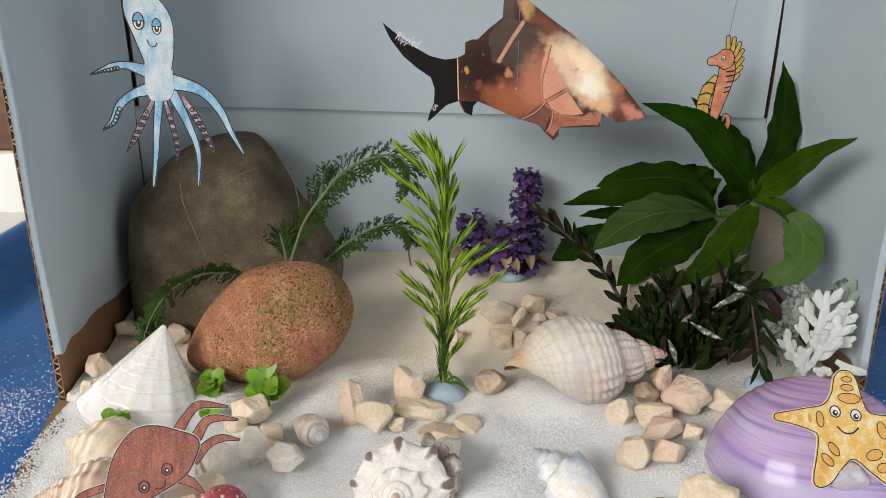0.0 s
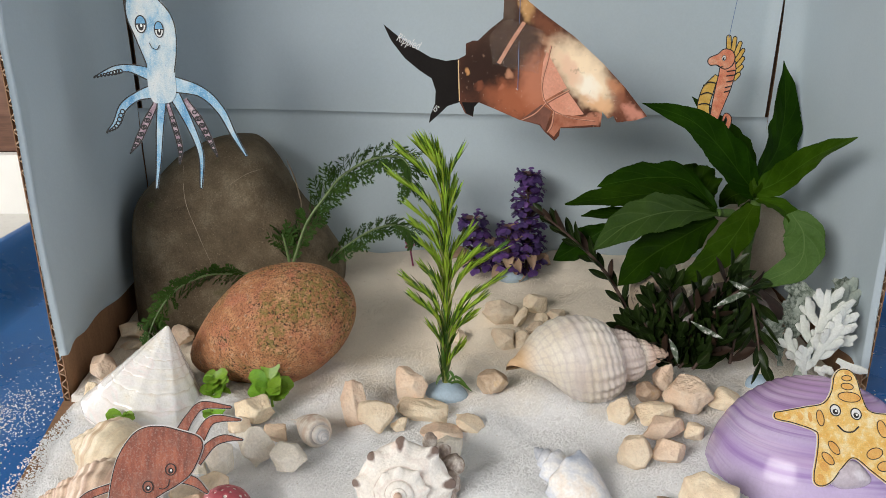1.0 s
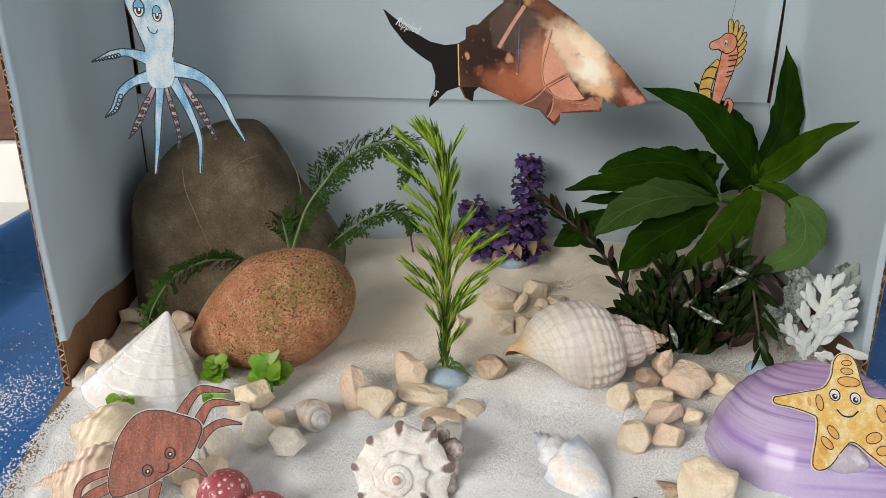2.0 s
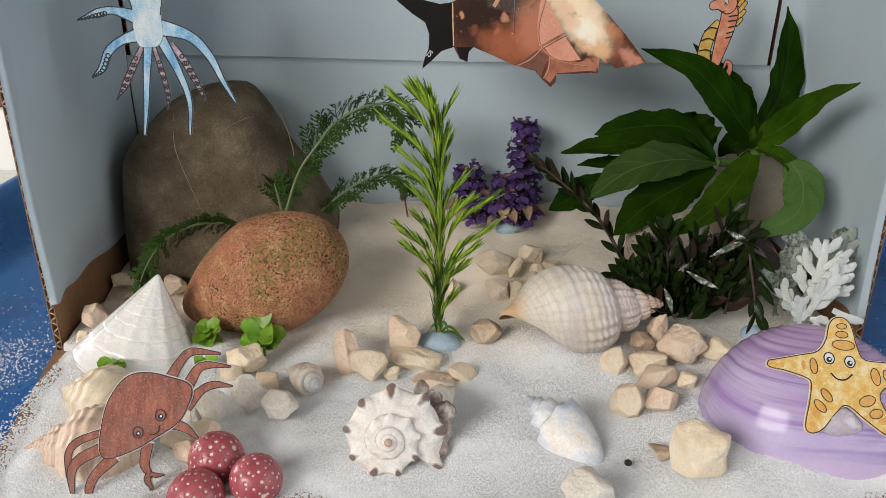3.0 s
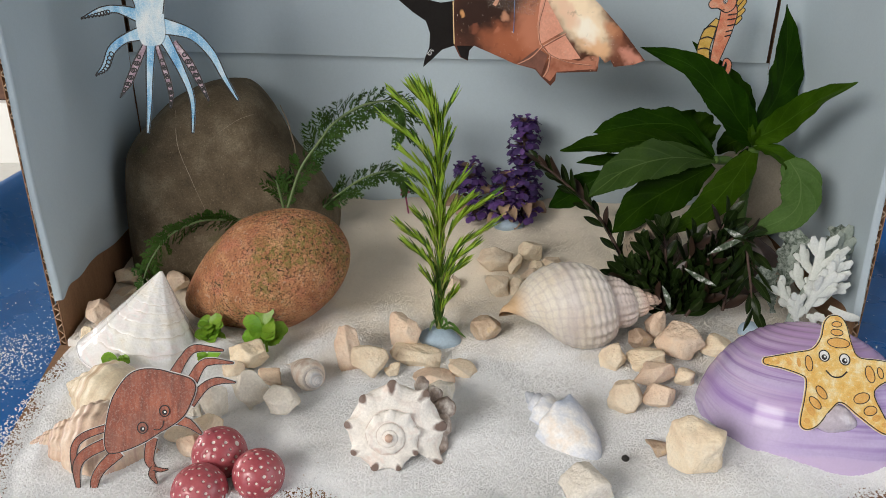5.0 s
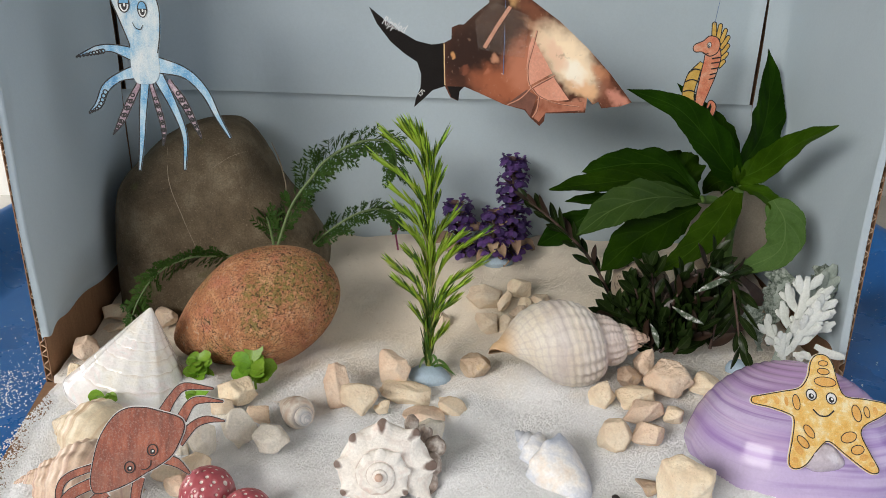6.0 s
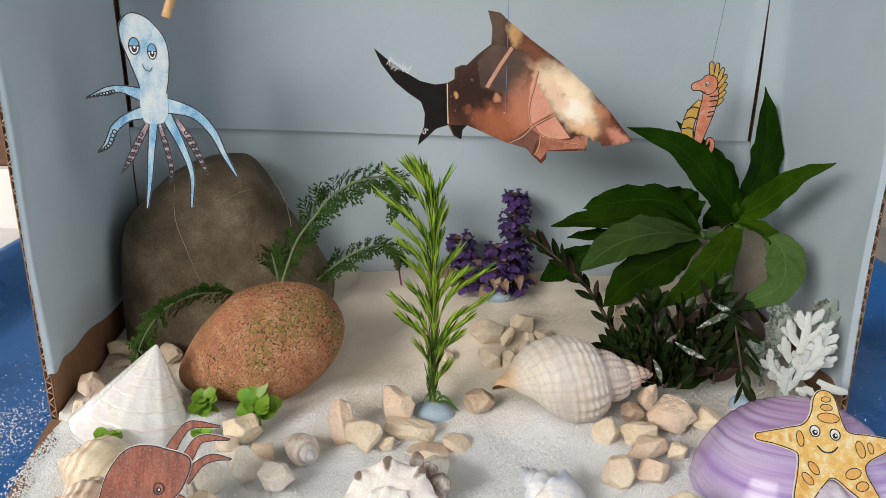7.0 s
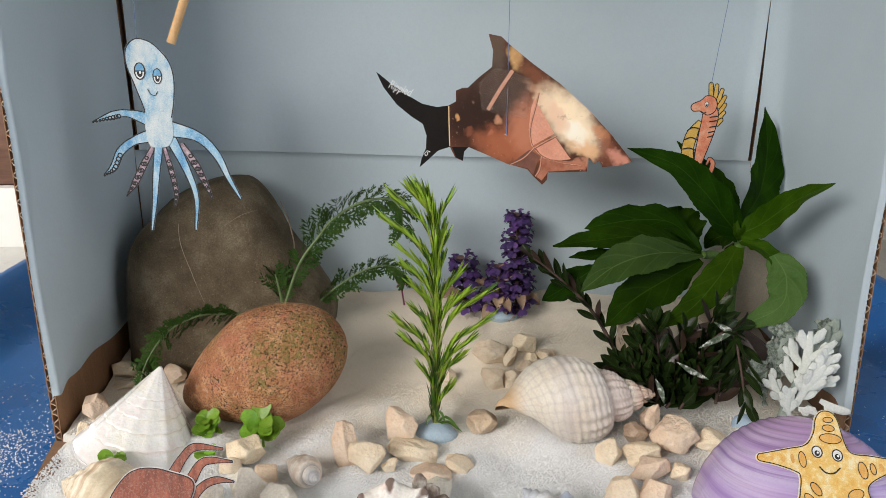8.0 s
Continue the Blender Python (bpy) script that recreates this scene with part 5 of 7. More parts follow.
def fish():
    k = 0.415 / 1350
    s = thing("paper_fish", (0, 0, 0), "fish cut from glossy chocolate-coloured printed card, hanging on a thread", "fish cut-out")
    s.matrix_world = stand((0.0397, 0.4112, 0.1728), (1, -0.10, 0), (0, 0.10, 1))
    P = lambda pts: scaled(pts, k * 1.0, 897, 200)
    body = P([(793, 189), (806, 182), (806, 163), (818, 158), (827, 158), (846, 140), (869, 122), (870, 94), (862, 66), (884, 70), (899, 84), (940, 116), (990, 151), (1040, 195), (1080, 236), (1119, 283), (1100, 290), (1068, 294), (1062, 283), (1053, 288), (1043, 276), (1041, 302), (1000, 304), (972, 305), (971, 318), (963, 327), (946, 312), (936, 300), (900, 291), (860, 274), (830, 262), (822, 270), (820, 287), (806, 281), (796, 262)])
    tail = P([(793.5, 189), (772, 192), (745, 186), (722, 173), (690, 152), (663, 131), (676, 158), (700, 188), (725, 208), (747, 222), (754, 242), (753, 265), (745, 284), (742, 299), (757, 286), (775, 269), (796.5, 262)])

    # the print on the card: soft patches of chocolate tones (middle, half sizes, turn, colour, amount)
    patches = [
        ((880, 150), (80, 58), 20, (0.050, 0.030, 0.021), 0.8), ((840, 210), (60, 44), 0, (0.028, 0.014, 0.010), 0.9), ((900, 260), (60, 32), 15, (0.36, 0.115, 0.055), 1.0), ((935, 225), (36, 50), 0, (0.52, 0.20, 0.115), 0.9),
        ((877, 95), (16, 34), 0, (0.12, 0.085, 0.062), 0.8), ((910, 108), (11, 22), -20, (0.62, 0.36, 0.15), 0.9), ((955, 145), (52, 13), 42, (0.20, 0.075, 0.040), 0.9), ((960, 178), (46, 11), 45, (0.60, 0.33, 0.20), 0.7),
        ((1008, 212), (74, 36), 47, (0.96, 0.76, 0.52), 1.0), ((1035, 262), (28, 18), 30, (0.80, 0.46, 0.24), 0.8), ((1018, 232), (26, 16), 60, (0.98, 0.90, 0.74), 0.9),
    ]
    patches += [
        ((1062, 236), (20, 12), 47, (0.52, 0.21, 0.10), 0.8), ((1072, 262), (17, 22), 0, (0.26, 0.095, 0.055), 0.8), ((1094, 276), (22, 12), 40, (0.62, 0.27, 0.19), 0.9), ((985, 205), (14, 30), -30, (0.78, 0.46, 0.32), 0.6),
        ((810, 208), (6, 5), 0, (0.66, 0.33, 0.13), 0.9), ((885, 212), (9, 8), 0, (0.70, 0.34, 0.20), 0.7), ((868, 238), (8, 6), 0, (0.45, 0.16, 0.09), 0.7), ((832, 235), (9, 8), 0, (0.26, 0.085, 0.045), 0.7), ((1030, 288), (26, 7), 0, (0.55, 0.24, 0.15), 0.8),
    ]

    def print_line(N, link, math_node, mix, tc, col, noise_node):
        sp = N.new("ShaderNodeSeparateXYZ")
        link(tc.outputs["Object"], sp.inputs[0])
        wx = math_node("MULTIPLY", math_node("SUBTRACT", noise_node(110, 2, tc.outputs["Object"]), 0.5), 0.010)
        wz = math_node("MULTIPLY", math_node("SUBTRACT", noise_node(150, 2, tc.outputs["Object"]), 0.5), 0.010)
        x, z = math_node("ADD", sp.outputs[0], wx), math_node("ADD", sp.outputs[2], wz)
        out = col
        for (cx, cz), (rx, rz), turn, colour, amount in patches:
            (px, pz), c, sn = P([(cx, cz)])[0], math.cos(radians(turn)), math.sin(radians(turn))
            dx, dz = math_node("SUBTRACT", x, float(px)), math_node("SUBTRACT", z, float(pz))
            a = math_node("DIVIDE", math_node("SUBTRACT", math_node("MULTIPLY", dx, c), math_node("MULTIPLY", dz, sn)), rx * k)
            b = math_node("DIVIDE", math_node("ADD", math_node("MULTIPLY", dx, sn), math_node("MULTIPLY", dz, c)), rz * k)
            r = N.new("ShaderNodeMapRange")
            r.interpolation_type = "SMOOTHSTEP"
            r.inputs[1].default_value, r.inputs[2].default_value, r.inputs[3].default_value, r.inputs[4].default_value = 0.05, 1.7, amount, 0.0
            link(math_node("ADD", math_node("MULTIPLY", a, a), math_node("MULTIPLY", b, b)), r.inputs[0])
            out = mix("MIX", r.outputs[0], out, colour)
        for scale, lo, hi, colour, amount in ((700, 0.68, 0.72, (0.80, 0.62, 0.50), 0.6), (180, 0.62, 0.74, (0.04, 0.018, 0.012), 0.35), (300, 0.66, 0.74, (0.62, 0.36, 0.22), 0.3)):
            q = N.new("ShaderNodeMapRange")
            q.inputs[1].default_value, q.inputs[2].default_value, q.inputs[4].default_value = lo, hi, amount
            link(noise_node(scale, 3, tc.outputs["Object"]), q.inputs[0])
            out = mix("MIX", q.outputs[0], out, colour)
        return out

    print_mat = mat("glossy_chocolate_print", [(0.3, (0.060, 0.024, 0.015)), (0.7, (0.15, 0.055, 0.032))], 60, rough=0.4, rvar=0.08, spec=0.12, fine=0.14, fscale=900, bump=0.08, bscale=60, bdist=0.003, line=print_line)
    black = mat("black_print", [(0.3, (0.010, 0.008, 0.007)), (0.7, (0.014, 0.012, 0.011))], 60, rough=0.6, rvar=0.06, spec=0.08)
    crease = mat("copper_crease", [(0.3, (0.52, 0.24, 0.15)), (0.7, (0.66, 0.35, 0.24))], 200, rough=0.4, spec=0.15)
    gold = mat("gold_line", [(0.3, (0.68, 0.45, 0.20)), (0.7, (0.80, 0.58, 0.30))], 200, rough=0.4)
    dark_tone = mat("dark_brown_print", [(0.3, (0.10, 0.040, 0.026)), (0.7, (0.24, 0.09, 0.055))], 130, rough=0.35)
    piece_pink = mat("milk_chocolate_print", [(0.3, (0.62, 0.27, 0.175)), (0.7, (0.74, 0.36, 0.25))], 60, rough=0.42, spec=0.15, fine=0.12, specks=[(300, 0.62, 0.72, (0.72, 0.42, 0.30), 0.5)])
    piece_brown = mat("brown_chocolate_print", [(0.3, (0.30, 0.10, 0.055)), (0.7, (0.50, 0.21, 0.13))], 90, rough=0.42, spec=0.15, fine=0.12)
    tape = mat("clear_sticky_tape", [(0.3, (0.36, 0.26, 0.20)), (0.7, (0.52, 0.40, 0.32))], 220, rough=0.2, coat=0.8, bump=0.5, bscale=500, bdist=0.001, specks=[(900, 0.55, 0.62, (0.75, 0.68, 0.6), 0.7)])
    tn = tape.node_tree
    clear = tn.nodes.new("ShaderNodeBsdfTransparent")
    mx = tn.nodes.new("ShaderNodeMixShader")
    mx.inputs[0].default_value = 0.05
    tn.links.new(clear.outputs[0], mx.inputs[1])
    tn.links.new(tn.nodes["Principled BSDF"].outputs[0], mx.inputs[2])
    tn.links.new(mx.outputs[0], tn.nodes["Material Output"].inputs[0])
    part("body", flat(Builder(), body, 0.0003, 0.0005), print_mat, s, smooth=False)
    part("tail", flat(Builder(), tail, 0.0003, 0.0005), black, s, "black printed card tail with white lettering", smooth=False)
    part("edge_line", ribbon(Builder(), P([(793.5, 190), (794.5, 225), (796, 260)]), 0.0006, 0.0005), gold, s, smooth=False)
    part("belly_fin", flat(Builder(), P([(800, 262), (829, 262), (822, 270), (820, 286), (808, 281)]), 0.0005, 0.0003), black, s, smooth=False)
    for pts in ([(951, 166), (946, 190), (938, 225), (940, 250), (946, 262)], [(946, 262), (966, 250), (985, 240)], [(946, 262), (960, 275), (990, 287), (1030, 292)], [(946, 262), (928, 280), (905, 292)], [(960, 275), (957, 300), (950, 312)]):
        part("crease", ribbon(Builder(), spline(P(pts), 14), 0.0006, 0.00045), crease, s, smooth=False)
        part("crease_shade", ribbon(Builder(), spline(P(pts), 14) + (0.0005, -0.0002), 0.00028, 0.0005), dark_tone, s, smooth=False)
    for outline, tone in (([(944.5, 175.8), (980.8, 236.4), (941.3, 259.2), (936.3, 225.0), (939.0, 193.1)], piece_pink), ([(983.5, 243.2), (1011.7, 280.6), (993.5, 283.3), (962.6, 279.7), (950.4, 262.4)], piece_pink), ([(903.6, 291.1), (939.0, 264.6), (956.3, 276.0), (945.8, 311.5), (938.1, 298.8)], dark_tone), ([(961.7, 279.7), (1011.7, 285.1), (1038.9, 284.2), (1036.6, 297.9), (973.1, 303.3), (961.7, 319.7), (950.4, 311.5)], piece_brown)):
        part("printed_square", flat(Builder(), P(outline), 0.00038, 0.00005), tone, s, smooth=False)
    part("fin_line", ribbon(Builder(), P([(905, 128), (884, 160), (863, 196)]), 0.0020, 0.0006), crease, s, smooth=False)
    part("tape", flat(Builder(), P([(866, 128), (880, 122), (938, 142), (932, 212), (890, 206), (852, 196), (846, 150)]), 0.0008, 0.0001), tape, s, "clear sticky tape patch", smooth=False)
    for words, x, z, size, turn in (("Rippled", 684, 158, 0.0066, -22), ("IS", 748, 276, 0.0050, -30)):
        c = bpy.data.curves.new("lettering", "FONT")
        c.body, c.size, c.shear, c.extrude = words, size, 0.25, 0.00003
        tmp = new("lettering", c)
        me = bpy.data.meshes.new_from_object(tmp.evaluated_get(bpy.context.evaluated_depsgraph_get()))
        bpy.data.objects.remove(tmp)
        q = P([(x, z)])[0]
        part("lettering", me, WHITE_PAPER, s, "white printed lettering", Matrix.Translation((q[0], -0.0006, q[1])) @ Matrix.Rotation(radians(90), 4, "X") @ Matrix.Rotation(radians(turn), 4, "Z") @ Matrix.Diagonal((0.66, 1, 1, 1)), False)
    top = s.matrix_world @ Vector((0, -0.0006, 116 * k))
    low = s.matrix_world @ Vector((0, -0.0011, -40 * k))
    thread("fish_thread", [low, top, (top.x + 0.0005, top.y + 0.003, TOP)], "thin blue thread holding up the fish")


fish()


def seahorse():
    k = 0.448 / 1350
    s = thing("paper_seahorse", (0, 0, 0), "orange and yellow crayon seahorse paper cut-out on a thread", "seahorse cut-out")
    s.matrix_world = stand((0.1619, 0.4545, 0.1559), (1, 0.05, 0), (0, 0.06, 1))
    P = lambda pts: scaled(pts, k, 1272, 155)
    pieces = [("crest", limb(P([(1284, 92 + 0), (1282, 70)]), np.array([9, 8]) * k), HORSE_YELLOW)]
    for a, c in (((1291, 96), (1293, 72)), ((1296, 103), (1303, 80)), ((1298, 112), (1309, 92)), ((1299, 122), (1310, 106)), ((1298, 132), (1309, 120)), ((1296, 142), (1305, 133))):
        pieces.append(("crest", limb(P([a, c]), np.array([9, 7]) * k, 8), HORSE_YELLOW))
    pieces.append(("belly", limb(P([(1266, 135), (1252, 160), (1246, 190), (1254, 215), (1266, 234)]), np.array([8, 22, 22, 18, 6]) * k), HORSE_YELLOW))
    pieces.append(("tail", limb(P([(1270, 190), (1266, 215), (1275, 233), (1290, 228), (1295, 212), (1288, 204), (1284, 213)]), np.array([20, 17, 13, 10, 9, 7, 4]) * k, 40), HORSE_PINK))
    pieces.append(("body", limb(P([(1280, 100), (1284, 125), (1279, 155), (1272, 185), (1266, 215)]), np.array([20, 30, 28, 22, 14]) * k), HORSE_PINK))
    pieces.append(("head", smooth_loop(P([(1247, 111), (1250, 104), (1264, 98), (1274, 90), (1288, 92), (1295, 104), (1291, 118), (1278, 124), (1264, 117), (1252, 117)]), 40), HORSE_PINK))
    for i, (name, o, material) in enumerate(pieces):
        front = 0.0003 + 0.00009 * i
        q = part(name, flat(Builder(), o, front, 0.0003), material, s, smooth=False)
        part("outline", ribbon(Builder(), o, 0.00055, front + 0.00006, True), INK, q, smooth=False)
    rings = [[(1242, 152), (1252, 146), (1264, 148)], [(1238, 168), (1250, 164), (1262, 168)], [(1236, 185), (1248, 183), (1259, 187)], [(1240, 203), (1250, 201), (1259, 204)], [(1248, 219), (1256, 215), (1262, 217)], [(1282, 128), (1298, 126)], [(1282, 136), (1297, 134)], [(1283, 146), (1295, 144)], [(1281, 156), (1293, 153)], [(1280, 164), (1291, 161)]]
    for pts in rings:
        part("stripe", ribbon(Builder(), spline(P(pts), 8), 0.0007, 0.0016), INK, s, smooth=False)
    c = P([(1275, 105)])[0]
    eye(s, c[0], c[1], 3.6 * k, 4.6 * k, 0.0014)
    smile(s, P([(1262, 116), (1268, 120), (1275, 119)]), 0.0004, 0.0014)
    top = s.matrix_world @ Vector((10 * k, -0.0005, 84 * k))
    thread("seahorse_thread", [top, (top.x + 0.016, top.y + 0.001, TOP)], "thin blue thread holding up the seahorse")


seahorse()


def crab():
    k = 0.302 / 1350
    s = thing("paper_crab", (0, 0, 0), "rust-red crayon crab paper cut-out leaning on the shells", "crab cut-out")
    s.matrix_world = stand((-0.1132, 0.2545, 0.0341), (1, 0.02, 0), (0, 0.40, 1))
    P = lambda pts: scaled(pts, k, 265, 692)
    C = lambda pts: P([(x / 2.13, 560 + y / 2.13) for x, y in pts])
    w = k / 2.13
    legs = [
        ([(655, 150), (690, 92), (735, 52), (838, 60)], [42, 32, 30, 10]), ([(722, 175), (758, 116), (800, 102), (876, 108)], [42, 32, 26, 8]), ([(712, 262), (768, 198), (820, 176), (884, 182)], [40, 30, 28, 6]),
    ]
    legs += [
        ([(650, 318), (706, 336), (752, 374)], [38, 34, 12]), ([(568, 390), (556, 470), (578, 512)], [42, 36, 20]), ([(574, 500), (566, 530), (584, 562)], [20, 26, 8]), ([(574, 505), (600, 512), (626, 510)], [16, 16, 5]),
        ([(410, 345), (310, 382), (274, 430), (276, 512)], [26, 28, 26, 22]), ([(410, 402), (318, 448), (284, 500), (290, 588)], [42, 40, 32, 14]), ([(445, 440), (376, 505), (350, 560), (354, 618)], [46, 36, 32, 12]),
    ]
    for i, (pts, ww) in enumerate(legs):
        o = limb(C(pts), np.array(ww) * w)
        front = 0.0003 + 0.00008 * i
        leg = part("claw" if i in (5, 6) else "leg", flat(Builder(), o, front, 0.0005), CRAB_RED, s, smooth=False)
        part("outline", ribbon(Builder(), o, 0.00038, front + 0.00005), INK, leg, smooth=False)
        part("cut_edge", flat(Builder(), shrink(o, -0.00035), front - 0.0002, 0.0004), WHITE_PAPER, leg, smooth=False)
    o = smooth_loop(P([(185, 722), (197, 673), (221, 635), (246, 620), (277, 619), (305, 626), (338, 637), (347, 654), (338, 682), (324, 706), (300, 724), (282, 734), (254, 751), (221, 765), (193, 770), (183, 755)]), 70)
    body = part("body", flat(Builder(), o, 0.0013, 0.0006), CRAB_RED, s, smooth=False)
    part("outline", ribbon(Builder(), shrink(o, 0.0002), 0.00038, 0.00138, True), INK, body, smooth=False)
    part("cut_edge", flat(Builder(), shrink(o, -0.0003), 0.0010, 0.0004), WHITE_PAPER, body, smooth=False)
    for x, y in ((536, 349), (620, 286)):
        c = C([(x, y)])[0]
        eye(s, c[0], c[1], 19 * w, 21 * w, 0.0013, fill=CRAB_RED)
    smile(s, C([(578, 356), (596, 357), (612, 344), (615, 322)]), 0.0004, 0.0013)


crab()


def starfish():
    k = 0.3065 / 1350
    s = thing("paper_starfish", (0, 0, 0), "smiling yellow crayon starfish paper cut-out stuck on the purple shell", "starfish cut-out")
    s.matrix_world = stand((0.1632, 0.2673, 0.0443), (1, 0.02, 0), (0, 0.80, 1.0))
    P = lambda pts: scaled(pts, k, 1490, 622)
    o = smooth_loop(P([(1494, 522), (1512, 524), (1522, 540), (1526, 575), (1535, 598), (1570, 604), (1606, 612), (1610, 624), (1596, 636), (1562, 652), (1552, 668), (1562, 700), (1572, 728), (1562, 736), (1545, 728), (1515, 702), (1490, 680), (1470, 692), (1444, 718), (1424, 726), (1412, 720), (1413, 704), (1424, 672), (1432, 640), (1424, 630), (1392, 618), (1362, 610), (1362, 598), (1376, 595), (1420, 588), (1452, 582), (1470, 562), (1480, 535)]), 150)
    body = part("body", flat(Builder(), o, 0.0004, 0.0008), STAR_YELLOW, s, smooth=False)
    part("outline", ribbon(Builder(), shrink(o, 0.0003), 0.00042, 0.00048, True), INK, body, smooth=False)
    part("cut_edge", flat(Builder(), shrink(o, -0.00018), 0.0, 0.0005), WHITE_PAPER, body, smooth=False)
    for x, y, rx, ry, turn in ((1501, 573, 20, 9, -6), (1501, 554, 11, 6, -6), (1503, 539, 9, 5, 0), (1505, 529, 4, 3, 0), (1442, 609, 6.5, 14, 0), (1424, 607, 3, 8, 0), (1407, 606, 4, 6, 0), (1386, 606, 3, 4, 0),
                               (1457, 661, 7, 13, 32), (1443, 679, 7, 13, 38), (1434, 693, 6, 8, 35), (1424, 710, 5, 5, 0), (1527, 672, 15, 9, 18), (1539, 694, 12, 8, 15), (1548, 707, 8, 5, 15), (1560, 719, 5, 4, 0), (1549, 630, 8, 15, 5), (1568, 628, 5, 10, 5), (1584, 626, 4, 7, 5)):
        c = P([(x, y)])[0]
        big = max(rx, ry) > 8
        q = part("spot", flat(Builder(), oval(c[0], c[1], rx * k, ry * k, turn), 0.0005, 0.0001), STAR_ORANGE, s, smooth=False)
        part("outline", ribbon(Builder(), oval(c[0], c[1], rx * k, ry * k, turn), 0.00034 if big else 0.00024, 0.0006, True), INK if big else STAR_ORANGE, q, smooth=False)
    for x, y in ((1471, 596), (1507, 603)):
        c = P([(x, y)])[0]
        eye(s, c[0], c[1], 9.2 * k, 10 * k, 0.0005)
    smile(s, P([(1470, 622), (1480, 633), (1495, 634), (1508, 625)]), 0.0006, 0.0005)
    glue = mat("clear_glue_blob", [(0.3, (0.50, 0.44, 0.50)), (0.7, (0.66, 0.60, 0.66))], 200, rough=0.15, coat=0.6)
    part("glue", stone((0.022, 0.010, 0.012), 77, lump=0.1, sub=4), glue, s, "blob of clear glue with salt", Matrix.Translation((P([(1480, 700)])[0][0], 0.004, P([(1480, 705)])[0][1])))


starfish()
single("wooden_stick", tube(Builder(), [(-0.1258, 0.3720, 0.2104), (-0.1170, 0.3710, 0.2307), (-0.1046, 0.3700, 0.2598)], [0.0021, 0.0021], 12, n=10), STICK, "pale round wooden stick poking down from the box top", "stick")

# ---- plants ----
def vein_line(colour, amount=0.5, side=11.0, mid=0.035):
    """Pale midrib and side veins from the blade's own coordinates (u across, v along)."""
    def line(N, link, math_node, mix, tc, col, noise_node):
        sp = N.new("ShaderNodeSeparateXYZ")
        link(tc.outputs["UV"], sp.inputs[0])
        off = math_node("ABSOLUTE", math_node("SUBTRACT", sp.outputs[0], 0.5), 0.0)
        r = N.new("ShaderNodeMapRange")
        r.inputs[1].default_value, r.inputs[2].default_value, r.inputs[3].default_value, r.inputs[4].default_value = mid * 0.3, mid, amount, 0.0
        link(off, r.inputs[0])
        w = math_node("SUBTRACT", math_node("MULTIPLY", sp.outputs[1], side), math_node("MULTIPLY", off, side * 0.55))
        k = math_node("ABSOLUTE", math_node("SUBTRACT", math_node("FRACT", w, 0.0), 0.5), 0.0)
        q = N.new("ShaderNodeMapRange")
        q.inputs[1].default_value, q.inputs[2].default_value, q.inputs[3].default_value, q.inputs[4].default_value = 0.0, 0.07, amount * 0.45, 0.0
        link(k, q.inputs[0])
        return mix("MIX", math_node("MAXIMUM", r.outputs[0], q.outputs[0]), col, colour)
    return line


BROAD = mat("dark_glossy_leaf", [(0.3, (0.006, 0.020, 0.0006)), (0.5, (0.010, 0.031, 0.0010)), (0.7, (0.018, 0.050, 0.002))], 40, rough=0.5, spec=0.03, fine=0.15, bump=0.3, bscale=110, bdist=0.0016, rnd=0.15, trans=0.04, line=vein_line((0.060, 0.12, 0.015), 0.28, 5.0, 0.022))
# lighter, more translucent version of the dark leaf, for single blades
BROAD_LIGHTER = mat("lighter_green_leaf", [(0.3, (0.018, 0.048, 0.0015)), (0.5, (0.028, 0.070, 0.002)), (0.7, (0.046, 0.104, 0.005))], 40, rough=0.45, spec=0.06, fine=0.12, bump=0.3, bscale=110, bdist=0.0016, rnd=0.1, trans=0.12, line=vein_line((0.10, 0.20, 0.03), 0.32, 5.0, 0.022))
BROAD_PALE = mat("pale_leaf_underside", [(0.3, (0.024, 0.054, 0.008)), (0.7, (0.042, 0.080, 0.015))], 40, rough=0.5, spec=0.12, fine=0.12, bump=0.3, bscale=110, bdist=0.0016, trans=0.12, line=vein_line((0.13, 0.19, 0.06), 0.4, 5.0, 0.022))
BROAD_BACK = mat("pale_green_leaf_back", [(0.3, (0.055, 0.115, 0.024)), (0.7, (0.085, 0.155, 0.040))], 40, rough=0.6, spec=0.1, fine=0.12, bump=0.3, bscale=110, bdist=0.0016, trans=0.1, line=vein_line((0.16, 0.24, 0.09), 0.4, 5.0, 0.022))
STEM = mat("green_stem", [(0.3, (0.07, 0.15, 0.03)), (0.7, (0.13, 0.22, 0.05))], 120, rough=0.5)
BROWN_STEM = mat("brown_twig", [(0.3, (0.05, 0.028, 0.022)), (0.7, (0.10, 0.06, 0.045))], 200, rough=0.7)
ROSE_STEM = mat("pale_rosemary_stem", [(0.3, (0.22, 0.24, 0.055)), (0.7, (0.36, 0.36, 0.11))], 200, rough=0.6, bump=0.2, bscale=500)
NEEDLE = mat("rosemary_needle", [(0.3, (0.20, 0.36, 0.016)), (0.5, (0.33, 0.50, 0.030)), (0.7, (0.46, 0.62, 0.065))], 45, rough=0.42, island=0.25, trans=0.2, line=vein_line((0.36, 0.48, 0.10), 0.4, 1.0, 0.15))
NEEDLE_DARK = mat("rosemary_old_needle", [(0.3, (0.035, 0.095, 0.010)), (0.7, (0.085, 0.18, 0.016))], 45, rough=0.45, island=0.25, trans=0.12)
FEATHER = mat("feathery_leaf", [(0.3, (0.020, 0.052, 0.008)), (0.7, (0.050, 0.100, 0.016))], 60, rough=0.6, spec=0.1, island=0.25, trans=0.15)
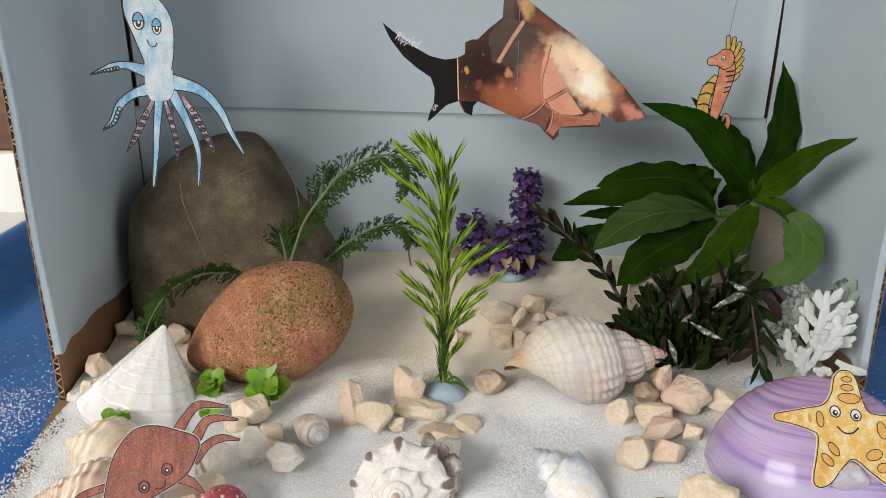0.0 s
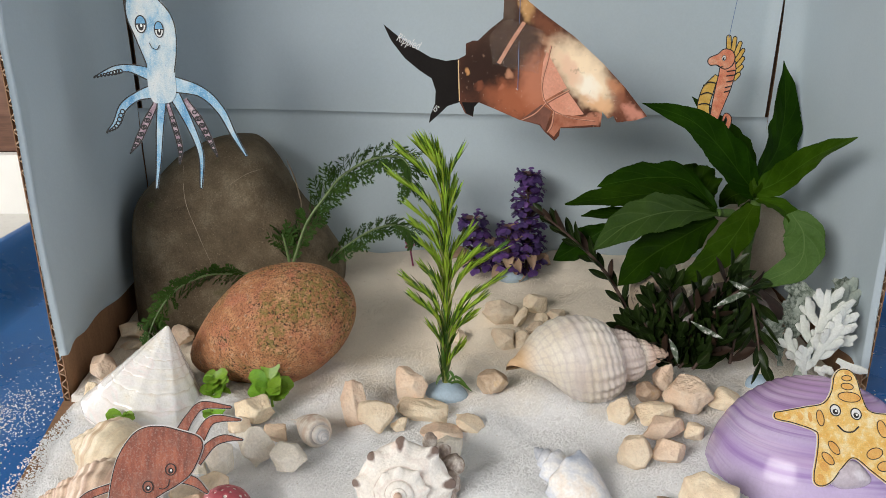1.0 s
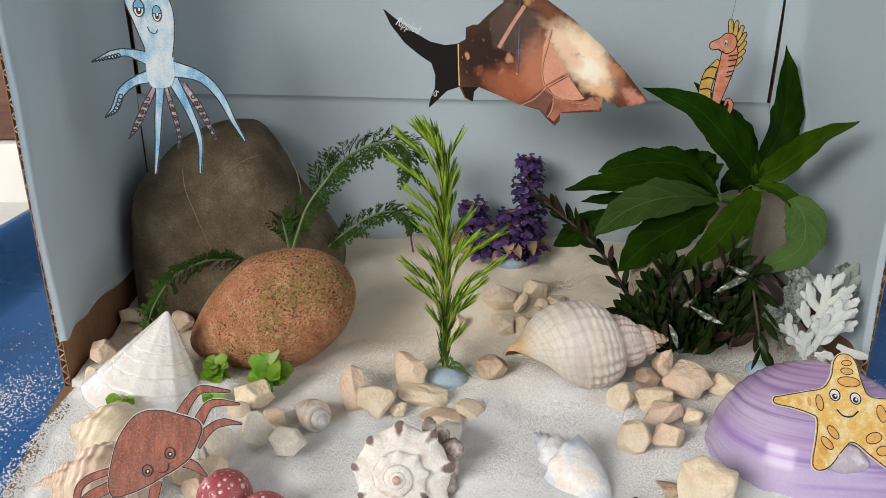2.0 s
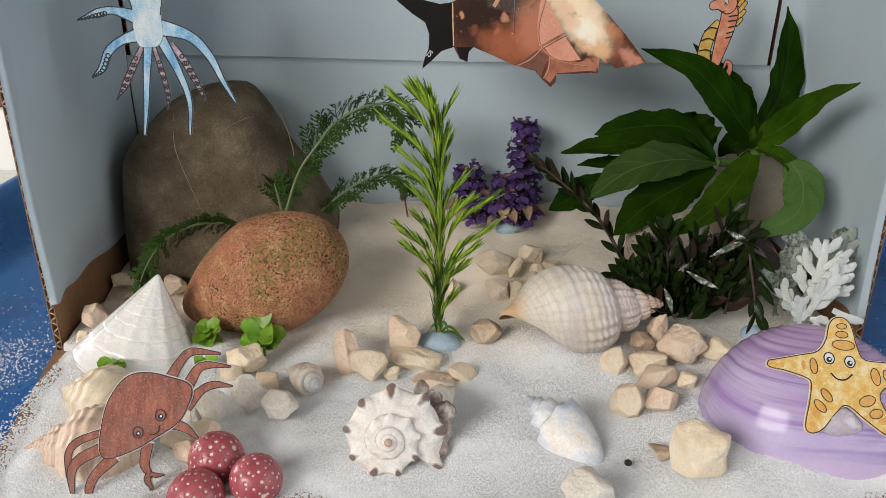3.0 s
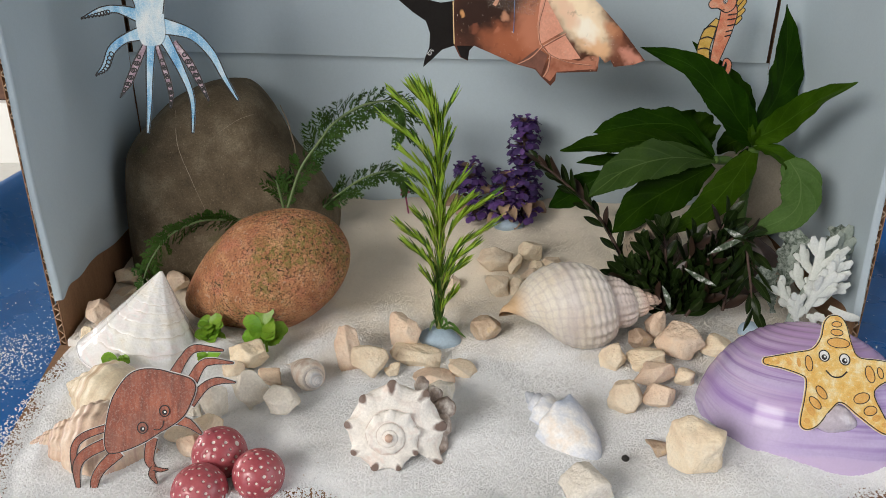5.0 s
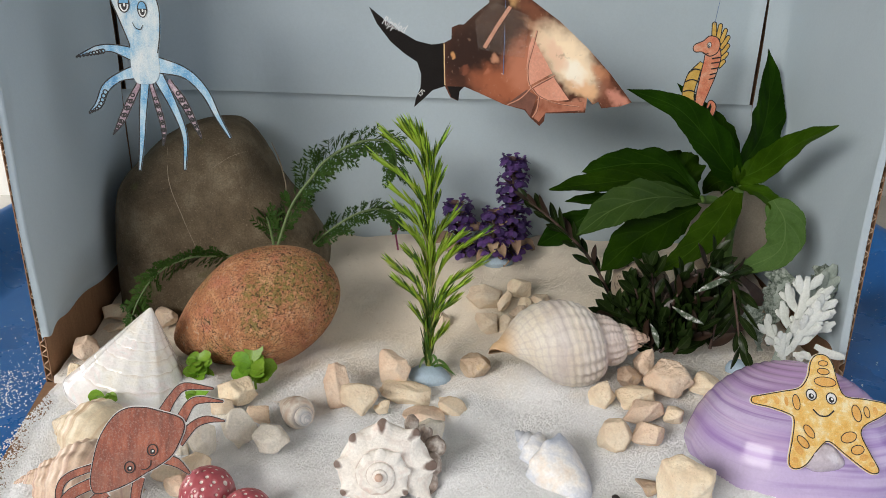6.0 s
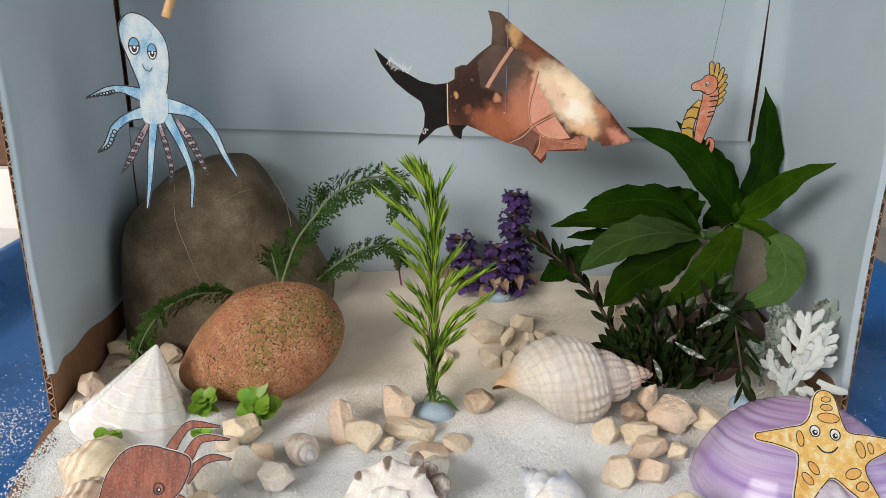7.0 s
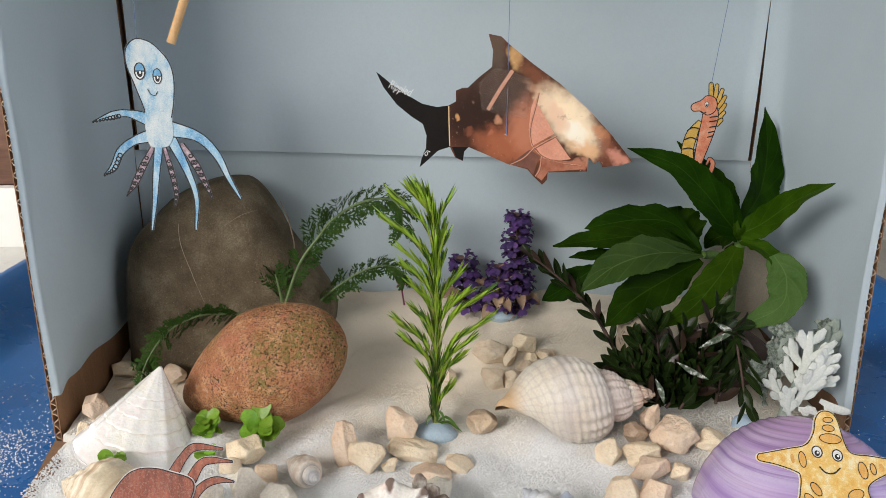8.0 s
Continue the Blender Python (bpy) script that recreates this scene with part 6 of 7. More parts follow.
FEATHER_STEM = mat("feathery_stem", [(0.3, (0.08, 0.13, 0.040)), (0.7, (0.15, 0.21, 0.075))], 160, rough=0.5)
PETAL = mat("purple_petal", [(0.3, (0.060, 0.026, 0.14)), (0.7, (0.16, 0.080, 0.28))], 200, rough=0.6, island=0.35, trans=0.2)
BRACT = mat("purple_brown_bract", [(0.3, (0.085, 0.040, 0.050)), (0.7, (0.20, 0.11, 0.095))], 150, rough=0.6, island=0.3, trans=0.1)
DRY = mat("dried_beige_leaf", [(0.3, (0.30, 0.19, 0.12)), (0.7, (0.48, 0.34, 0.23))], 150, rough=0.75, rnd=0.2, trans=0.1)
PINK = mat("magenta_petal", [(0.3, (0.25, 0.04, 0.10)), (0.7, (0.36, 0.08, 0.16))], 200, rough=0.6)
HEBE = mat("small_dark_leaf", [(0.3, (0.007, 0.015, 0.003)), (0.55, (0.014, 0.027, 0.005)), (0.75, (0.030, 0.048, 0.010))], 70, rough=0.32, spec=0.15, island=0.3, fine=0.1, trans=0.06, line=vein_line((0.075, 0.10, 0.045), 0.45, 3.0, 0.06))
HEBE_RED = mat("reddish_young_leaf", [(0.3, (0.025, 0.014, 0.010)), (0.7, (0.050, 0.028, 0.019))], 70, rough=0.4, island=0.3)
DUSTED = mat("salt_dusted_leaf", [(0.40, (0.035, 0.062, 0.030)), (0.54, (0.12, 0.15, 0.11)), (0.64, (0.60, 0.61, 0.59))], 420, rough=0.7, bump=0.4, bscale=900)
SILVER = mat("silver_felt_leaf", [(0.3, (0.56, 0.60, 0.56)), (0.7, (0.72, 0.74, 0.70))], 90, rough=0.95, bump=0.4, bscale=1300, bdist=0.0004, sheen=0.5, fine=0.1)
LACY = mat("lacy_grey_green_leaf", [(0.40, (0.10, 0.13, 0.10)), (0.5, (0.22, 0.26, 0.22)), (0.6, (0.36, 0.40, 0.35))], 420, rough=0.95, bump=0.6, bscale=700, bdist=0.0008)
SILVER_DULL = mat("greyish_felt_leaf", [(0.3, (0.24, 0.29, 0.25)), (0.7, (0.40, 0.44, 0.39))], 90, rough=0.95, bump=0.4, bscale=900, bdist=0.0005)
FRESH = mat("fresh_green_leaf", [(0.3, (0.18, 0.38, 0.025)), (0.7, (0.32, 0.56, 0.06))], 80, rough=0.42, rnd=0.2, trans=0.22, line=vein_line((0.26, 0.44, 0.12), 0.45, 5.0))


# broad-leaved plant in the right-hand corner: whorl of leaves, each a blade of its own
def broad_plant():
    hub = (0.1806, 0.4255, 0.0962)
    s = thing("broad_leaved_plant", hub, "plant with long glossy dark green leaves standing against the stones", "plant")
    o = np.array(hub)
    rel = lambda *pts: [tuple(np.array(p) - o) for p in pts]
    pr = [(0, 0.40), (0.10, 0.68), (0.28, 0.98), (0.45, 1.0), (0.64, 0.82), (0.80, 0.53), (0.92, 0.23), (1, 0.03)]
    spec = [
        (rel((0.1800, 0.4255, 0.0982), (0.1699, 0.4240, 0.1097), (0.1534, 0.4225, 0.1282), (0.1360, 0.4220, 0.1424), (0.1094, 0.4225, 0.1514)), 0.0225, BROAD, (0.12, -0.88, 0.45), 0.18),
        (rel((0.1844, 0.4340, 0.1057), (0.2005, 0.4520, 0.1197), (0.2087, 0.4680, 0.1416), (0.2085, 0.4780, 0.1686)), 0.0250, BROAD, (0.30, -0.92, 0.20), 0.22),
        (rel((0.1804, 0.4255, 0.1000), (0.1880, 0.4160, 0.1085), (0.1940, 0.3900, 0.1285), (0.1985, 0.3620, 0.1436)), 0.0165, BROAD_LIGHTER, (-0.22, -0.80, 0.55), 0.25),
        (rel((0.1774, 0.4200, 0.0933), (0.1614, 0.4020, 0.0809), (0.1417, 0.3850, 0.0690), (0.1205, 0.3720, 0.0624)), 0.0185, BROAD_LIGHTER, (-0.30, -0.62, 0.72), 0.20),
        (rel((0.1793, 0.4200, 0.0970), (0.1863, 0.4100, 0.0958), (0.1905, 0.4000, 0.0920), (0.1910, 0.3965, 0.0860)), 0.0120, BROAD_LIGHTER, (0.1, -0.6, 0.8), 0.25),
    ]
    spec += [
        (rel((0.1900, 0.4000, 0.0948), (0.1945, 0.3910, 0.0840), (0.1880, 0.3820, 0.0700), (0.1574, 0.3740, 0.0598)), 0.0205, BROAD_BACK, (-0.25, -0.90, 0.35), 0.05),
        (rel((0.1802, 0.4350, 0.1044), (0.1750, 0.4480, 0.1199), (0.1676, 0.4600, 0.1306), (0.1531, 0.4740, 0.1478)), 0.0180, BROAD, (0.2, -0.9, 0.4), 0.2),
        (rel(hub, (0.1770, 0.4231, 0.1025), (0.1772, 0.4278, 0.1100)), 0.0050, BROAD_LIGHTER, (0, -0.9, 0.3), 0.3),
        (rel(hub, (0.1825, 0.4234, 0.1030), (0.1850, 0.4271, 0.1090)), 0.0050, BROAD_LIGHTER, (0, -0.9, 0.3), 0.3),
        (rel((0.1795, 0.4300, 0.0935), (0.1775, 0.4370, 0.0807), (0.1765, 0.4360, 0.0664)), 0.0180, BROAD, (0.3, -0.8, 0.3), 0.2),
        (rel((0.1800, 0.4330, 0.0980), (0.1730, 0.4420, 0.0930), (0.1690, 0.4500, 0.0840)), 0.0150, BROAD, (0.2, -0.8, 0.4), 0.2),
    ]
    for i, (pts, w, material, up, fold) in enumerate(spec):
        part("leaf", leaf(Builder(), pts, w, up, fold, pr, n=80, m=15, wav=0.025, seed=i, thick=0.00025, ser=0.05, pucker=0.08, pairs=5), material, s, "paler matt leaf underside" if material is BROAD_BACK else "")
    part("stem", tube(Builder(), rel(hub, (0.1821, 0.4287, 0.0840), (0.1813, 0.4303, 0.0642), (0.1809, 0.4284, 0.0432)), [0.0030, 0.0028, 0.0026], 10), STEM, s)


broad_plant()


def leaf_fan():
    base = (0.1570, 0.4189, 0.0893)
    s = thing("leaf_bunch", base, "bunch of broad wavy dark green leaves lying over the stones", "plant")
    o = np.array(base)
    rel = lambda *pts: [tuple(np.array(p) - o) for p in pts]
    pr = [(0, 0.15), (0.12, 0.42), (0.35, 0.95), (0.52, 1.0), (0.70, 0.86), (0.85, 0.55), (0.94, 0.26), (1, 0.03)]
    spec = [
        (rel((0.1561, 0.4200, 0.0912), (0.1405, 0.4270, 0.1060), (0.1200, 0.4280, 0.1080), (0.1006, 0.4240, 0.1065), (0.0869, 0.4190, 0.1050)), 0.0175, BROAD, (0.1, -0.8, 0.55), 0.25, 0.12),
        (rel((0.1558, 0.4189, 0.0905), (0.1238, 0.4140, 0.1016), (0.0932, 0.4100, 0.1008), (0.0668, 0.4055, 0.0988)), 0.0150, BROAD, (0, -0.6, 0.8), 0.3, 0.06),
        (rel((0.1569, 0.4189, 0.0891), (0.1270, 0.4050, 0.0945), (0.1011, 0.3940, 0.0910), (0.0800, 0.3856, 0.0785)), 0.0215, BROAD_PALE, (-0.1, -0.8, 0.6), 0.2, 0.05),
        (rel((0.1563, 0.4189, 0.0857), (0.1344, 0.4050, 0.0799), (0.1120, 0.3930, 0.0714), (0.0942, 0.3830, 0.0589)), 0.0245, BROAD, (-0.3, -0.85, 0.45), 0.2, 0.05),
    ]
    spec += [
        (rel((0.1259, 0.4186, 0.0907), (0.0972, 0.4170, 0.0895), (0.0780, 0.4164, 0.0887)), 0.0085, BROAD, (0, -0.5, 0.8), 0.3, 0.04),
        (rel((0.0983, 0.4266, 0.0805), (0.0821, 0.4272, 0.0686), (0.0647, 0.4246, 0.0587)), 0.0165, BROAD, (0, -0.8, 0.5), 0.25, 0.04),
        (rel((0.1544, 0.4300, 0.0900), (0.1492, 0.4380, 0.1001), (0.1410, 0.4420, 0.1120)), 0.0280, BROAD, (0.1, -0.9, 0.4), 0.15, 0.14),
    ]
    for i, (pts, w, material, up, fold, wav) in enumerate(spec):
        part("leaf", leaf(Builder(), pts, w, up, fold, pr, n=80, m=15, wav=0.02 + wav * 0.5, seed=i * 2, thick=0.00025, ser=0.06, pucker=0.08, pairs=5), material, s)
    part("stem", tube(Builder(), rel(base, (0.1701, 0.4268, 0.0846), (0.1780, 0.4303, 0.0642)), [0.0024, 0.0028, 0.0028], 10), STEM, s)


leaf_fan()


# rosemary sprig standing in clay
def rosemary():
    foot = (0.0006, 0.3585, 0.0089)
    s = thing("rosemary_sprig", foot, "upright green rosemary sprig standing in blue clay", "plant")
    o = np.array(foot)
    rel = lambda *pts: [np.array(p) - o for p in pts]
    main = rel(foot, (0.0003, 0.3590, 0.0260), (0.0009, 0.3600, 0.0514), (0.0011, 0.3610, 0.0790), (0.0008, 0.3610, 0.0998), (0.0006, 0.3620, 0.1169), (-0.0014, 0.3620, 0.1282), (-0.0044, 0.3620, 0.1343))
    part("stem", tube(Builder(), main, [0.0017, 0.0016, 0.0014, 0.0013, 0.0010, 0.0006], 8, n=60), ROSE_STEM, s)
    rg = np.random.RandomState(17)
    pr = [(0, 0.45), (0.2, 0.9), (0.6, 1.0), (0.85, 0.75), (1, 0.08)]
    young, old = Builder(), Builder()
    c = spline(main, 240)
    t = unit(np.gradient(c, axis=0))

    def needle(b, p, tan, out, ln, spread, w=1.0):
        d = unit(tan * math.cos(spread) + out * math.sin(spread))
        e = unit(tan * math.cos(spread * 0.55) + out * math.sin(spread * 0.55))
        mid = p + d * ln * 0.5
        leaf(b, [p, mid, mid + e * ln * 0.5], rg.uniform(0.0008, 0.0012) * w, unit(tan * 0.4 - out + np.array([0, -0.3, 0])), 0.35, pr, n=6, m=3)

    # leaves set singly round the main stem
    for i in range(520):
        v = 0.02 + 0.96 * (i / 520)
        j = min(239, int(v * 239))
        a = i * 2.4
        ref = unit(np.cross(t[j], (0.2, 1, 0.1)))
        out = ref * math.cos(a) + np.cross(t[j], ref) * math.sin(a)
        ln = np.interp(v, [0, 0.08, 0.3, 0.7, 1.0], [0.010, 0.013, 0.014, 0.015, 0.017]) * rg.uniform(0.75, 1.15)
        needle(old if v < 0.22 or rg.rand() < 0.22 else young, c[j], t[j], out, ln, rg.uniform(0.18, 0.40) * np.interp(v, [0, 0.15, 1], [1.1, 1.0, 0.75]))
    # tufts: side shoots that carry a sheaf of leaves towards their end
    tufts = [
        (rel((0.0006, 0.3620, 0.1155), (-0.0038, 0.3610, 0.1284), (-0.0086, 0.3600, 0.1380)), 18), (rel((0.0000, 0.3620, 0.1197), (-0.0065, 0.3590, 0.1311), (-0.0166, 0.3570, 0.1359)), 16), (rel((0.0006, 0.3620, 0.1077), (-0.0066, 0.3590, 0.1205), (-0.0213, 0.3560, 0.1257)), 18),
        (rel((0.0008, 0.3610, 0.0969), (-0.0061, 0.3580, 0.1065), (-0.0134, 0.3560, 0.1094)), 12), (rel((0.0011, 0.3610, 0.0820), (-0.0056, 0.3570, 0.0938), (-0.0115, 0.3540, 0.1014)), 18), (rel((0.0011, 0.3610, 0.0698), (-0.0039, 0.3570, 0.0834), (-0.0078, 0.3550, 0.0901)), 16),
    ]
    tufts += [
        (rel((0.0011, 0.3610, 0.1028), (0.0028, 0.3640, 0.1092), (0.0034, 0.3660, 0.1144)), 8), (rel((0.0011, 0.3610, 0.0790), (0.0068, 0.3630, 0.0873), (0.0102, 0.3640, 0.0930)), 14), (rel((0.0012, 0.3610, 0.0682), (0.0079, 0.3590, 0.0797), (0.0135, 0.3580, 0.0855)), 14),
        (rel((0.0012, 0.3610, 0.0636), (0.0124, 0.3570, 0.0780), (0.0244, 0.3540, 0.0886)), 17), (rel((0.0012, 0.3600, 0.0530), (0.0119, 0.3560, 0.0672), (0.0247, 0.3530, 0.0741)), 17), (rel((0.0009, 0.3600, 0.0451), (0.0089, 0.3570, 0.0575), (0.0154, 0.3550, 0.0611)), 13),
    ]
    tufts += [
        (rel((0.0009, 0.3590, 0.0391), (0.0064, 0.3560, 0.0482), (0.0109, 0.3540, 0.0522)), 12), (rel((0.0009, 0.3600, 0.0514), (-0.0068, 0.3560, 0.0641), (-0.0157, 0.3530, 0.0729)), 18), (rel((0.0009, 0.3600, 0.0451), (-0.0057, 0.3560, 0.0563), (-0.0119, 0.3540, 0.0619)), 16),
        (rel((0.0012, 0.3600, 0.0593), (-0.0040, 0.3560, 0.0718), (-0.0073, 0.3540, 0.0774)), 14), (rel((0.0011, 0.3610, 0.0880), (-0.0006, 0.3570, 0.1011), (-0.0022, 0.3560, 0.1057)), 12), (rel((0.0009, 0.3590, 0.0326), (-0.0026, 0.3550, 0.0410), (-0.0046, 0.3540, 0.0447)), 10),
        (rel((0.0006, 0.3590, 0.0227), (0.0041, 0.3550, 0.0314), (0.0064, 0.3540, 0.0344)), 10),
    ]
    # short upright tufts close to the stem
    for i in range(14):
        j = int(20 + 150 * (i + rg.rand()) / 14)
        a = i * 2.4 + rg.rand()
        d = np.array([math.cos(a), 0.7 * math.sin(a), 0])
        tufts.append(([c[j], c[j] + d * 0.002 + t[j] * 0.008, c[j] + d * rg.uniform(0.002, 0.007) + t[j] * 0.016], 7))
    for k, (pts, n) in enumerate(tufts):
        low, tip = pts[0], pts[-1]
        reach = abs(tip[0] - low[0])
        z = max(0.004, tip[2] - 1.0 * reach - 0.010)
        base = c[np.argmin(np.abs(c[:, 2] - z))]
        pts = [base, lerp(base, tip, 0.5) + [-0.15 * (tip[0] - base[0]), 0, 0.10 * reach], tip]
        part("side_shoot", tube(Builder(), pts, [0.0007, 0.0006, 0.0003], 6, n=12), ROSE_STEM, s)
        cc = spline(pts, 40)
        tt = unit(np.gradient(cc, axis=0))
        n = int(n * 3.2)
        for i in range(n):
            j = int(8 + 30 * (i / n) ** 0.8)
            a = i * 2.4
            ref = unit(np.cross(tt[j], (0.2, 1, 0.1)))
            out = ref * math.cos(a) + np.cross(tt[j], ref) * math.sin(a)
            needle(old if rg.rand() < (0.35 if k > 10 else 0.1) else young, cc[j], tt[j], out, rg.uniform(0.009, 0.015), rg.uniform(0.08, 0.26))
    # a few drooping leaves at the clay
    for dx, dz in ((0.011, 0.002), (0.007, -0.006), (0.009, 0.005), (-0.004, 0.006), (0.004, 0.008)):
        p = c[6]
        leaf(old, [p, p + [dx * 0.6, -0.003, dz + 0.002], p + [dx * 1.3, -0.005, dz - 0.003]], 0.0016, (0, -0.6, 0.8), 0.3, pr, n=7, m=3)
    part("foliage", young, NEEDLE, s, "bright green narrow leaves")
    part("old_foliage", old, NEEDLE_DARK, s, "darker older leaves")


rosemary()


def feathery(pts, seed, leaf_len, n, r=0.0011, bare=0.15):
    """An arching stem with finely divided leaves: each leaf a midrib with forked, toothed leaflets, hanging a little."""
    at = pts[0]
    s = thing("feathery_stem", at, "arching green yarrow stem with finely divided feathery leaflets", "plant", "feathery stems")
    o = np.array(at)
    main = [np.array(p) - o for p in pts]
    part("stem", tube(Builder(), main, [r, r * 0.95, r * 0.75, r * 0.4], 9, n=60), FEATHER_STEM, s)
    rg = np.random.RandomState(seed)
    c = spline(main, 160)
    t = unit(np.gradient(c, axis=0))
    tooth = [(0, 0.5), (0.35, 1.0), (0.7, 0.7), (1, 0.05)]
    for i in range(n):
        v = bare + (1 - bare) * (i + rg.rand() * 0.6) / n
        j = min(159, int(v * 159))
        b = Builder()
        for sgn in (-1, 1):
            ln = leaf_len * np.interp(v, [0, 0.3, 0.8, 1.0], [0.85, 1.0, 0.85, 0.55]) * rg.uniform(0.65, 1.25)
            ref = unit(np.cross(t[j], (0.1, 1, 0.05))) * sgn
            out = unit(ref + np.array([0, 1, 0.2]) * rg.normal() * 0.55)
            d = unit(t[j] * rg.uniform(0.55, 1.3) + out)
            droop = np.array([0, 0, -0.22]) * ln * rg.uniform(0.2, 1.0)
            ax = spline([c[j], c[j] + d * ln * 0.5, c[j] + d * ln + t[j] * ln * 0.15 + droop], 13)
            at_ = unit(np.gradient(ax, axis=0))
            tube(b, ax[::3], [r * 0.32, r * 0.25, r * 0.12], 5, n=8)
            face = unit(np.cross(at_[6], t[j]) + np.array([0, -0.5, 0.2]))
            for k in range(2, 12, 2):
                for sd in (-1, 1):
                    q = unit(np.cross(at_[k], face)) * sd
                    w = unit(at_[k] * rg.uniform(0.7, 1.1) + q + 0.2 * rg.normal(size=3))
                    l2 = ln * 0.42 * np.interp(k, [2, 5, 12], [0.75, 1.0, 0.45]) * rg.uniform(0.75, 1.2)
                    mid = ax[k] + w * l2 * 0.55
                    leaf(b, [ax[k], mid, ax[k] + w * l2 + at_[k] * l2 * 0.25], 0.00085, face, 0.2, tooth, n=5, m=3)
                    for e in (-0.7, 0.7):
                        g = unit(w + e * np.cross(w, face) + at_[k] * 0.3)
                        leaf(b, [mid - w * l2 * 0.15, mid + g * l2 * 0.25, mid + g * l2 * 0.5], 0.0007, face, 0.2, tooth, n=4, m=3)
        part("feathery_leaf", b, FEATHER, s)
    return s


feathery([(-0.0899, 0.4230, 0.0575), (-0.0810, 0.4270, 0.0812), (-0.0685, 0.4300, 0.0982), (-0.0593, 0.4300, 0.1089), (-0.0430, 0.4300, 0.1185), (-0.0259, 0.4270, 0.1210), (-0.0190, 0.4220, 0.1140), (-0.0190, 0.4180, 0.1020)], 51, 0.0125, 38, 0.0009, 0.05)
feathery([(-0.0769, 0.4400, 0.0484), (-0.0647, 0.4420, 0.0589), (-0.0481, 0.4420, 0.0704), (-0.0338, 0.4400, 0.0760), (-0.0226, 0.4370, 0.0755), (-0.0184, 0.4330, 0.0679)], 52, 0.0095, 26, 0.0007, 0.08)
feathery([(-0.1092, 0.4020, 0.0596), (-0.1213, 0.3970, 0.0616), (-0.1302, 0.3900, 0.0634), (-0.1410, 0.3830, 0.0609), (-0.1477, 0.3730, 0.0558), (-0.1538, 0.3660, 0.0455), (-0.1572, 0.3620, 0.0342)], 53, 0.0085, 26, 0.0007, 0.03)
feathery([(-0.0917, 0.4240, 0.0568), (-0.0938, 0.4250, 0.0691), (-0.0955, 0.4260, 0.0756)], 54, 0.0120, 6, 0.0009, 0.1)


def bugle(foot, top, width, seed, whorls, dry):
    s = thing("bugle_flower", foot, "spike of small purple bugle flowers with dried beige leaves", "flower", "bugle flowers")
    o = np.array(foot)
    ax = np.array(top) - o
    part("stem", tube(Builder(), [(0, 0, 0), tuple(ax * 0.5), tuple(ax * 0.97)], [0.0014, 0.0012, 0.0008], 7), BROWN_STEM, s)
    rg = np.random.RandomState(seed)
    t = unit(ax)
    petals, bracts = Builder(), Builder()
    for w in range(whorls):
        v = 0.12 + 0.86 * w / (whorls - 1)
        c = ax * v
        rad = width / 2 * (1 - 0.35 * v) * rg.uniform(0.85, 1.1)
        for k in range(10):
            a = k * 0.63 + rg.rand() * 0.5 + w
            c = ax * min(0.95, v + 0.03 * rg.normal())
            d = unit(np.array([math.cos(a), math.sin(a), 0]) + t * rg.uniform(0.0, 0.5))
            end = c + d * rad * rg.uniform(0.7, 1.05)
            tube(petals, [c + d * rad * 0.25, end], [0.0006, 0.0011], 6, n=4)
            for lobe, (du, dl) in enumerate(((0.9, -0.9), (0.3, -0.4), (-0.9, -0.6), (0.0, 0.9))):
                side = unit(np.cross(d, t))
                q = unit(d * 0.7 + side * du + t * dl)
                ln = rg.uniform(0.0030, 0.0050)
                leaf(petals, [end, end + q * ln * 0.5, end + q * ln - t * ln * 0.2], 0.0040, unit(d + t), 0.1, [(0, 0.4), (0.5, 1), (0.85, 0.9), (1, 0.3)], n=5, m=3)
            if k % 2 == 0:
                q = unit(d * 1.0 + t * 0.5)
                leaf(bracts, [c + d * rad * 0.1, c + q * rad * 0.5, c + q * rad * 0.9 - t * 0.001], 0.0052, t, 0.25, n=7, m=3)
    part("blossom", petals, PETAL, s)
    part("bract", bracts, BRACT, s)
    for i in range(dry):
        a, v = rg.uniform(3.0, 6.4), rg.uniform(0.0, 0.5)
        c = ax * v
        d = unit(np.array([math.cos(a), math.sin(a) * 0.8, rg.uniform(-0.2, 0.5)]))
        ln = rg.uniform(0.009, 0.015)
        part("dry_leaf", leaf(Builder(), [c + d * 0.004, c + d * (0.004 + ln * 0.5) + [0, 0, 0.002], c + d * (0.004 + ln) - [0, 0, 0.003]], rg.uniform(0.006, 0.009), (0, -0.7, 0.7), 0.5, n=10, m=5, wav=0.12, seed=i), DRY, s, "curled dried beige leaf")


bugle((0.0549, 0.4740, 0.0285), (0.0547, 0.4820, 0.0993), 0.0250, 61, 9, 7)
bugle((0.0229, 0.4740, 0.0325), (0.0182, 0.4800, 0.0675), 0.0260, 62, 5, 4)
bugle((0.0413, 0.4700, 0.0328), (0.0427, 0.4740, 0.0628), 0.0230, 63, 4, 4)
b = Builder()
for i in range(5):
    p = np.array((-0.0234, 0.4820, 0.0496))
    d = unit(np.array([math.cos(i * 1.25), -0.3, math.sin(i * 1.25)]))
    leaf(b, [p, p + d * 0.002, p + d * 0.004], 0.0022, (0, -1, 0.2), 0.2, n=5, m=3)
tube(b, [(-0.0234, 0.4820, 0.0496), (-0.0214, 0.4840, 0.0336)], [0.0006, 0.0006], 6)
single("pink_flower", b, PINK, "small magenta flower head at the back of the salt", "flower")


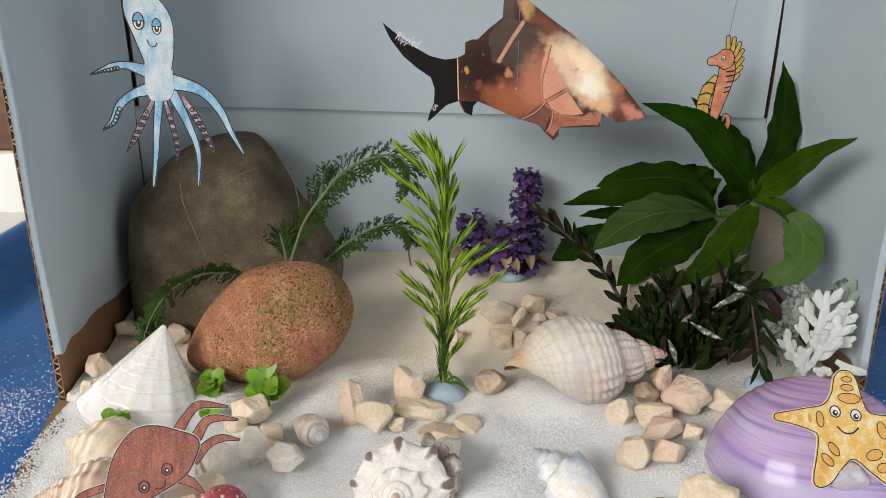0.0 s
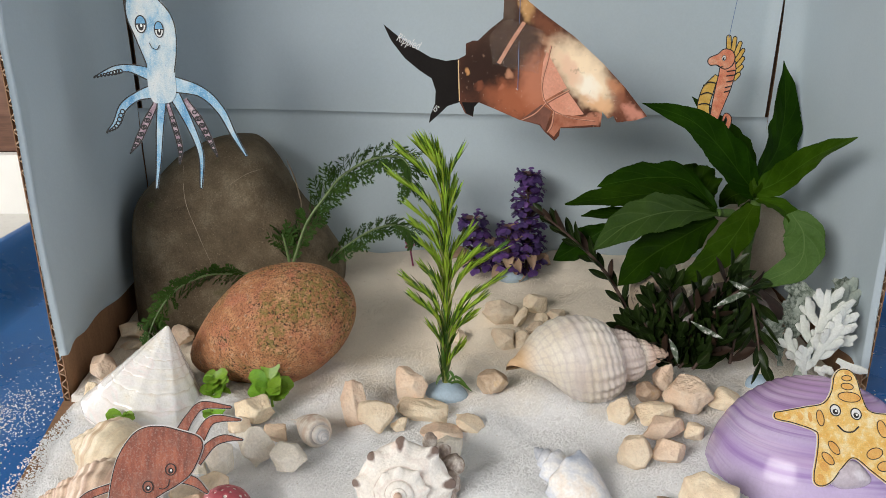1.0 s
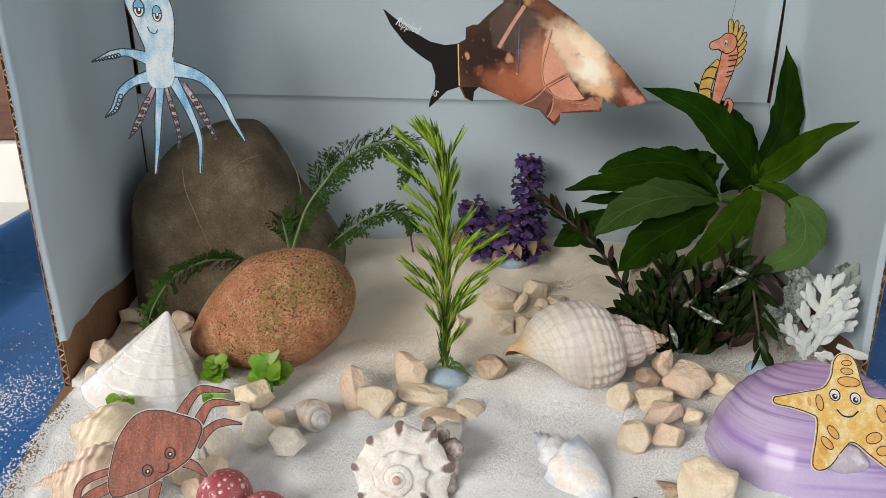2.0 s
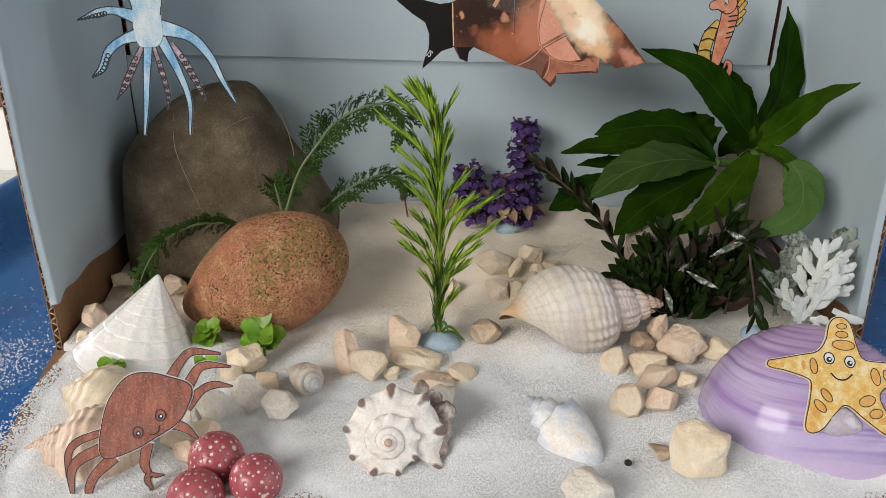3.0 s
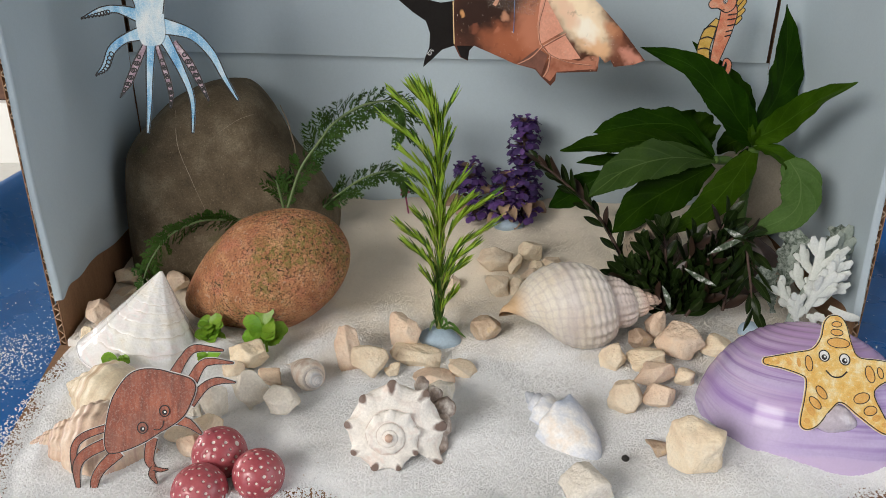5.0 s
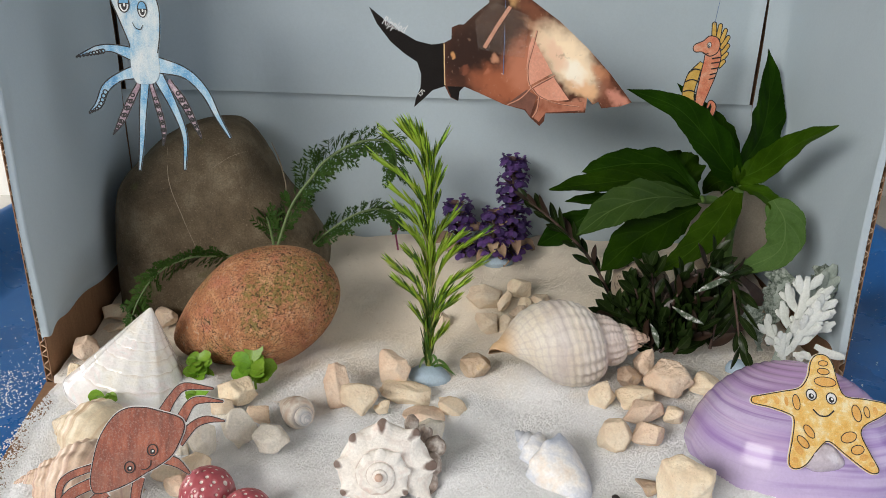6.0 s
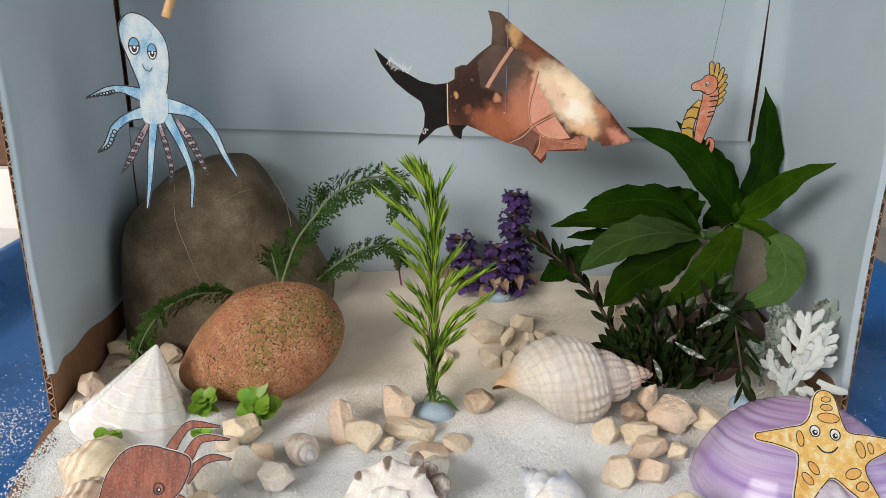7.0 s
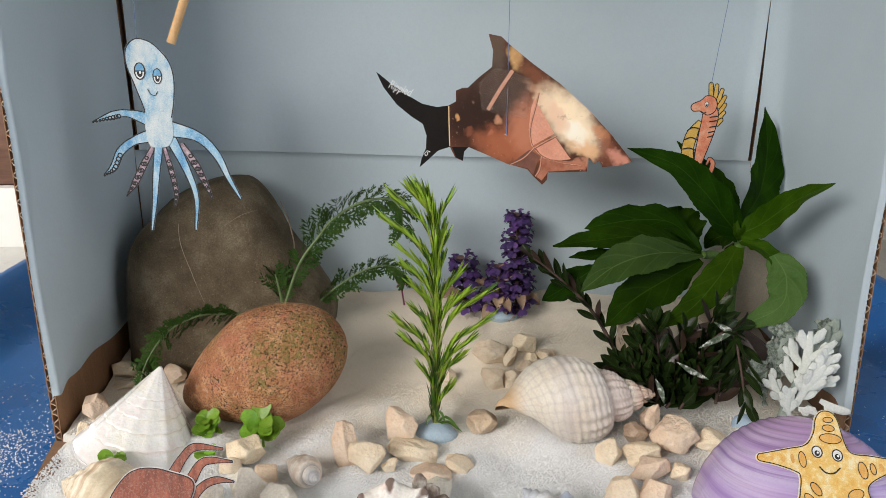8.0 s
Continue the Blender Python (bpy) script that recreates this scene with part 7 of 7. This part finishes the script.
def leafy_sprig(pts, seed, n, ln, w, material, r, label, spread=0.75, lift=0.3, tipset=True, group="dark leafy sprigs", bare=0.08):
    at = pts[0]
    s = thing("leafy_sprig", at, label, "plant", group)
    o = np.array(at)
    main = [np.array(p) - o for p in pts]
    part("stem", tube(Builder(), main, [r, r * 0.8, r * 0.5], 7, n=30), BROWN_STEM, s)
    rg = np.random.RandomState(seed)
    c = spline(main, 120)
    t = unit(np.gradient(c, axis=0))
    pr = [(0, 0.2), (0.2, 0.6), (0.5, 1.0), (0.75, 0.82), (0.92, 0.4), (1, 0.05)]
    for i in range(n):
        v = bare + (1 - bare) * i / max(1, n - 1)
        j = min(119, int(v * 119))
        for sgn in (-1, 1):
            ref = unit(np.cross(t[j], (0.1, 1, 0.15)))
            a = (i % 2) * 1.2 + rg.normal() * 0.25
            out = (ref * math.cos(a) + np.cross(t[j], ref) * math.sin(a)) * sgn
            sp = spread * rg.uniform(0.75, 1.2) * (0.6 if v > 0.9 else 1)
            d = unit(t[j] * math.cos(sp) + out * math.sin(sp))
            L = ln * rg.uniform(0.75, 1.15) * np.interp(v, [0, 0.2, 0.8, 1], [0.8, 1, 1, 0.75])
            e = c[j] + d * L + np.array([0, -0.1, lift]) * L * 0.3
            part("leaf", leaf(Builder(), [c[j], c[j] + d * L * 0.5, e], w * rg.uniform(0.85, 1.15), unit(t[j] - out * 0.4 + np.array([0, -0.8, 0.3])), 0.28, pr, n=8, m=5, thick=0.0002), material if rg.rand() > 0.12 else HEBE_RED, s)
    return s


TWIG = "dark green leafy hebe sprig among the stones"
leafy_sprig([(0.1093, 0.3806, 0.0149), (0.1050, 0.3961, 0.0353), (0.0921, 0.4100, 0.0574), (0.0753, 0.4196, 0.0731), (0.0588, 0.4280, 0.0852)], 71, 16, 0.0140, 0.0048, HEBE, 0.0013, "long dark green leafy twig lying across the salt", 0.55)
sprigs = [
    [(0.1242, 0.3707, 0.0200), (0.1188, 0.3710, 0.0333), (0.1128, 0.3718, 0.0478), (0.1099, 0.3724, 0.0557)], [(0.1248, 0.3707, 0.0200), (0.1227, 0.3711, 0.0366), (0.1203, 0.3733, 0.0553), (0.1185, 0.3744, 0.0645)],
    [(0.1257, 0.3707, 0.0200), (0.1299, 0.3702, 0.0370), (0.1341, 0.3719, 0.0510), (0.1358, 0.3729, 0.0603)], [(0.1221, 0.3689, 0.0209), (0.1134, 0.3687, 0.0327), (0.1062, 0.3701, 0.0430)],
    [(0.1266, 0.3689, 0.0209), (0.1335, 0.3683, 0.0346), (0.1406, 0.3690, 0.0458), (0.1450, 0.3688, 0.0514)], [(0.1242, 0.3654, 0.0200), (0.1245, 0.3650, 0.0312), (0.1251, 0.3658, 0.0397)],
]
sprigs += [
    [(0.1224, 0.3643, 0.0199), (0.1170, 0.3634, 0.0264), (0.1093, 0.3638, 0.0308)], [(0.1282, 0.3689, 0.0209), (0.1412, 0.3735, 0.0405), (0.1495, 0.3776, 0.0584), (0.1533, 0.3791, 0.0691)],
    [(0.1251, 0.3632, 0.0198), (0.1308, 0.3627, 0.0274), (0.1343, 0.3623, 0.0326)], [(0.1514, 0.3621, 0.0227), (0.1531, 0.3629, 0.0405), (0.1564, 0.3651, 0.0530)], [(0.1410, 0.3616, 0.0213), (0.1416, 0.3624, 0.0358), (0.1433, 0.3644, 0.0479)],
    [(0.1313, 0.3594, 0.0209), (0.1362, 0.3584, 0.0303), (0.1408, 0.3590, 0.0384)], [(0.1117, 0.3693, 0.0190), (0.1063, 0.3714, 0.0314), (0.1000, 0.3730, 0.0390)], [(0.1382, 0.3750, 0.0448), (0.1488, 0.3742, 0.0549), (0.1630, 0.3745, 0.0619)],
]
for k, pts in enumerate(sprigs):
    leafy_sprig(pts, 72 + k, 9, 0.0150, 0.0060, HEBE, 0.0009, TWIG, 0.75, bare=0.05)
leafy_sprig([(0.1409, 0.3653, 0.0504), (0.1506, 0.3648, 0.0614), (0.1570, 0.3621, 0.0625), (0.1586, 0.3548, 0.0506), (0.1617, 0.3491, 0.0311)], 90, 9, 0.0165, 0.0050, HEBE, 0.0011, "drooping leafy twig dusted with salt", lift=-0.6, bare=0.2)


def dusted_leaves():
    for pts in (
        [(0.1275, 0.3594, 0.0485), (0.1350, 0.3558, 0.0444), (0.1429, 0.3527, 0.0415)], [(0.1469, 0.3653, 0.0687), (0.1523, 0.3632, 0.0658), (0.1577, 0.3616, 0.0643)],
        [(0.1388, 0.3608, 0.0558), (0.1476, 0.3604, 0.0607), (0.1588, 0.3611, 0.0660)], [(0.1167, 0.3583, 0.0394), (0.1188, 0.3544, 0.0342), (0.1202, 0.3514, 0.0284)],
    ):
        single("dusted_leaf", leaf(Builder(), pts, 0.0030, (0, -0.8, 0.6), 0.25, n=10, m=5, thick=0.0002), DUSTED, "narrow leaf powdered white with salt", "leaf", "salt-dusted leaves")


dusted_leaves()


# silver dusty miller: thick felted leaves with rounded lobes
def antler(b, base, tip, up, w, lobes, seed, thick=0.30):
    """A flat felted leaf: a midrib with long rounded lobes, each forked near its end."""
    rg = np.random.RandomState(seed)
    base, tip, up = np.array(base), np.array(tip), np.asarray(up, float)
    ax = tip - base
    ln = np.linalg.norm(ax)
    t = ax / ln
    side = unit(np.cross(t, up))
    c = spline([base, base + ax * 0.5 + side * ln * 0.07 * rg.choice([-1, 1]), tip], 40)
    tube(b, c[::4], [w * 0.55, w * 0.7, w * 0.85, w * 0.95, w * 0.9, w * 0.45], 12, n=26, flat=thick, up=up)
    for i in range(lobes):
        v = 0.22 + 0.70 * i / lobes
        p = c[int(v * 39)]
        sgn = -1 if i % 2 else 1
        d = unit(t * rg.uniform(0.7, 1.1) + side * sgn + up * 0.3 * rg.normal())
        l2 = ln * rg.uniform(0.26, 0.36) * (1.15 - 0.55 * v)
        e = p + d * l2 + t * l2 * 0.3 + up * l2 * rg.uniform(-0.1, 0.25)
        tube(b, [p, p + d * l2 * 0.55, e], [w * 0.55, w * 0.72, w * 0.85, w * 0.80, w * 0.40], 12, n=16, flat=thick, up=up)
        q = p + d * l2 * 0.5
        for f in (unit(d * 0.5 + t * 1.0), unit(d * 1.0 - t * 0.25)):
            tube(b, [q, q + f * l2 * 0.28, q + f * l2 * 0.52], [w * 0.5, w * 0.62, w * 0.62, w * 0.3], 10, n=10, flat=thick, up=up)


def dusty_miller():
    foot = (0.1869, 0.3551, 0.0208)
    s = thing("dusty_miller", foot, "silvery white felted dusty miller leaves standing behind the clam", "plant")
    o = np.array(foot)
    rel = lambda p: tuple(np.array(p) - o)
    for base, tip, w, n, seed, material in (
        ((0.1851, 0.3535, 0.0223), (0.1986, 0.3649, 0.0676), 0.0022, 7, 1, SILVER), ((0.1890, 0.3509, 0.0270), (0.2042, 0.3528, 0.0509), 0.0022, 8, 2, SILVER), ((0.1871, 0.3519, 0.0238), (0.1772, 0.3607, 0.0431), 0.0018, 5, 3, SILVER),
        ((0.1973, 0.3629, 0.0372), (0.2221, 0.3732, 0.0611), 0.0028, 6, 4, SILVER_DULL), ((0.1895, 0.3486, 0.0266), (0.1976, 0.3450, 0.0285), 0.0016, 3, 5, SILVER), ((0.1868, 0.3683, 0.0346), (0.1937, 0.3785, 0.0580), 0.0024, 6, 6, SILVER_DULL),
        ((0.2053, 0.3704, 0.0468), (0.2153, 0.3783, 0.0636), 0.0026, 3, 7, SILVER_DULL), ((0.1980, 0.3447, 0.0335), (0.2128, 0.3390, 0.0295), 0.0018, 1, 8, SILVER),
        ((0.1862, 0.3500, 0.0215), (0.1835, 0.3490, 0.0400), 0.0017, 6, 9, SILVER), ((0.1900, 0.3570, 0.0240), (0.2085, 0.3600, 0.0560), 0.0020, 7, 10, SILVER),
    ):
        b = Builder()
        antler(b, rel(base), rel(tip), (0, -0.9, 0.3), w * 1.3, n, seed)
        part("leaf", b, material, s)
    for base, mid, tip, w, seed in (((0.1828, 0.3626, 0.0242), (0.1859, 0.3712, 0.0431), (0.1922, 0.3800, 0.0623), 0.0150, 31), ((0.2013, 0.3701, 0.0337), (0.2114, 0.3779, 0.0501), (0.2185, 0.3842, 0.0623), 0.0130, 32), ((0.1775, 0.3598, 0.0223), (0.1751, 0.3642, 0.0349), (0.1715, 0.3681, 0.0462), 0.0110, 33)):
        part("lacy_leaf", leaf(Builder(), [rel(base), rel(mid), rel(tip)], w, (0.1, -0.95, 0.2), 0.1, [(0, 0.15), (0.3, 0.5), (0.6, 0.9), (0.85, 1.0), (1, 0.35)], n=50, m=11, wav=0.10, seed=seed, ser=0.30, pucker=0.3, thick=0.0004), LACY, s, "grey-green lacy leaf")
    part("stem", tube(Builder(), [(0, 0.004, -0.012), (0, 0.002, 0.0), (0.004, 0, 0.02)], [0.003, 0.003, 0.002], 8), SILVER_DULL, s)


dusty_miller()


def herb(foot, leaves, size, seed, label, lean=(0, 0, 1), height=0.014):
    s = thing("green_herb", foot, label, "herb", "green herb sprigs")
    rg = np.random.RandomState(seed)
    up = unit(np.array(lean, float))
    part("stem", tube(Builder(), [(0, 0, -0.003), tuple(up * height * 0.5), tuple(up * height)], [0.0008, 0.0007, 0.0005], 6), FRESH, s)
    for i in range(leaves):
        a = i * 2.2 + rg.rand()
        v = 0.25 + 0.75 * i / leaves
        p = up * height * v
        d = unit(np.array([math.cos(a), math.sin(a) * 0.7 - 0.3, rg.uniform(0.1, 0.9)]))
        ln = size * rg.uniform(0.75, 1.2)
        part("leaf", leaf(Builder(), [p, p + d * ln * 0.6, p + d * ln * 1.1 - [0, 0, ln * 0.15]], ln * 0.85, (0, -0.6, 0.8), 0.2, [(0, 0.2), (0.2, 0.75), (0.5, 1), (0.8, 0.8), (1, 0.15)], n=9, m=5, wav=0.06, seed=i, thick=0.0002), FRESH, s)


herb((-0.1197, 0.3502, 0.0070), 24, 0.0068, 81, "fresh green herb sprig with small round leaves", (0.0, 0.1, 1), 0.014)
herb((-0.0897, 0.3479, 0.0070), 13, 0.0100, 82, "fresh green herb sprig with round leaves beside the red stone", (-0.1, 0.1, 1), 0.015)
herb((-0.1152, 0.3286, 0.0109), 4, 0.0070, 84, "fresh green herb leaves behind the crab", (0.1, -0.1, 1), 0.005)
herb((-0.1572, 0.3170, 0.0130), 3, 0.0085, 83, "small green herb sprig lying on a shell", (0.35, 0.1, 0.6), 0.009)
single("herb_stalk", tube(Builder(), [(-0.1637, 0.3047, 0.0158), (-0.1553, 0.3031, 0.0172), (-0.1491, 0.3051, 0.0168)], [0.0007, 0.0007], 6), STEM, "thin green herb stalk", "stalk")
